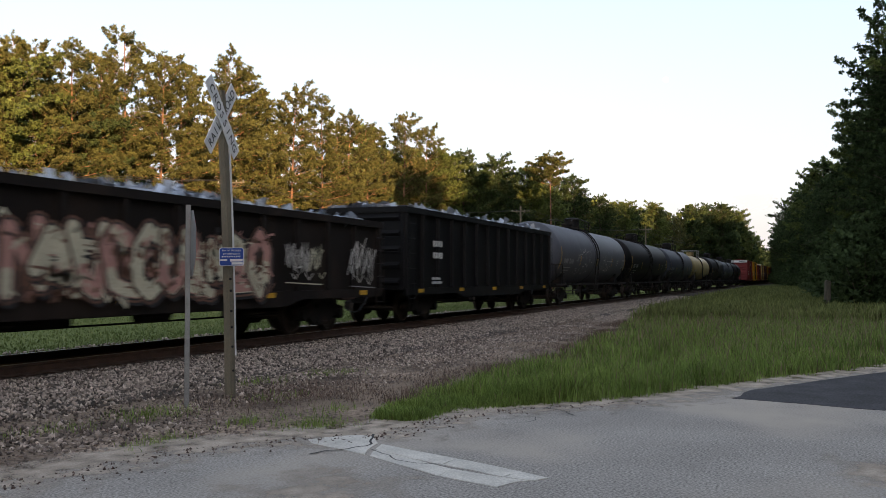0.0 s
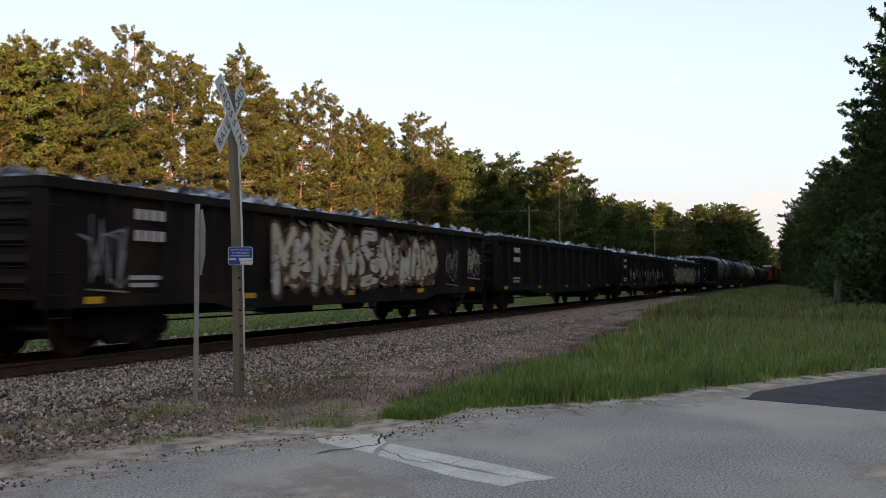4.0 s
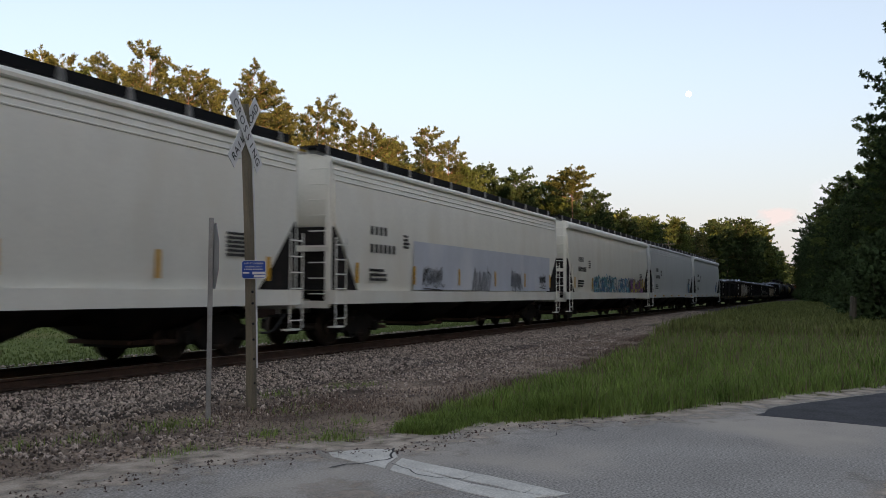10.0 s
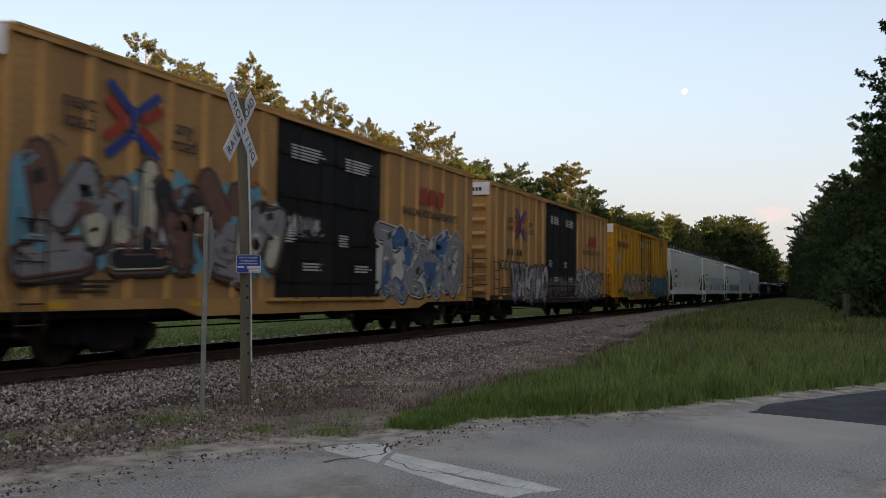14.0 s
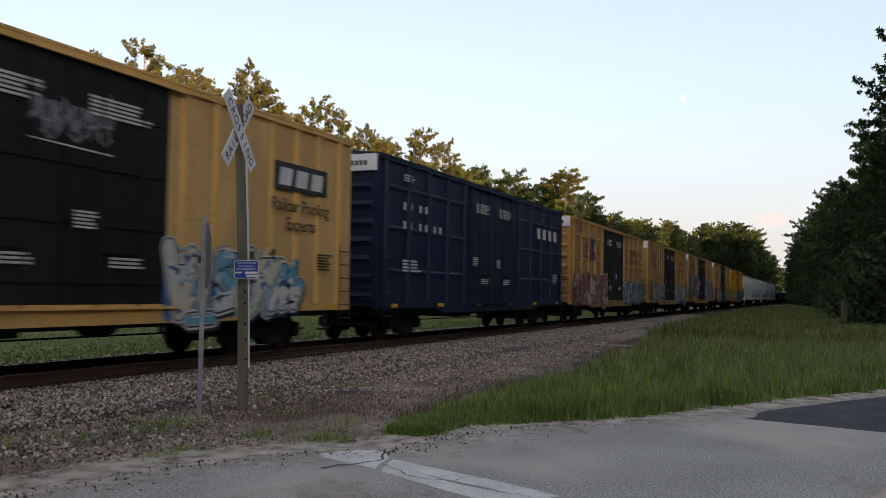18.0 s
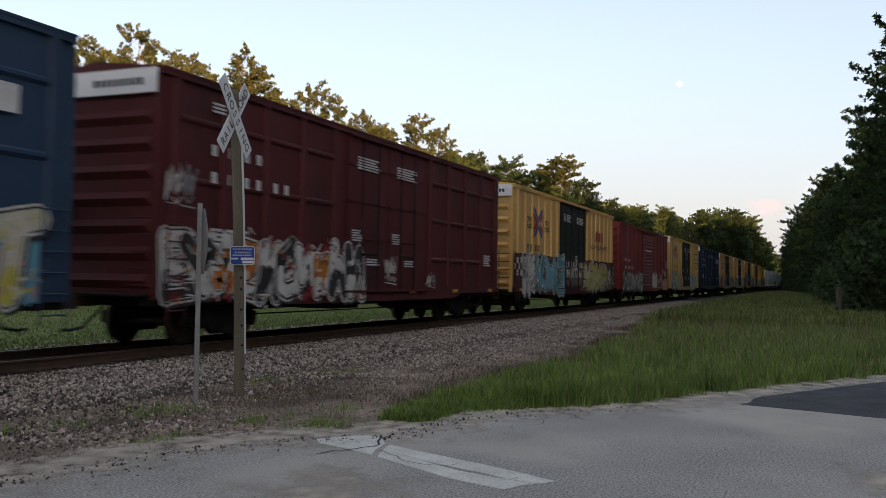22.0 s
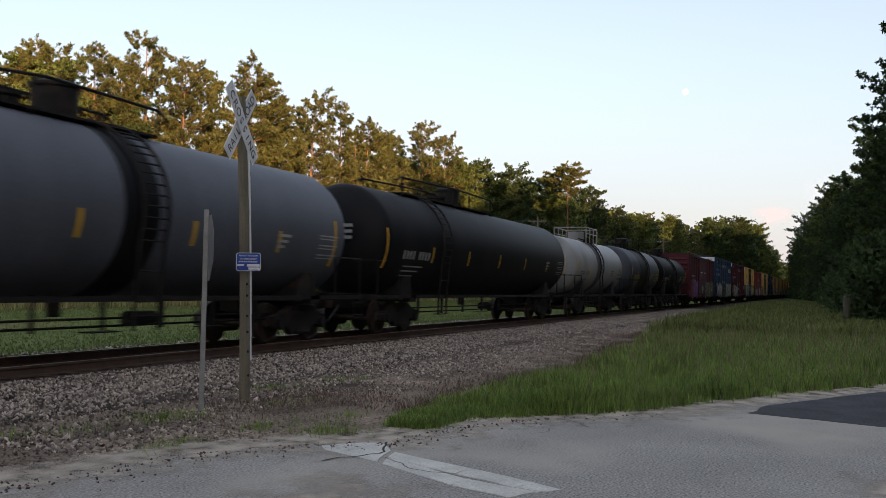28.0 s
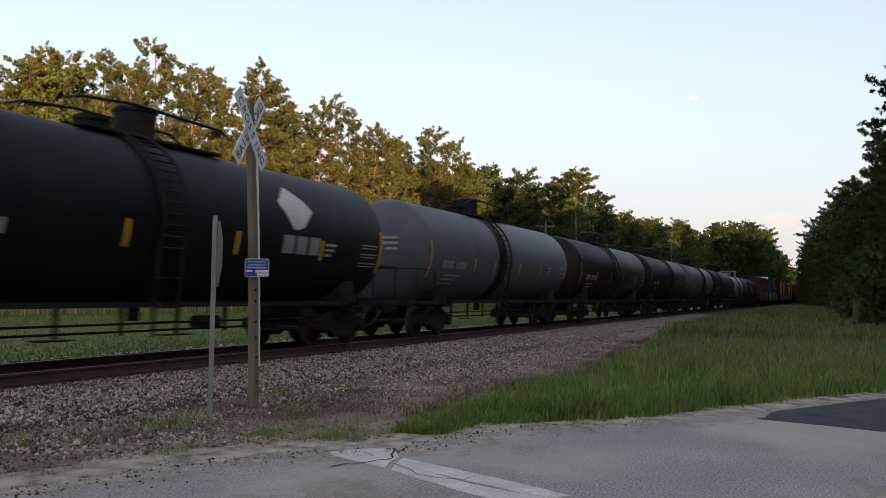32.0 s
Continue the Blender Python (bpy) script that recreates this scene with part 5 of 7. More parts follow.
    zr = (1.64, 1.90, 1.10, 1.44) if style == "posts" else (1.7, 1.9, 1.25, 1.45) if style == "smooth" else (2.72, 2.96, 2.2, 2.44)
    if high:
        zr = (3.42, 3.66, 2.86, 3.14)
    yb = ys - .058 if style == "posts" else ys - .056
    for i in range(2):
        for j in range(6 if i else 4):
            xx = lx + j * .42 + (j // 2) * .22
            xx += .75 if i == 0 and style == "posts" else 0
            lb.box(xx, xx + (.26 if i and style == "posts" else .14), yb - .006, yb, sill + zr[2 * i], sill + zr[2 * i + 1] - (0 if style == "posts" else .03))
    if style == "panels":
        bars(lb, lx, lx + 1.3, sill + 1.0, sill + 1.36, 4, yb, seed=int(u0) % 71)
        bars(lb, lx, lx + .7, top - .62, top - .4, 3, yb, seed=5)
    else:
        bars(lb, lx, lx + 1.2, sill + .25, sill + .5, 3, yb, seed=int(u0) % 71)
    bars(lb, a - 1.6, a - .9, sill + .9, sill + 1.3, 6, yb, seed=int(u0) % 67)
    part("lettering", lb, lettering, c, "reporting marks")
    if lettering == "letter_black" and style == "posts" and not high:
        q = Shape()
        for j in range(6):
            xx = lx + j * .42 + (j // 2) * .22
            q.box(xx + .08, xx + .18, yb - .009, yb - .006, sill + 1.17, sill + 1.37)
        part("text_bar", q, "letter_white", c, "white bars on black plates")
    if shield:
        q = Shape()
        sx, sz = shield
        q.add([(sx - .34, yb - .008, sz + .36), (sx, yb - .008, sz + .41), (sx + .34, yb - .008, sz + .36), (sx + .33, yb - .008, sz + .10), (sx - .33, yb - .008, sz + .10)], [(0, 1, 2, 3, 4)], 0)
        q.add([(sx - .33, yb - .008, sz + .10), (sx + .33, yb - .008, sz + .10), (sx + .32, yb - .008, sz - .22), (sx, yb - .008, sz - .44), (sx - .32, yb - .008, sz - .22)], [(0, 1, 2, 3, 4)], 1)
        for i in range(6):
            xa = sx - .31 + i * .11
            za = sz - .22 - .20 * (1 - abs(xa + .025 - sx) / .32)
            q.add([(xa, yb - .0095, za), (xa + .05, yb - .0095, za), (xa + .05, yb - .0095, sz + .10), (xa, yb - .0095, sz + .10)], [(0, 1, 2, 3)], 2)
        part("shield_mark", q, ["logo_blue", "letter_white", "logo_red"], c, "blue, white and red striped shield", fix=False)
    if emblem:
        ex, ez, r = emblem
        r *= .86
        e = Shape()

        def limb(pts, w, mi):
            for (xa, za), (xb, zb) in zip(pts, pts[1:]):
                k = w / math.hypot(xb - xa, zb - za)
                ox, oz = -(zb - za) * k, (xb - xa) * k
                e.add([(ex + px * r * 1.1, yb - .008 - .0004 * mi, ez + pz * r) for px, pz in ((xa - ox, za - oz), (xb - ox, zb - oz), (xb + ox, zb + oz), (xa + ox, za + oz))], [(0, 1, 2, 3)], mi)
        # blue arms joined by a bar at the middle, red stripes inside them
        limb([(-.95, .97), (-.12, .30), (-.05, .0), (-.12, -.30), (-.95, -.97)], .13, 0)
        limb([(.02, .30), (.85, .92)], .13, 0)
        limb([(.02, -.30), (.85, -.92)], .13, 0)
        limb([(-1.0, .52), (-.33, 0), (-1.0, -.52)], .14, 1)
        limb([(.22, .12), (.95, .56)], .13, 1)
        limb([(.22, -.12), (.95, -.56)], .13, 1)
        part("emblem", e, ["logo_blue", "logo_red"], c, "red and blue crossed stripes", fix=False)
        q = Shape()
        for words, dx, dz in (("next", -1.25, .02), ("load", -1.25, -.28), ("any", 1.25, .0), ("road", 1.25, -.30)):
            o = part("slogan", text_mesh(words, .38, "letter_black"), None, c)
            o.matrix_basis = pose(ex + dx, yb - .010, ez + dz, 90, 0, 0)
    if name_bar:
        x0, x1, z0, z1, ml = name_bar
        q = Shape()
        m = 4 if ml == "letter_white" else 3
        w = (x1 - x0) / m
        if ml == "letter_black":
            part("name_panel", Shape().box(x0 - .12, x1 + .12, yb - .006, yb, z0 - .1, z1 + .12), ml, c, "black name panel")
        for j in range(m):
            xx = x0 + j * w
            q = Shape()
            lean = .0 if m == 4 else .08
            q.add([(xx + .04, yb - .012, z0), (xx + w * (.62 if m == 4 else .8), yb - .012, z0), (xx + w * (.62 if m == 4 else .8) + lean, yb - .012, z1), (xx + .04 + lean, yb - .012, z1)], [(0, 1, 2, 3)])
            part("name_block", q, "letter_white" if ml == "letter_black" else ml, c, fix=False)
        lines = () if m == 4 else (("RAILCAR POOLING EXPERTS", -.40),) if ml == "logo_red" else (("Railcar Pooling", -.55), ("Experts", -.95))
        for words, dz in lines:
            o = part("slogan", text_mesh(words, .31 if ml == "logo_red" else .40, "brown_rust" if ml != "logo_red" else "letter_black"), None, c)
            o.matrix_basis = pose((x0 + x1) / 2, yb - .010, z0 + dz, 90, 0, 0)
    if low:
        q = Shape()
        m = 60
        for i in range(m):
            xa, xb = -a + .05 + (L - .1) * i / m, -a + .05 + (L - .1) * (i + 1) / m
            za, zb = [low[0] + .06 * noise.noise(Vector((x * 1.7, 3, 1))) for x in (xa, xb)]
            q.add([(xa, ys - .0575, sill + .02), (xb, ys - .0575, sill + .02), (xb, ys - .0575, zb), (xa, ys - .0575, za)], [(0, 1, 2, 3)])
        part("lower_band", q, low[1], c, "dark red repainted lower side", fix=False)
    for x0, x1 in checks:
        q = Shape()
        for i in range(int((x1 - x0) / .24)):
            for j in range(3):
                if (i + j) % 2:
                    q.add([(x0 + i * .24, ys - .0585, 1.55 + j * .24), (x0 + i * .24 + .23, ys - .0585, 1.55 + j * .24), (x0 + i * .24 + .23, ys - .0585, 1.78 + j * .24), (x0 + i * .24, ys - .0585, 1.78 + j * .24)], [(0, 1, 2, 3)])
        part("check_pattern", q, "g_white", c, "sprayed white checks", fix=False)["kind"] = "stuff"
    for (g0, g1, z0, z1, cols, seed) in tags:
        graffiti(c, g0, g1, z0, z1, cols, seed, ys - 0.062)
    return c


def hopper(label, u0, u1, color, ridges=0, stripes=True, tags=(), reflect=(), band=None):
    c, L = car_base(label, u0, u1, "covered hopper", "covered_hopper", 2.2)
    a = L / 2
    s = Shape()
    rings = [(a - 1.45, 1.52, 1.35), (a - 1.05, 1.56, 1.8), (a - 0.62, 1.585, 2.35), (a - .12, 1.60, 2.95), (a - .12, 1.57, 3.8), (a - .12, 1.50, 4.30), (a - .12, 1.36, 4.50), (a - .12, 1.0, 4.60)]
    for e, w, z in rings:
        s.add([(-e, -w, z), (e, -w, z), (e, w, z), (-e, w, z)], [])
    for k in range(len(rings) - 1):
        for i in range(4):
            j = (i + 1) % 4
            s.f.append((k * 4 + i, k * 4 + j, k * 4 + 4 + j, k * 4 + 4 + i))
            s.m.append(0)
    n = len(rings) * 4
    s.f += [(n - 4, n - 3, n - 2, n - 1), (3, 2, 1, 0)]
    s.m += [0, 0]
    part("body", s, color, c, smooth=True)
    side = lambda z: float(np.interp(z, [r_[2] for r_ in rings], [r_[1] for r_ in rings]))
    part("side_sill", Shape().prism([(-a, 1.05), (a, 1.05), (a, 1.37), (-a, 1.37)], -1.665, -1.42).prism([(-a, 1.05), (a, 1.05), (a, 1.37), (-a, 1.37)], 1.42, 1.665), color, c)
    for sg in (-1, 1):
        q = Shape()
        prof = [(1.56, 4.20), (1.615, 4.23), (1.63, 4.32), (1.60, 4.44), (1.50, 4.52), (1.36, 4.54), (1.36, 4.20)] if not ridges else [(1.50, 4.36), (1.545, 4.38), (1.55, 4.44), (1.50, 4.51), (1.36, 4.54), (1.36, 4.36)]
        n = len(prof)
        q.add([(-a + .02, sg * y, z) for y, z in prof] + [(a - .02, sg * y, z) for y, z in prof],
              [(i, (i + 1) % n, n + (i + 1) % n, n + i) for i in range(n)] + [tuple(range(n)), tuple(range(2 * n - 1, n - 1, -1))])
        part("top_chord", q, color, c, smooth=True)
    for k in range(ridges):
        z = 3.96 + k * 0.13
        part("side_rib", Shape().rod((-a + .15, -side(z), z), (a - .15, -side(z), z), 0.022, 6), color, c)
    # open ends: corner posts, end sheets, ladders
    for sgn in (-1, 1):
        e = Shape()
        for yy in (-1.52, 1.40):
            e.box(min(sgn * a, sgn * (a - .12)), max(sgn * a, sgn * (a - .12)), yy, yy + .12, 1.0, 4.45)
        e.box(min(sgn * a, sgn * (a - .1)), max(sgn * a, sgn * (a - .1)), -1.5, 1.5, 2.28, 2.42)
        e.box(min(sgn * (a - 1.3), sgn * a), max(sgn * (a - 1.3), sgn * a), -0.2, 0.2, 0.8, 1.15)
        e.box(min(sgn * a, sgn * (a - .1)), max(sgn * a, sgn * (a - .1)), -1.5, 1.5, 0.95, 1.12)
        part("end_frame", e, color, c)
        # solid dark wedge that stands in for the shade inside the open end
        part("end_recess", Shape().prism([(sgn * (a - .13), 1.38), (sgn * (a - .13), 2.86), (sgn * (a - 1.25), 1.38)], -1.57, 1.57), "steel_dark", c, "dark wedge standing in for the shade under the slope sheet")
        l = Shape()
        ladder(l, min(sgn * (a - .02), sgn * (a - .5)), max(sgn * (a - .02), sgn * (a - .5)), -1.69, 0.55, 2.6, 6, 0.016)
        end_ladder(l, sgn * (a + .05), -1.45, -1.0, 1.1, 4.4, 9)
        l.box(min(sgn * (a - .02), sgn * (a - .5)), max(sgn * (a - .02), sgn * (a - .5)), -1.66, -1.5, 0.5, 0.54)
        part("ladder", l, color, c)
    # discharge bays
    for i in range(4):
        xc = -a + 3.6 + (L - 7.2) * i / 3
        h = Shape()
        w = (L - 7.2) / 6 + 0.0
        for (e, wy, z) in [(w * 1.0, 1.40, 1.36), (w * .80, 1.25, 1.0), (0.45, 0.55, 0.42), (0.45, 0.55, 0.30)]:
            h.add([(xc - e, -wy, z), (xc + e, -wy, z), (xc + e, wy, z), (xc - e, wy, z)], [])
        for k in range(3):
            for q in range(4):
                j = (q + 1) % 4
                h.f.append((k * 4 + q, k * 4 + j, k * 4 + 4 + j, k * 4 + 4 + q))
                h.m.append(0)
        h.f += [(15, 14, 13, 12)]
        h.m += [0]
        part("discharge_bay", h, "steel_dark", c)
        part("outlet_gate", Shape().box(xc - .6, xc + .6, -.75, .75, .36, .44).rod((xc - .3, -1.0, .40), (xc + .3, -1.0, .40), .05, 8), "brown_rust", c)
    part("centre_sill", Shape().box(-a, a, -.2, .2, .72, 1.1), "steel_dark", c)
    # roof: hatches, running boards on brackets
    part("roof_hatch", Shape().box(-a + .4, a - .4, -.45, .45, 4.60, 4.74), "roof_grey", c)
    part("running_board", Shape().box(-a - .1, a + .1, -1.22, -.70, 4.72, 4.76).box(-a - .1, a + .1, .70, 1.22, 4.72, 4.76)
         .box(-a - .1, a + .1, -1.24, -1.20, 4.62, 4.80), "black_paint", c, "dark steel running board")
    for i in range(13):
        x = -a + .3 + (L - .6) * i / 12
        part("board_bracket", Shape().box(x - .03, x + .03, -1.30, -.7, 4.52, 4.72).prism([(x - .09, 4.52), (x + .09, 4.52), (x + .035, 4.80), (x - .035, 4.80)], -1.285, -1.25), "galvanised", c)
    lb = Shape()
    lx = -a + 1.9
    for i in range(2):
        for j in range(4 if i == 0 else 6):
            lb.box(lx + j * .25, lx + j * .25 + .14, -1.606, -1.6, 2.78 - i * .45, 3.0 - i * .45)
    bars(lb, lx, lx + 1.1, 1.6, 1.95, 3, -1.58, seed=int(u0) % 61)
    bars(lb, a - 2.6, a - 1.7, 2.0, 2.5, 6, -1.6, seed=int(u0) % 59)
    bars(lb, lx + 1.9, lx + 2.3, 2.5, 2.9, 4, -1.6, seed=int(u0) % 53)
    part("lettering", lb, "letter_black", c, "reporting marks")
    if band:
        x0, x1, z0, z1, ml = band
        part("painted_band", Shape().add([(x0, -1.607, z0), (x1, -1.607, z0), (x1, -1.607, z1), (x0, -1.607, z1)], [(0, 1, 2, 3)]), ml, c, "blue-grey buffed panel")
    for i in range(6):
        x = -a + 1.2 + (L - 2.4) * i / 5
        if reflect:
            part("reflector", Shape().box(x - .06, x + .06, -1.617, -1.606, 1.55, 2.05), "reflector", c)
        else:
            part("reflector", Shape().box(x - .28, x + .28, -1.672, -1.664, 1.12, 1.22), "reflector", c)
    for (g0, g1, z0, z1, cols, seed) in tags:
        graffiti(c, g0, g1, z0, z1, cols, seed, -1.615)
    return c


def gondola(label, u0, u1, color, top=3.05, posts=15, tags=(), load=True):
    c, L = car_base(label, u0, u1, "gondola car", "gondola_car", 2.4)
    a = L / 2
    ys = -1.50
    part("side_wall", Shape().box(-a, a, ys, ys + .06, 1.0, top), color, c)
    part("side_wall", Shape().box(-a, a, 1.44, 1.50, 1.0, top), color, c)
    part("end_wall", Shape().box(-a, -a + .06, -1.44, 1.44, 1.0, top), color, c)
    part("end_wall", Shape().box(a - .06, a, -1.44, 1.44, 1.0, top), color, c)
    part("top_chord", Shape().box(-a - .03, a + .03, ys - .11, ys + .08, top - .14, top + .02).box(-a - .03, a + .03, 1.42, 1.61, top - .14, top + .02)
         .box(-a - .05, -a + .1, -1.42, 1.42, top - .14, top + .02).box(a - .1, a + .05, -1.42, 1.42, top - .14, top + .02), color, c)
    part("side_sill", Shape().prism([(-a, .86), (-a, 1.06), (a, 1.06), (a, .86), (a - 4.2, .86), (a - 4.8, .72), (-a + 4.8, .72), (-a + 4.2, .86)], ys - .08, ys - .002), color, c)
    part("centre_sill", Shape().box(-a, a, -.2, .2, .62, 1.0).box(-1.5, -.3, -.7, .2, .5, .85).rod((-a + 3, -.6, .52), (a - 3, -.55, .5), .02)
         .rod((-a + 3.2, -.8, .66), (-1, -.7, .6), .018).rod((1.2, -.8, .66), (2.0, -.8, .66), .15, 10), "steel_dark", c)
    for i in range(posts):
        x = -a + .12 + (L - .24) * i / (posts - 1)
        part("side_post", post_mesh(top - 1.2, 0.09, 0.10, color), None, c, at=(x, ys - .001, 1.06))
    for sgn in (-1, 1):
        e = Shape()
        for i in range(5):
            z = 1.25 + (top - 1.55) * i / 4
            e.add([(sgn * a, -1.4, z - .11), (sgn * a, 1.4, z - .11), (sgn * (a + .09), 1.35, z), (sgn * (a + .09), -1.35, z), (sgn * a, 1.4, z + .11), (sgn * a, -1.4, z + .11)],
                  [(0, 1, 2, 3), (3, 2, 4, 5), (0, 3, 5), (1, 4, 2)])
        part("end_panel", e, color, c)
        l = Shape()
        ladder(l, min(sgn * (a - .05), sgn * (a - .5)), max(sgn * (a - .05), sgn * (a - .5)), ys - .16, .55, top - .25, 6)
        end_ladder(l, sgn * (a + .13), -1.4, -.95, 1.0, top - .2, 5)
        part("ladder", l, color, c)
    if load:
        rr = np.random.RandomState(int(abs(u0)) + 1)
        n = 1500
        cx, cy = rr.uniform(-a + .3, a - .3, n), rr.uniform(-1.3, 1.3, n)
        hump = np.array([0.19 + 0.2 * noise.noise(Vector((x * .5 + u0, y * .6, 0))) for x, y in zip(cx, cy)])
        cz = top - .12 + hump * (1 - (np.abs(cy) / 1.5) ** 2) + rr.uniform(-.05, .08, n)
        d = rr.normal(0, 1, (n, 3)) * [1, 1, .45]
        d /= np.linalg.norm(d, axis=1)[:, None]
        e = np.cross(d, rr.normal(0, 1, (n, 3)))
        e /= np.linalg.norm(e, axis=1)[:, None]
        ln, wd = rr.uniform(.06, .36, (n, 1)), rr.uniform(.04, .15, (n, 1))
        nrm = np.cross(d, e) * rr.uniform(-.05, .05, (n, 1))
        cc = np.stack([cx, cy, cz], 1)
        v = np.stack([cc - d * ln - e * wd, cc + d * ln - e * wd * .6 + nrm, cc + d * ln * .8 + e * wd, cc - d * ln * .9 + e * wd * .8 - nrm], 1)
        part("scrap_load", raw_mesh("scrap_load", v.reshape(-1, 3), np.arange(n * 4).reshape(n, 4), "scrap"), None, c, "heap of pale shredded scrap metal")["kind"] = "stuff"
    part("load_floor", Shape().box(-a + .07, a - .07, -1.43, 1.43, 1.11, top - (.14 if load else 1.2)), "brown_rust", c)
    for i in range(5):
        x = -a + 1.1 + (L - 2.2) * i / 4
        part("reflector", Shape().box(x - .2, x + .2, ys - .09, ys - .082, .92, 1.03), "reflector", c)
    lb = Shape()
    for i in range(2):
        for j in range(4):
            lb.box(-a + 2.0 + j * .2, -a + 2.0 + j * .2 + .12, ys - .112, ys - .10, 2.32 - i * .36, 2.5 - i * .36)
    bars(lb, -a + 1.9, -a + 2.8, 1.15, 1.4, 2, ys - .105, seed=int(u0) % 47)
    part("lettering", lb, "letter_white", c, "reporting marks")
    for (g0, g1, z0, z1, cols, seed) in tags:
        graffiti(c, g0, g1, z0, z1, cols, seed, ys - 0.105)
    return c


def tank(label, u0, u1, color, r=1.5, zc=2.55, leaf=False, band=True, tags=(), belly=None, marks="letter_dim", cage=False, inset=0.9, lad=-.31, refl=None, hx=.2, plat=(-2.2, 1.6), wide=None):
    c, L = car_base(label, u0, u1, "tank car", "tank_car", 2.35)
    a = L / 2 - inset
    prof = [(-a + .62 - .62 * math.cos(math.pi / 2 * i / 7), max(.03, r * math.sin(math.pi / 2 * i / 7))) for i in range(8)]
    prof += [(-x, rr) for x, rr in reversed(prof)]
    part("shell", Shape().lathe(prof, 48, 'x', (0, 0, zc)), color, c, smooth=True)
    if belly:
        mid, half = wide or (lad - .25, .42)
        part("centre_band", Shape().lathe([(-half, r + .003), (-half, r + .012), (half, r + .012), (half, r + .003)], 48, 'x', (mid, 0, zc)), belly, c, "dark stained band round the filling point", True)
    if band:
        part("strap", Shape().lathe([(-.09, r), (-.09, r + .03), (.09, r + .03), (.09, r)], 48, 'x', (lad - .25, 0, zc)), color if not belly else belly, c, smooth=True)
    # underframe, saddles, side rails
    e = L / 2
    for sgn in (-1, 1):
        part("stub_sill", Shape().box(min(sgn * e, sgn * (e - 3.6)), max(sgn * e, sgn * (e - 3.6)), -.28, .28, .72, 1.15), "steel_dark", c)
        part("side_rail", Shape().box(-e, e, min(sgn * 1.45, sgn * 1.40), max(sgn * 1.45, sgn * 1.40), 1.0, 1.09), "steel_dark", c)
        part("end_beam", Shape().box(min(sgn * e, sgn * (e - .15)), max(sgn * e, sgn * (e - .15)), -1.395, 1.395, .95, 1.12), "steel_dark", c)
    for sgn in (-1, 1):
        xb = sgn * (e - 2.35)
        part("saddle", Shape().prism([(xb - .5, .95), (xb + .5, .95), (xb + .34, 1.35), (xb + .14, zc - .62), (xb - .14, zc - .62), (xb - .34, 1.35)], -1.22, 1.22).box(xb - .2, xb + .2, -1.45, 1.45, .9, 1.1), "steel_dark", c)
        q = Shape()
        y = -1.42
        q.rod((sgn * (e - .15), y, 1.1), (sgn * (e - .15), y, 2.0), .02).rod((sgn * (e - .15), y, 2.0), (sgn * (e - 1.4), y, 2.0), .02).rod((sgn * (e - 1.4), y, 2.0), (sgn * (e - 1.4), y, 1.1), .02)
        q.rod((sgn * (e - .05), -1.4, 2.0), (sgn * (e - .05), 1.4, 2.0), .02)
        ladder(q, min(sgn * (e - .1), sgn * (e - .5)), max(sgn * (e - .1), sgn * (e - .5)), -1.47, .45, 1.05, 2, .018)
        part("hand_rail", q, "steel_dark", c)
    # brake rods and pipes hung below the tank
    q = Shape()
    for y, z in ((-.9, .70), (-.8, .56)):
        q.rod((-e + 3.4, y, z), (e - 3.4, y, z), .022)
    for i in range(7):
        x = -e + 3.9 + (2 * e - 7.8) * i / 6
        q.box(x - .03, x + .03, -.93, -.87, .50, 1.1)
        if i % 2:
            q.box(x - .35, x + .35, -1.0, -.7, .46, .48)
    q.rod((-.5, -.3, .72), (-.5, -.3, 1.2), .12, 8).rod((1.0, -.5, .66), (1.7, -.5, .66), .14, 10)
    part("brake_rigging", q, "steel_dark", c)
    # top platform, valve housing, rails
    zt = zc + r
    if cage:
        d = Shape().box(-1.1, .9, -.75, -.70, zt - .05, zt).box(-1.1, .9, -.8, .8, zt - .12, zt - .08)
        part("platform", d, "steel_dark", c)
        part("valve_housing", Shape().rod((-.1, 0, zt - .1), (-.1, 0, zt + .45), .42, 16), color, c, smooth=True)
        q = Shape()
        for x in (-1.3, -.5, .3, 1.1):
            for y in (-.85, .85):
                q.rod((x, y, zt - .25), (x, y, zt + .62), .025)
        for y in (-.85, .85):
            q.rod((-1.3, y, zt + .62), (1.1, y, zt + .62), .025).rod((-1.3, y, zt + .3), (1.1, y, zt + .3), .02)
        for x in (-1.3, 1.1):
            q.rod((x, -.85, zt + .62), (x, .85, zt + .62), .025)
        part("safety_cage", q, "galvanised", c)
    else:
        part("platform", Shape().box(plat[0], plat[1], -.62, -.3, zt - .04, zt + .0).box(plat[0], plat[1], .3, .62, zt - .04, zt), "steel_dark", c)
        part("valve_housing", Shape().lathe([(zt - .12, .40), (zt + .52, .40), (zt + .54, .44), (zt + .60, .44), (zt + .66, .30)], 18, 'z', (hx, 0, 0)), "steel_dark" if color != "tank_cream" else color, c, smooth=True)
        part("manway", Shape().lathe([(zt - .1, .30), (zt + .16, .30), (zt + .2, .34), (zt + .26, .34)], 16, 'z', (hx - 1.1, 0, 0)), "steel_dark", c, smooth=True)
        q = Shape()
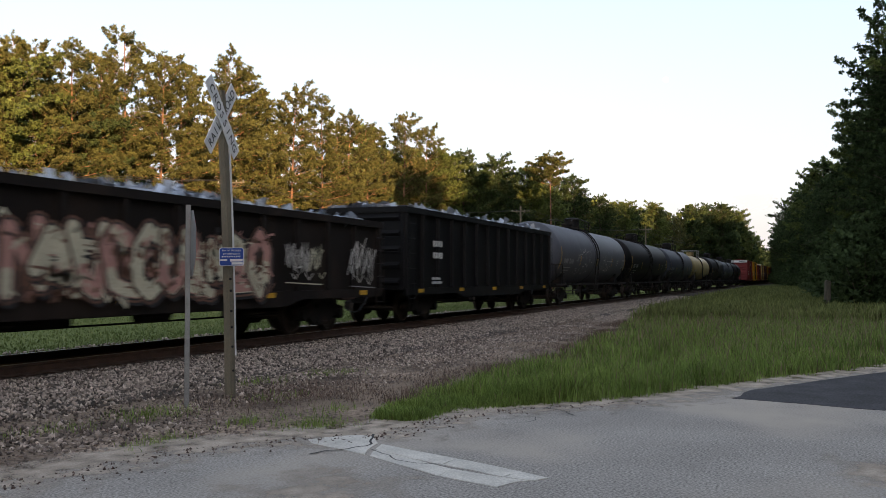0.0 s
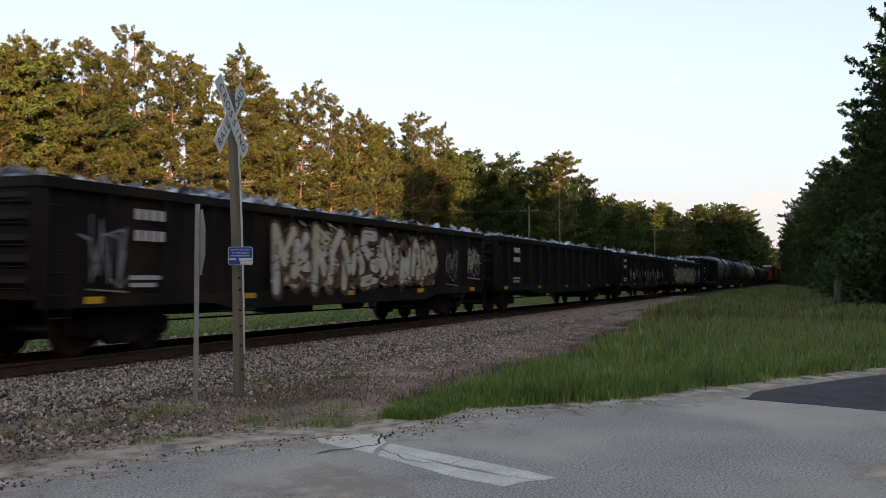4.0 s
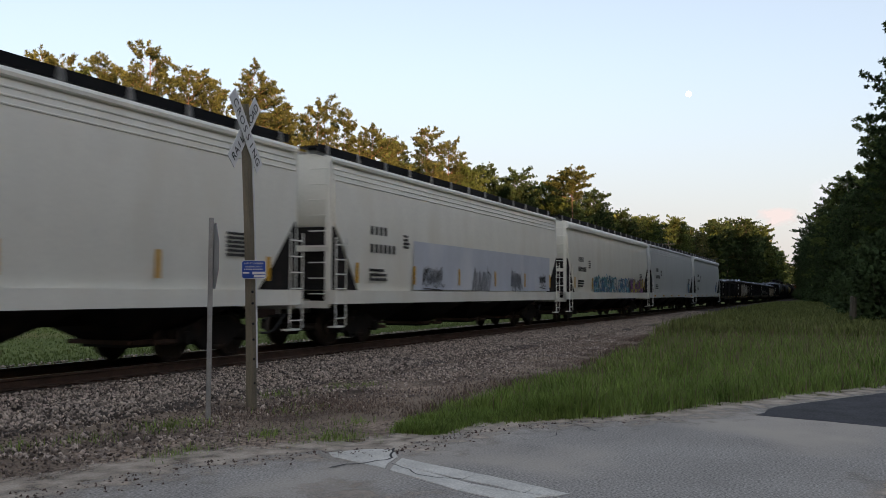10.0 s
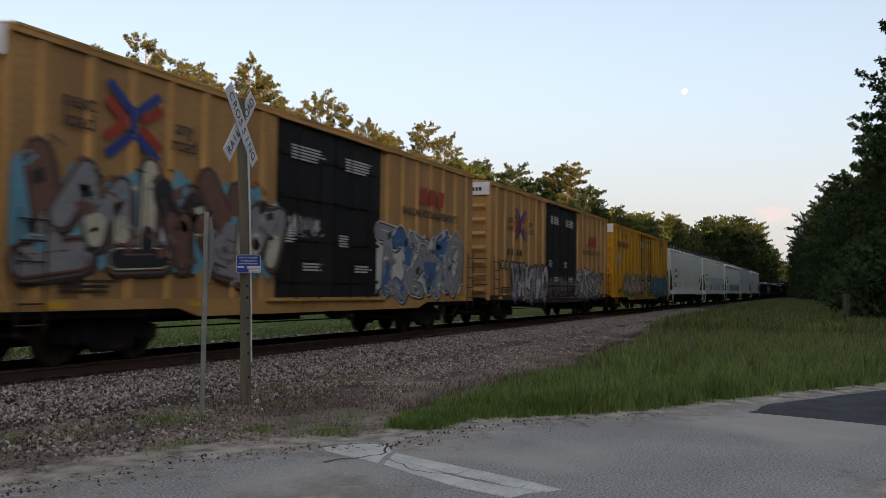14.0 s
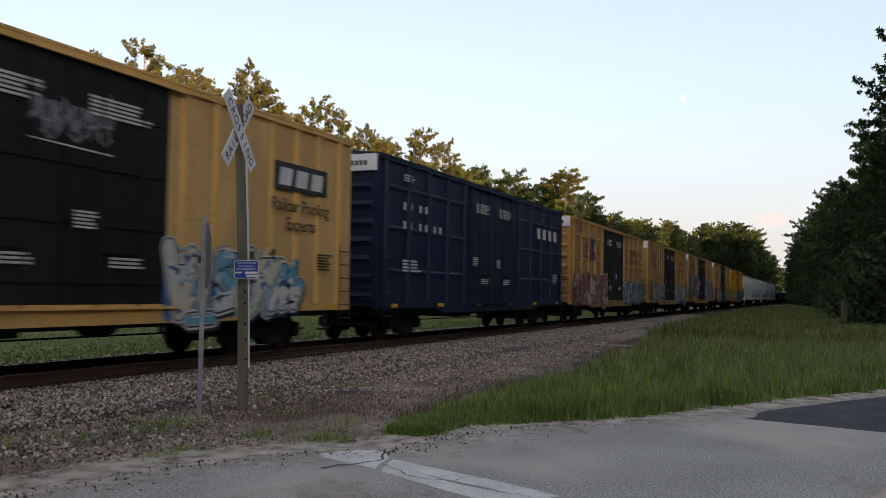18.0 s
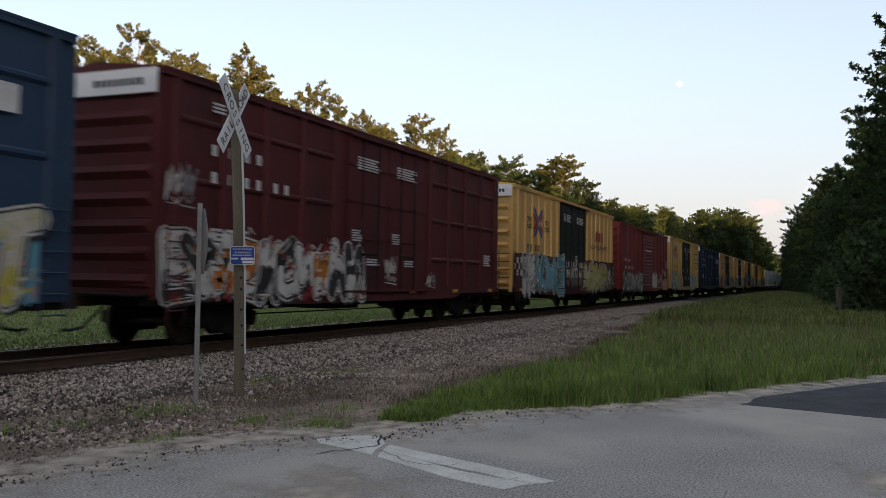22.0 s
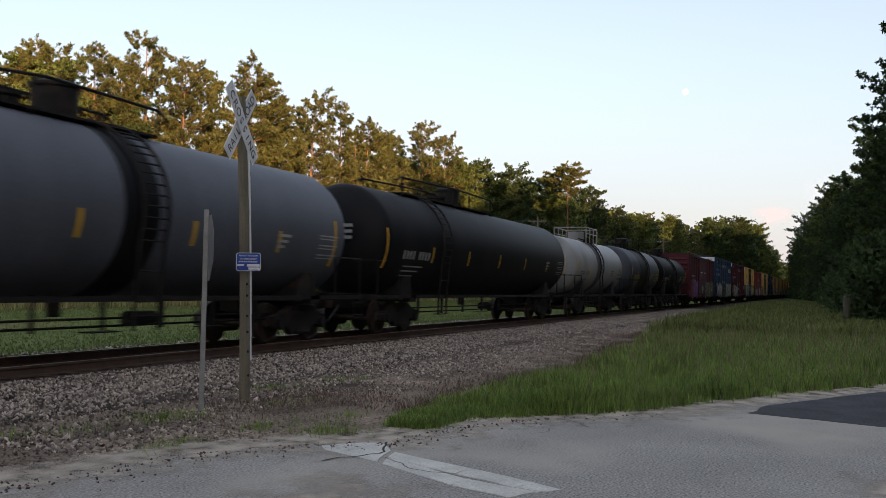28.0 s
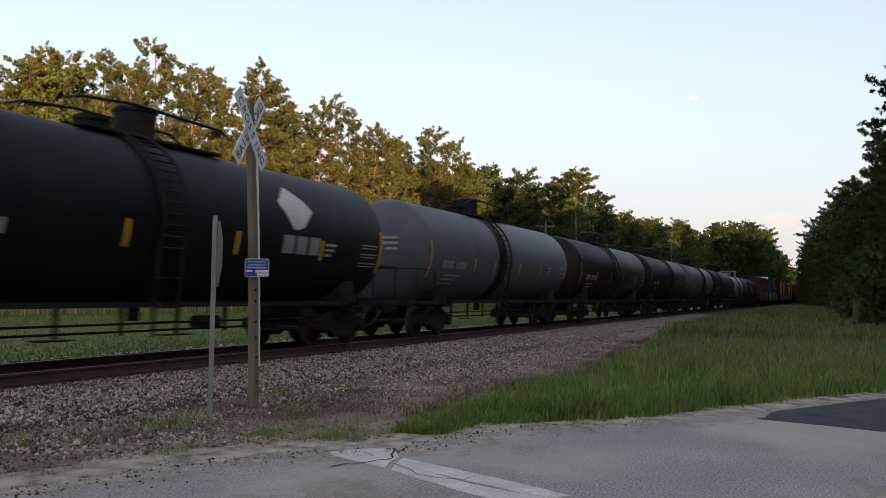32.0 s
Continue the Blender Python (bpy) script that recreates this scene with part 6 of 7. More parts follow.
        for y in (-.66, .66):
            p0, p1 = plat
            q.rod((p0 - .5, y, zt + .30), (p0 - .1, y, zt + .42), .028).rod((p0 - .1, y, zt + .42), (hx - .8, y, zt + .52), .028).rod((hx - .8, y, zt + .52), (p1 - .1, y, zt + .46), .028).rod((p1 - .1, y, zt + .46), (p1 + .2, y, zt + .3), .028)
            for x in (p0, hx - 1.1, hx + .4, p1 - .1):
                q.rod((x, y, zt - .15), (x, y, zt + .46), .022)
        part("hand_rail", q, "steel_dark", c)
    # ladder round the side at the middle
    q = Shape()
    pr = []
    for i in range(9):
        t = radians(80 - i * 14)
        pr.append((-(r + .10) * math.cos(t), zc + (r + .10) * math.sin(t)))
    pr = [p for p in pr if p[1] > zc - r * .55] + [(-1.47, 1.0), (-1.47, .5)]
    for x in (lad - .31, lad + .31):
        for (y0, z0), (y1, z1) in zip(pr, pr[1:]):
            q.rod((x, y0, z0), (x, y1, z1), .034, 5)
    for (y0, z0), (y1, z1) in zip(pr, pr[1:]):
        for k in range(2):
            t = k / 2
            q.rod((lad - .31, y0 + (y1 - y0) * t, z0 + (z1 - z0) * t), (lad + .31, y0 + (y1 - y0) * t, z0 + (z1 - z0) * t), .018, 5)
    part("ladder", q, "steel_dark", c)

    def on_shell(shape, x0, x1, z0, z1, n=5, mi=0):
        for i in range(n):
            za, zb = z0 + (z1 - z0) * i / n, z0 + (z1 - z0) * (i + 1) / n
            ya, yb = [-math.sqrt(max(.01, (r + .008) ** 2 - (z - zc) ** 2)) for z in (za, zb)]
            shape.add([(x0, ya, za), (x1, ya, za), (x1, yb, zb), (x0, yb, zb)], [(0, 1, 2, 3)], mi)
    spots = refl or [-a + .75 + (2 * a - 1.5) * i / 4 for i in range(5)]
    for x in spots:
        q = Shape()
        tall = .38 if x in (spots[0], spots[-1]) else 0
        on_shell(q, x - .05, x + .05, zc - .54 - tall * .6, zc - .08 + tall)
        part("reflector", q, "reflector", c, fix=False)
    q = Shape()
    for j in range(9):
        if j != 4:
            on_shell(q, -a + 1.4 + j * .21, -a + 1.4 + j * .21 + .10, zc - .48, zc - .25, 2)
    for j in range(3):
        on_shell(q, -a + 1.6, -a + 2.9 - .2 * j, zc - .70 - j * .13, zc - .665 - j * .13, 1)
        on_shell(q, a - 1.7, a - .85, zc - .1 - j * .22, zc - .07 - j * .22, 1)
        on_shell(q, a - 1.7, a - .95, zc - .17 - j * .22, zc - .145 - j * .22, 1)
        on_shell(q, a - 3.4, a - 2.9 - .1 * j, zc - .2 - j * .12, zc - .14 - j * .12, 1)
    part("lettering", q, marks, c, "reporting marks", fix=False)
    if leaf:
        g = Shape()
        rows = [(2.64, 2.90, 3.10), (2.72, 2.84, 3.34), (2.90, 2.70, 3.52), (3.08, 2.54, 3.76), (3.20, 2.44, 3.64), (3.32, 2.60, 3.47), (3.44, 2.76, 3.22), (3.56, 2.92, 2.98)]
        for (za, xa, xb), (zb, xc, xd) in zip(rows, rows[1:]):
            ya, yb = [-math.sqrt((r + .008) ** 2 - (z - zc) ** 2) for z in (za, zb)]
            g.add([(xa, ya, za), (xb, ya, za), (xd, yb, zb), (xc, yb, zb)], [(0, 1, 2, 3)])
        part("leaf_mark", g, "g_white", c, "white leaf-shaped mark", fix=False)
        g = Shape()
        for i in range(3):
            on_shell(g, 2.53 + i * .52, 2.95 + i * .52, 2.12, 2.51, 3)
        part("name_mark", g, "g_grey", c, fix=False)
    # head lettering
    q = Shape()
    for j in range(3):
        q.box(-a - .012, -a + .2, -.62, -.05 - .1 * j, zc + .32 - j * .16, zc + .40 - j * .16)
    part("head_lettering", q, marks, c)
    for (g0, g1, z0, z1, cols, seed) in tags:
        rr = random.Random(seed)
        g = Shape()
        for i in range(30):
            # thin sprayed strokes, upright or level
            x, z = g0 + (g1 - g0) * (i + rr.random()) / 30, rr.uniform(z0, z1 - .1)
            if i % 2:
                on_shell(g, x, x + .05, z, min(z1, z + rr.uniform(.2, .5)), 2, rr.randrange(len(cols)))
            else:
                on_shell(g, x, x + rr.uniform(.12, .3), z, z + .05, 1, rr.randrange(len(cols)))
        part("graffiti", g, cols, c, "spray-painted tag", fix=False)
    return c


# ---- the train, front to rear: ends of each car along the track at 0 s ----
W_, G_, K_ = "g_white", "g_grey", "g_black"
# far ahead
u = 330.0
for i, (col, dc) in enumerate([("oxide_red", None), ("bright_yellow", None), ("maroon", None), ("freight_yellow", "door_black"), ("oxide_red", None), ("bright_yellow", "door_black"), ("oxide_red", None)]):
    u1 = u - i * 20.2
    boxcar("weathered freight boxcar far ahead on the train", u1 - 18.3, u1, col, 5.0 if i != 4 else 4.6, "posts", door_col=dc, white_end=i in (3, 6, 0))
for i, (col, r, zc, lab) in enumerate([("tank_black", 1.45, 2.5, "dark tank car of the train"), ("tank_blue_grey", 1.45, 2.5, "dark grey tank car on the track"), ("tank_black", 1.5, 2.55, "black tank car of the train"),
                                       ("tank_cream", 1.36, 2.5, "cream and rust-streaked tank car with a top cage"), ("tank_blue_grey", 1.5, 2.55, "dark grey tank car on the track"),
                                       ("tank_black", 1.52, 2.55, "black tank car of the train"), ("tank_grey", 1.53, 2.55, "grey tank car with pale graffiti patches")]):
    u1 = 172.5 - i * 18.95
    tank(lab, u1 - 17.8, u1, col, r, zc, cage=(i == 3), inset=0.1, tags=[(-5, -1.5, 1.5, 2.9, [W_, G_], 3), (1, 4, 1.6, 2.9, [W_, G_], 4)] if i == 6 else [])
# gondolas
gondola("tall black gondola car loaded with scrap", 23.7, 39.6, "black_paint", 3.40, 14)
gondola("dark brown gondola car with a long faded graffiti piece", 2.25, 22.1, "black_brown", 2.84, 15,
        [(-7.3, 4.2, 1.0, 2.25, ["g_brown", "g_cream", "g_pink", "g_cream", "g_brown"], 21), (5.0, 6.6, 1.2, 2.3, [G_, "g_cream", W_], 22), (-8.9, -7.9, 1.2, 2.4, [G_, "g_brown", W_], 23), (8.0, 9.4, 1.1, 2.5, [K_, G_, W_], 24)])
gondola("black gondola car with pale tags along the side", -19.2, 0.65, "black_paint", 2.84, 15,
        [(-6.0 + i * 1.05, -5.55 + i * 1.05, 1.2 + (i % 3) * .12, 2.1 - (i % 2) * .2, [K_, W_, G_], 30 + i) for i in range(13)])
gondola("plain black gondola car loaded with scrap", -40.7, -20.7, "black_paint", 2.86, 15)
gondola("rusty brown gondola car with bold cream graffiti", -61.5, -42.1, "black_brown", 2.84, 15,
        [(-3.4, 5.2, 1.1, 2.5, ["g_brown", "g_cream", W_, "g_brown"], 41), (6.2, 7.2, 1.1, 2.6, [K_, G_, W_], 42), (-8.8, -7.9, 1.1, 2.6, [K_, G_, "g_cream"], 43), (8.1, 9.3, 1.3, 2.6, [G_, W_, "g_cream"], 44)])
gondola("black gondola car with yellow side marks", -79.5, -63.1, "black_paint", 2.66, 12, load=False)
# covered hoppers
hopper("light grey covered hopper with small blue tag", -99.6, -81.0, "hopper_grey", 0, tags=[(5.6, 6.3, 1.6, 2.1, ["g_blue", "g_sky", "g_blue"], 51)])
hopper("pale grey covered hopper with ribbed top edge", -120.15, -100.9, "hopper_grey", 3, tags=[(6.8, 7.4, 1.5, 2.15, ["g_blue", "g_sky", "g_blue"], 52)])
hopper("pale covered hopper with a row of colourful graffiti", -140.3, -121.3, "hopper_pale", 0, reflect=True,
       tags=[(-4.6, .2, 1.15, 2.15, ["g_sky", "g_blue", "g_sky", W_, "g_teal"], 53), (.9, 3.6, 1.15, 2.1, ["g_sky", W_, "g_sky", "g_blue"], 54), (4.3, 7.6, 1.15, 2.1, ["g_violet", "g_purple", "g_yellow", "g_violet"], 55)])
hopper("pale covered hopper with a blue-grey buffed panel and scrawled tags", -160.8, -141.9, "hopper_pale", 3, reflect=True, band=(-5.0, 8.2, 1.4, 2.75, "hopper_blue"),
       tags=[(-4.4, -3.0, 1.4, 2.2, ["hopper_blue", K_, K_], 56), (-.6, 1.1, 1.0, 2.4, ["hopper_blue", K_, K_], 57), (3.3, 4.5, 1.2, 2.3, ["hopper_blue", K_, K_], 157), (6.8, 7.6, 1.5, 2.2, ["hopper_blue", K_, K_], 58)])
hopper("pale covered hopper with ribbed top edge and orange marks", -181.2, -162.2, "hopper_pale", 3, reflect=True)
# boxcars
DOORS = (-2.38, 2.42)
boxcar("bright yellow boxcar with green and teal graffiti", -201.1, -182.6, "bright_yellow", 5.02, "posts", DOORS, roof="bright_yellow", lettering="letter_black", ribs=17, shield=(6.3, 4.3), high=True,
       tags=[(-6.7, -.3, .95, 2.25, ["g_green", "g_pink", "g_cream", "g_olive"], 61), (.9, 8.9, .9, 2.3, ["g_green", "g_teal", "g_sky", "g_violet", K_], 62), (-8.6, -7.6, 2.7, 3.7, [K_, W_, "g_cream"], 162)])
boxcar("tan-yellow boxcar with black doors and silver graffiti", -221.1, -202.8, "freight_tan", 5.1, "posts", DOORS, "door_black", emblem=(-5.95, 3.75, .72), name_bar=(4.6, 6.5, 3.43, 3.93, "logo_red"),
       lettering="letter_black", sill_col="brown_rust", tags=[(-6.85, -2.4, .9, 2.25, ["g_purple", G_, "g_grey", W_, K_], 63), (-2.2, 2.3, .95, 2.1, [K_, G_, "g_grey"], 64), (2.5, 7.15, .9, 2.3, [G_, W_, G_, K_], 65)])
boxcar("tan-yellow boxcar with black doors and bold outlined graffiti", -241.3, -222.95, "freight_tan", 5.1, "posts", DOORS, "door_black", emblem=(-6.7, 4.02, .72), name_bar=(4.75, 6.7, 3.75, 4.2, "logo_red"),
       lettering="letter_black", tags=[(-9.1, -2.5, 1.5, 3.4, ["g_sky", "g_brown", G_, "g_cream", K_, "g_brown"], 66), (-2.2, -.6, 2.4, 3.0, [K_, G_, W_], 166), (2.3, 7.95, 1.15, 3.0, [W_, "g_grey", "g_blue", "g_grey", W_], 67)])
boxcar("tan-yellow boxcar with black doors and mixed tags", -261.2, -243.1, "freight_tan", 5.1, "posts", DOORS, "door_black", emblem=(-6.6, 3.8, .72), name_bar=(4.65, 6.5, 3.75, 4.25, "logo_red"),
       lettering="letter_black", sill_col="freight_yellow", tags=[(-7.6, -2.6, .95, 2.2, [W_, "g_cream", G_, "g_brown"], 68), (2.4, 8.6, .85, 2.2, ["g_sky", W_, "g_cream", "g_blue", W_], 69)])
boxcar("yellow panelled boxcar with black doors and red graffiti", -281.5, -263.2, "freight_tan", 5.05, "panels", (-2.32, 2.49), "door_black", emblem=(-5.1, 3.71, .75), lettering="letter_black", ribs=13, name_bar=(4.6, 6.4, 3.72, 4.1, "logo_red"),
       tags=[(-8.9, -1.75, .85, 2.45, ["g_red", W_, "g_red", "g_brown", "g_red", W_], 70), (2.6, 8.6, .9, 2.2, ["g_teal", W_, G_, "g_sky", K_], 71)])
boxcar("dark navy blue boxcar with large white letters", -301.2, -283.15, "navy", 5.05, "panels", (-2.45, 2.2), ribs=13, name_bar=(5.0, 8.2, 3.62, 4.04, "letter_white"))
boxcar("yellow boxcar with black doors and blue graffiti", -321.1, -302.8, "freight_yellow", 5.08, "posts", DOORS, "door_black", emblem=(-6.67, 3.85, .72), name_bar=(5.85, 7.8, 3.62, 4.0, "letter_black"),
       lettering="letter_black", tags=[(-8.4, -6.2, .9, 2.1, ["g_sky", "g_cream", "g_sky", "g_teal"], 72), (-5.1, -2.5, .9, 2.0, ["g_cream", "freight_yellow", G_], 73), (2.45, 6.65, .8, 2.15, ["g_blue", W_, "g_cream", "g_sky", W_], 74), (-.7, 1.0, 3.5, 4.5, [K_, W_, G_], 75)])
boxcar("oxide red boxcar with a ribbed sliding door and white tags", -341.1, -322.8, "oxide_red", 4.92, "smooth", (-1.74, 2.06), None, False, False,
       tags=[(-8.3, -2.0, .85, 1.95, [K_, G_, W_, K_], 76), (2.15, 4.0, .95, 2.2, [W_], 77), (4.4, 5.0, 1.2, 1.8, [K_, G_, W_], 176), (5.3, 6.3, .95, 2.2, [K_, W_, G_], 177), (6.6, 8.9, .8, 1.75, ["g_pink"], 178), (6.4, 7.0, 1.85, 2.45, [K_, G_, W_], 179), (7.8, 9.0, 2.1, 3.4, [K_, G_, "g_pink"], 78)])
boxcar("tan-yellow boxcar with black doors, blue and yellow lettered graffiti", -361.2, -343.0, "freight_yellow", 5.08, "posts", DOORS, "door_black", emblem=(-5.92, 3.73, .72), name_bar=(4.45, 6.3, 3.43, 3.93, "logo_red"),
       lettering="letter_black", sill_col="maroon", low=(2.42, "maroon"), checks=((-9.0, -7.95), (-6.5, -5.6), (-1.75, 1.7)), tags=[(-7.95, -6.4, .85, 2.5, [W_, G_, W_, W_], 79), (-6.25, -1.7, .85, 2.45, ["g_brown", "g_sky", "g_teal", "g_sky", W_], 80),
                                                              (-1.6, 1.6, 1.2, 2.0, ["g_brown", W_, K_], 81), (1.7, 7.05, .85, 2.35, ["g_brown", "g_yellow", "g_cream", "g_yellow", W_], 82), (7.1, 9.0, .9, 2.3, ["g_brown", G_, "g_cream", K_], 182)])
boxcar("dark maroon panelled boxcar with flame-coloured graffiti", -381.2, -363.0, "maroon", 5.08, "panels", (-2.32, 2.25), None, ribs=13,
       tags=[(-9.0, -1.6, .85, 2.2, ["g_red", W_, "g_black", W_, "g_orange", W_], 83), (-9.0, -8.2, 2.6, 3.5, [K_, G_, W_], 183), (-.2, .5, 1.2, 2.0, [G_, W_, "g_blue"], 84), (2.6, 3.2, 1.1, 1.6, [K_, G_, W_], 184)])
boxcar("slate blue panelled boxcar with pale graffiti", -401.3, -383.25, "slate_blue", 5.08, "panels", (-2.45, 2.2), ribs=13, name_bar=(5.06, 8.25, 3.64, 4.06, "letter_white"),
       tags=[(-6.95, -2.4, .85, 2.25, ["g_red", G_, W_, "g_cream", W_], 85), (-1.8, 1.6, .95, 1.9, [K_, G_, "g_grey"], 86), (2.0, 8.3, .85, 2.25, ["g_sky", "g_pink", "g_cream", "g_yellow", W_], 87)])
boxcar("dark red boxcar with ribbed double doors and purple graffiti", -421.3, -403.0, "dark_red", 4.55, "smooth", (-2.55, 2.5), None, True, False,
       tags=[(-9.0, -6.7, .85, 2.4, ["g_red", "g_red", K_], 88), (-6.7, -3.95, .8, 2.45, ["g_purple", "g_purple", "g_violet", K_], 89), (-.76, .5, 1.2, 2.1, [K_, W_, W_], 90), (2.05, 8.85, .85, 2.3, ["g_cream", "g_olive", "g_olive", "g_olive", K_], 91)])
# tank cars
tank("black tank car with yellow marks", -434.75, -422.1, "tank_black", 1.42, 2.60, inset=0.1, tags=[(-3, 3, 1.5, 2.3, ["g_teal", "g_black"], 92)], refl=[-5.47, -2.54, .24, 2.61, 5.69])
tank("dark grey tank car with yellow lettering", -447.1, -435.8, "tank_blue_grey", 1.5, 2.55, inset=0.3, marks="reflector", belly="tank_black", refl=[-4.79, -2.91, -1.5, 1.66, 3.21, 4.71], lad=.2, hx=-.9, wide=(-.5, 1.55))
tank("pale grey tank car with a top cage and dark stain", -459.9, -448.2, "tank_pale", 1.42, 2.52, inset=0.1, cage=True, belly="tank_blue_grey", marks="letter_black")
tank("long black tank car with a white placard", -480.3, -461.45, "tank_black", 1.56, 2.58, inset=0.1, refl=[-9.0, -5.9, -2.95, .1, 3.1, 6.1, 8.9], hx=-1.2, plat=(-6.3, 1.5), lad=-5.0, band=False)
tank("slate grey tank car with a black centre band", -497.8, -481.0, "tank_grey", 1.54, 2.55, inset=0.65, belly="tank_black", refl=[-7.5, -4.56, -1.21, 1.59, 4.42, 6.77], lad=.43, hx=-.35)
tank("dusty black tank car", -514.9, -498.9, "tank_brown", 1.53, 2.55, inset=0.1, refl=[-7.6, -4.88, -1.43, 2.34, 4.7, 6.94], lad=.43, hx=-.35)
tank("brown-black tank car with faint tags", -532.5, -516.0, "tank_brown", 1.53, 2.55, inset=0.1, tags=[(3.0, 5.5, 1.7, 2.5, [G_, "g_brown"], 93)], refl=[-7.8, -4.69, -1.63, 1.39, 4.4, 7.13], lad=-.6, hx=-.6)
tank("slate grey tank car with a black centre band", -550.0, -533.6, "tank_grey", 1.54, 2.55, inset=0.45, belly="tank_black", refl=[-7.3, -3.77, -1.89, .78, 3.37, 6.9], lad=-.85, hx=-.9)
tank("black tank car with a white leaf-shaped mark", -567.6, -551.1, "tank_black", 1.56, 2.55, inset=0.6, leaf=True, refl=[-5.2, -2.07, .94, 4.11, 6.98], lad=-1.0, hx=-.3)


# ---- crossing signs ----
def crossbuck():
    c = thing("crossbuck_sign", "white railroad crossbuck on a leaning weathered wooden post", "crossing sign")
    bx, by = 10.54, 7.37
    # leans a little to one side, square to the road
    c.matrix_basis = pose(bx, by, -0.1) @ Matrix.Rotation(radians(-1.0), 4, (0.928, 0.371, 0)) @ pose(0, 0, 0, 0, -2.0, 0)
    s = Shape()
    H = 4.28
    rings = []
    for i in range(13):
        t = i / 12
        w = 0.055 - 0.008 * t
        ox = 0.05 * math.sin(t * 3.0) - 0.02 * t
        rings.append([(ox - w, -w * .9, H * t), (ox - w * .4, -w * 1.1, H * t), (ox + w * .4, -w * 1.1, H * t), (ox + w, -w * .9, H * t), (ox + w, w, H * t), (ox - w, w, H * t)])
    for rg in rings:
        s.add(rg, [])
    for k in range(12):
        for i in range(6):
            s.f.append((k * 6 + i, k * 6 + (i + 1) % 6, k * 6 + 6 + (i + 1) % 6, k * 6 + 6 + i))
            s.m.append(0)
    s.f.append(tuple(range(72, 78)))
    s.m.append(0)
    post = part("post", s, "post_wood", c, smooth=True)
    for z in (0.42, 0.75, 1.02, 1.24, 1.52, 1.68):
        part("bolt_hole", Shape().rod((0.0, -0.068, z), (0.0, -0.05, z), 0.017, 10), "hole", post)
    # white conduit strip down the edge
    st = Shape()
    for i in range(10):
        z0, z1 = 0.62 + i * .32, 0.62 + (i + 1) * .32
        ox = lambda z: 0.05 * math.sin(z / H * 3.0) - 0.02 * z / H + 0.058
        st.box(ox(z0) - .012, ox(z0) + .022, -.056, -.02, z0, z1)
    part("edge_strip", st, "sign_white", c, "thin white strip down the post")
    # two blades
    cz = 3.84
    turn = 8
    for k, (ang, txt, yy) in enumerate(((48, ("RAIL", "ROAD"), -0.10), (-52, ("CROSSING",), -0.125))):
        bl = Shape()
        bl.box(-0.61, 0.61, -0.004, 0.004, -0.115, 0.115)
        b = part("blade", bl, "sign_white", c)
        b.matrix_basis = pose(-0.09, yy + 0.05, cz + 0.05, 0, 0, turn) @ pose(0, 0, 0, 0, -ang, 0)
        for j, word in enumerate(txt):
            n = len(word)
            span = (0.46 if len(txt) > 1 else 1.08)
            start = (-0.55 if j == 0 else 0.10) if len(txt) > 1 else -0.52
            for q, ch in enumerate(word):
                cu = bpy.data.curves.new("letter", 'FONT')
                cu.body, cu.size, cu.extrude, cu.align_x = ch, 0.17, 0.001, 'CENTER'
                o = new("tmp", cu)
                me = bpy.data.meshes.new_from_object(o)
                bpy.data.objects.remove(o)
                me.materials.clear()
                me.materials.append(M["sign_black"])
                lt = part("letter", me, None, b)
                lt.matrix_basis = pose(start + span * (q + .5) / n, -0.007, -0.06, 90, 0, 0)
    return c


def blue_sign():
    c = thing("emergency_sign", "small blue emergency notice plate with white text on the post", "sign")
    c.matrix_basis = pose(10.43, 7.295, 1.885, 0, -1, -52)
    w, h = 0.165, 0.126
    pts = []
    for cx, cz, a0 in ((w - .03, h - .03, 0), (-w + .03, h - .03, 90), (-w + .03, -h + .03, 180), (w - .03, -h + .03, 270)):
        for i in range(5):
            a = radians(a0 + i * 22.5)
            pts.append((cx + .03 * math.cos(a), cz + .03 * math.sin(a)))
    part("border", Shape().prism(pts, -0.002, 0.002), "sign_white", c)
    part("plate", Shape().prism([(x * .95, z * .94) for x, z in pts], -0.0045, -0.002), "sign_blue", c)
    for txt, z in (("REPORT PROBLEM", .075), ("OR EMERGENCY", .03)):
        o = part("words", text_mesh(txt, 0.031, "sign_white"), None, c)
        o.matrix_basis = pose(0, -0.006, z, 90, 0, 0)
    q = Shape()
    for i in range(11):
        q.box(-.13 + i * .0235, -.117 + i * .0235, -.006, -.0045, -.006, .012)
    q.box(-.15, -.06, -.006, -.0045, -.055, -.033)
    part("text_bar", q, "sign_white", c)
    part("text_bar", Shape().box(-.02, .15, -.007, -.0045, -.066, -.03).box(0.0, .15, -.007, -.0045, -.108, -.076), "sign_white", c)
    return c


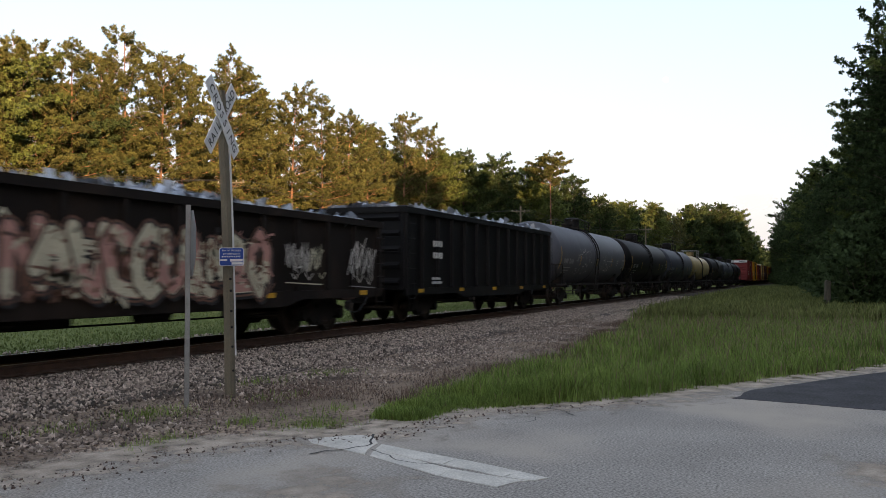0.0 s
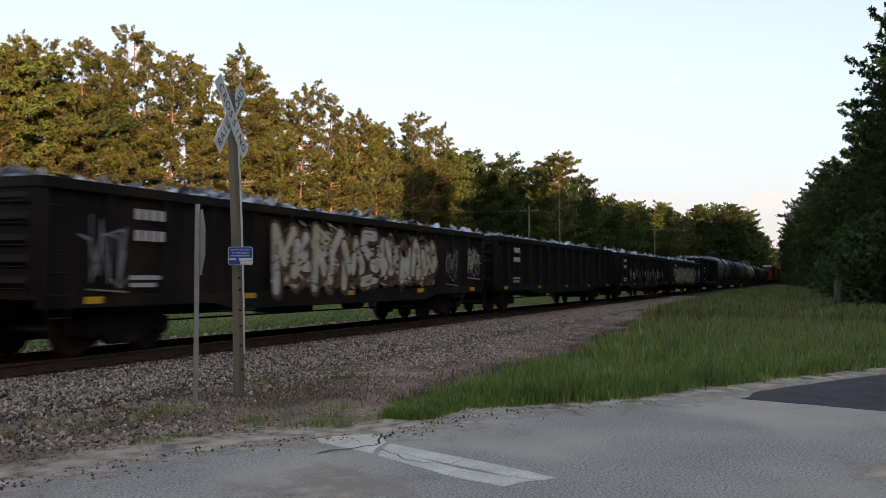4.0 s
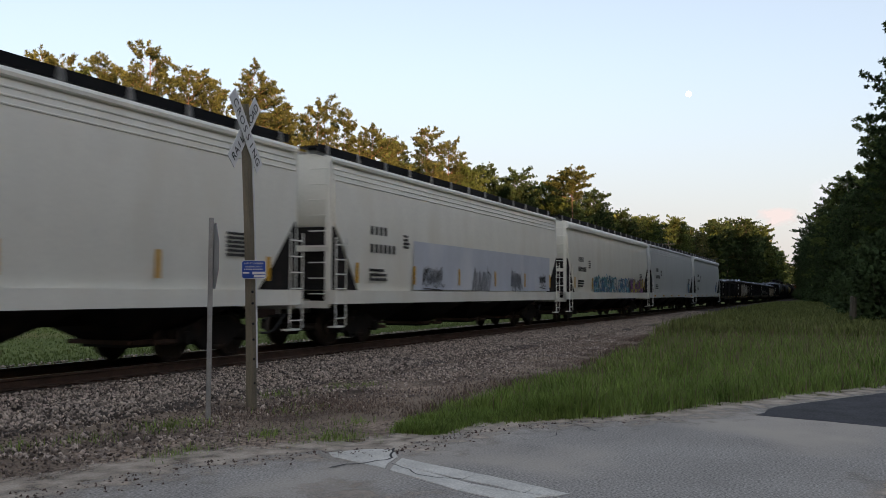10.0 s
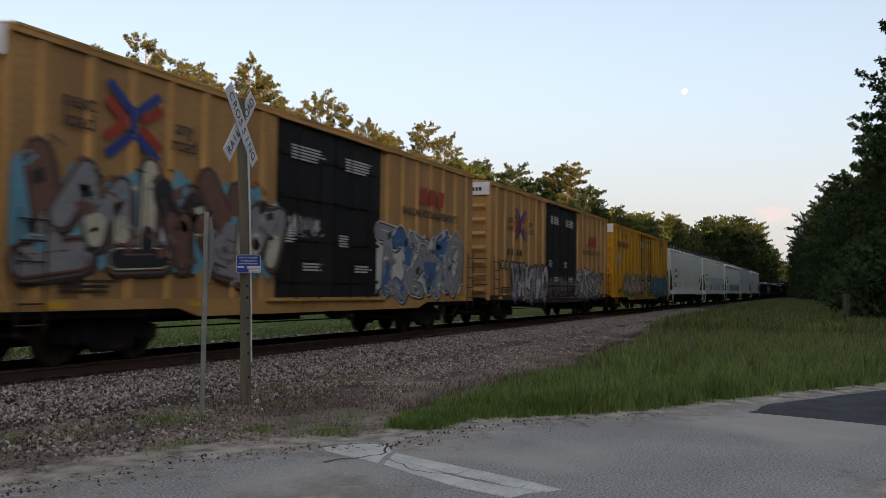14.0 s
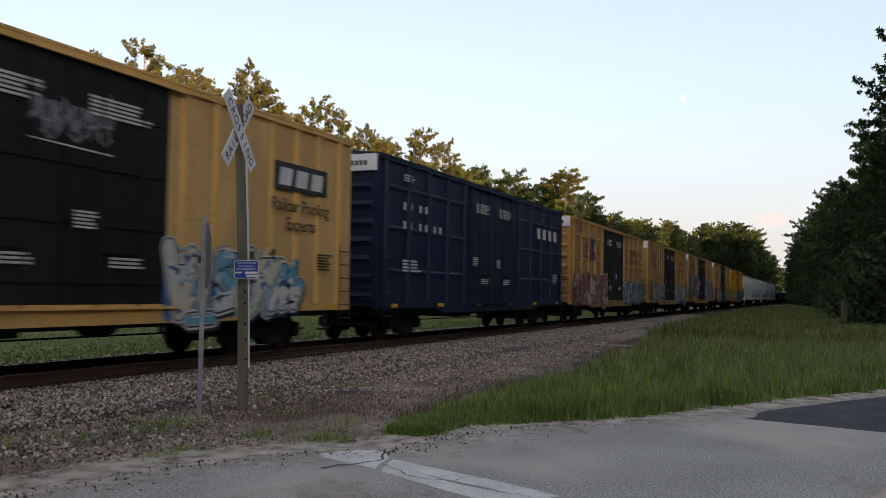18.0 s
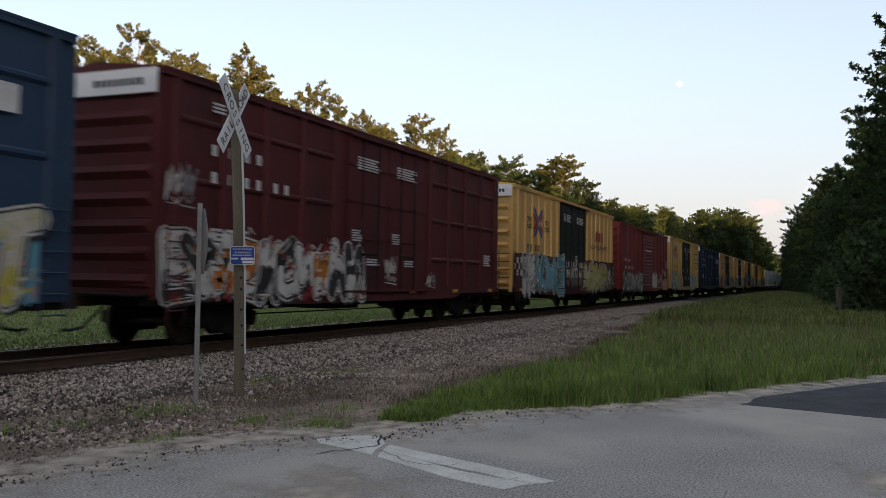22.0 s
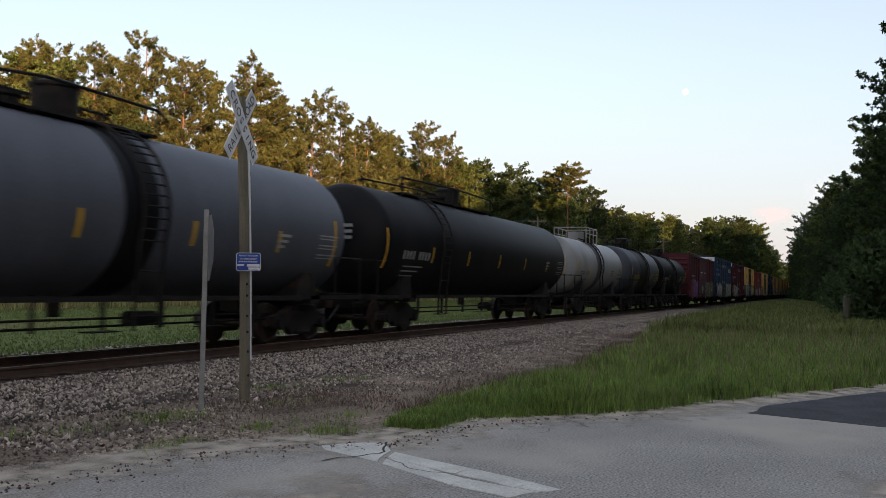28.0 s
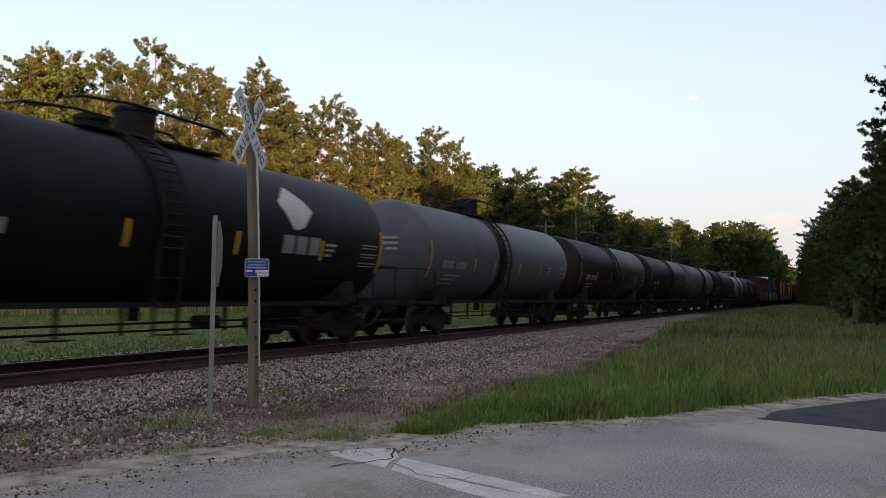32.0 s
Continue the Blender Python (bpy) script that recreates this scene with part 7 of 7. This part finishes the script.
def stop_sign():
    c = thing("stop_sign", "octagonal road sign with grey metal back on steel post", "road sign")
    c.matrix_basis = pose(9.41, 7.23, -0.1, 0, 0.6, 46)
    # U-channel post; the sign's face looks along -y
    p = Shape().box(-.030, -.023, -.02, .03, 0, 2.62).box(.023, .030, -.02, .03, 0, 2.62).box(-.023, .023, -.026, -.02, 0, 2.62)
    part("post", p, "galvanised", c)
    R = 0.45
    pts = [(R * math.cos(radians(22.5 + 45 * i)), 2.13 + R * math.sin(radians(22.5 + 45 * i))) for i in range(8)]
    part("plate", Shape().prism(pts, -.034, -.030), "sign_back", c, "bare aluminium back")
    part("face", Shape().prism([(x * .99, 2.13 + (z - 2.13) * .99) for x, z in pts], -.036, -.0345), "sign_red", c, "red face")
    for z in (1.9, 2.35):
        part("bolt", Shape().rod((0, .03, z), (0, -.04, z), .012, 8), "galvanised", c)
    return c


crossbuck()
blue_sign()
stop_sign()
# short wooden marker post in the verge
mk = thing("marker_post", "short weathered wooden marker post in tall grass", "post")
mk.matrix_basis = pose(48.0, -1.0, -0.1, 2, 1, 20)
part("post", Shape().rod((0, 0, 0), (0, 0, 1.55), .17, 10, 0, .15).rod((0, 0, 1.55), (0, 0, 1.62), .15, 10, 0, .08), "old_stump", mk)


# ---- utility line before the woods ----
def utility_pole(x, y, h, arms=1):
    c = thing("utility_pole", "slim wooden utility pole with a crossarm", "utility pole", "poles along the track")
    c.matrix_basis = pose(x, y, -0.1, 0, 0, 0)
    part("pole", Shape().rod((0, 0, 0), (0, 0, h), .16, 10, 0, .10), "post_wood", c, smooth=True)
    a = Shape().box(-.06, .06, -1.2, 1.2, h - .75, h - .63).rod((0, -.6, h - .7), (0, 0, h - 1.4), .02).rod((0, .6, h - .7), (0, 0, h - 1.4), .02)
    part("crossarm", a, "post_wood", c)
    for yy in (-1.1, -.5, .5, 1.1):
        part("insulator", Shape().rod((0, yy, h - .63), (0, yy, h - .5), .04, 8), "sign_back", c)


POLES = [(57.0, 40.0, 9.5), (108.0, 32.8, 10.7), (172.0, 27.7, 11.5)]
for p in POLES:
    utility_pole(*p)
wires = thing("overhead_wires", "thin overhead wires between the utility poles", "wires", kind="stuff")
ends = [(8.0, 44.0, 9.2)] + POLES + [(260.0, 23.0, 11.5)]
for (x0, y0, h0), (x1, y1, h1) in zip(ends, ends[1:]):
    for off in (-1.1, 0.5, 1.1):
        s = Shape()
        pv = None
        for i in range(13):
            t = i / 12
            p = (x0 + (x1 - x0) * t, y0 + (y1 - y0) * t + off, h0 - .6 + (h1 - h0) * t - 1.2 * 4 * t * (1 - t))
            if pv:
                s.rod(pv, p, .016, 4)
            pv = p
        part("wire", s, "wire", wires)

# ---- moon and evening clouds, far off ----
mm = bpy.data.materials.new("moonlight")
mm.use_nodes = True
mb = mm.node_tree.nodes["Principled BSDF"]
mb.inputs["Base Color"].default_value = (0.1, 0.1, 0.1, 1)
mb.inputs["Emission Color"].default_value = (1.0, 0.97, 0.92, 1)
mb.inputs["Emission Strength"].default_value = 1.1
md = Vector((0.96852, 0.13395, 0.20981)) * 4200
mo = thing("moon", "pale gibbous moon in the evening sky", "moon", kind="structure")
mo.location = md
part("disc", Shape().lathe([(-13.5 * math.cos(math.pi * i / 10), max(.05, 13.5 * math.sin(math.pi * i / 10))) for i in range(11)], 20, 'x'), mm, mo, smooth=True)


def cloud(d, dist, w, h, col, seed):
    """A soft far cloud: a curved sheet that thins out to its rim."""
    m = bpy.data.materials.new("cloud_glow")
    m.use_nodes = True
    n, l = m.node_tree.nodes, m.node_tree.links
    tc, gr, nz = n.new("ShaderNodeTexCoord"), n.new("ShaderNodeTexGradient"), n.new("ShaderNodeTexNoise")
    gr.gradient_type = 'SPHERICAL'
    mp = n.new("ShaderNodeMapping")
    mp.inputs["Scale"].default_value = (0.0, 1 / w, 1 / h)
    l.new(tc.outputs["Object"], mp.inputs[0])
    l.new(mp.outputs[0], gr.inputs[0])
    nz.inputs["Scale"].default_value, nz.inputs["Detail"].default_value = 2.2, 8
    l.new(mp.outputs[0], nz.inputs[0])
    ad = n.new("ShaderNodeMath")
    l.new(gr.outputs["Fac"], ad.inputs[0])
    l.new(nz.outputs[0], ad.inputs[1])
    mr = n.new("ShaderNodeMapRange")
    mr.inputs[1].default_value, mr.inputs[2].default_value, mr.inputs[4].default_value = 0.72, 1.12, 0.85
    l.new(ad.outputs[0], mr.inputs[0])
    em, tr, mx = n.new("ShaderNodeEmission"), n.new("ShaderNodeBsdfTransparent"), n.new("ShaderNodeMixShader")
    em.inputs[0].default_value = (*col, 1)
    l.new(mr.outputs[0], mx.inputs[0])
    l.new(tr.outputs[0], mx.inputs[1])
    l.new(em.outputs[0], mx.inputs[2])
    l.new(mx.outputs[0], n["Material Output"].inputs[0])
    c = thing("cloud", "small pinkish evening cloud low over the woods", "cloud", "evening clouds", "structure")
    c.location = Vector(d) * dist
    s = Shape()
    k = 8
    s.add([(12 * math.cos(i) * .3, (i / k * 2 - 1) * w, (j / k * 2 - 1) * h) for i in range(k + 1) for j in range(k + 1)],
          [(i * (k + 1) + j, (i + 1) * (k + 1) + j, (i + 1) * (k + 1) + j + 1, i * (k + 1) + j + 1) for i in range(k) for j in range(k)])
    part("cloud_bank", s, m, c, smooth=True, fix=False)


cloud((0.99567, 0.04709, 0.08124), 4300, 120, 62, (0.40, 0.33, 0.315), 1)
cloud((0.99445, -0.010, 0.0980), 4300, 150, 150, (0.36, 0.36, 0.375), 2)


# ---- what moves ----
def motions():
    rows = [0.0, 8.0, 16.0, 24.0, 32.0]
    for c, u in CARS:
        walk(c, [(t, pose(u + SPEED * t, TRACK_Y, RAIL_Z + 0.003)) for t in rows])
    # every wheelset rolls at the same rate; its axle stays put in its truck
    step = math.degrees(SPEED / 0.455 / FPS)
    first = WHEELS[0]
    walk(first, [(i / FPS, pose(0, 0, 0, 0, (step * i) % 360, 0)) for i in range(32 * FPS + 1)])
    act, slot = first.animation_data.action, first.animation_data.action_slot
    for w in WHEELS[1:]:
        w.rotation_mode = "QUATERNION"
        w.animation_data_create()
        w.animation_data.action = act
        w.animation_data.action_slot = slot


motions()
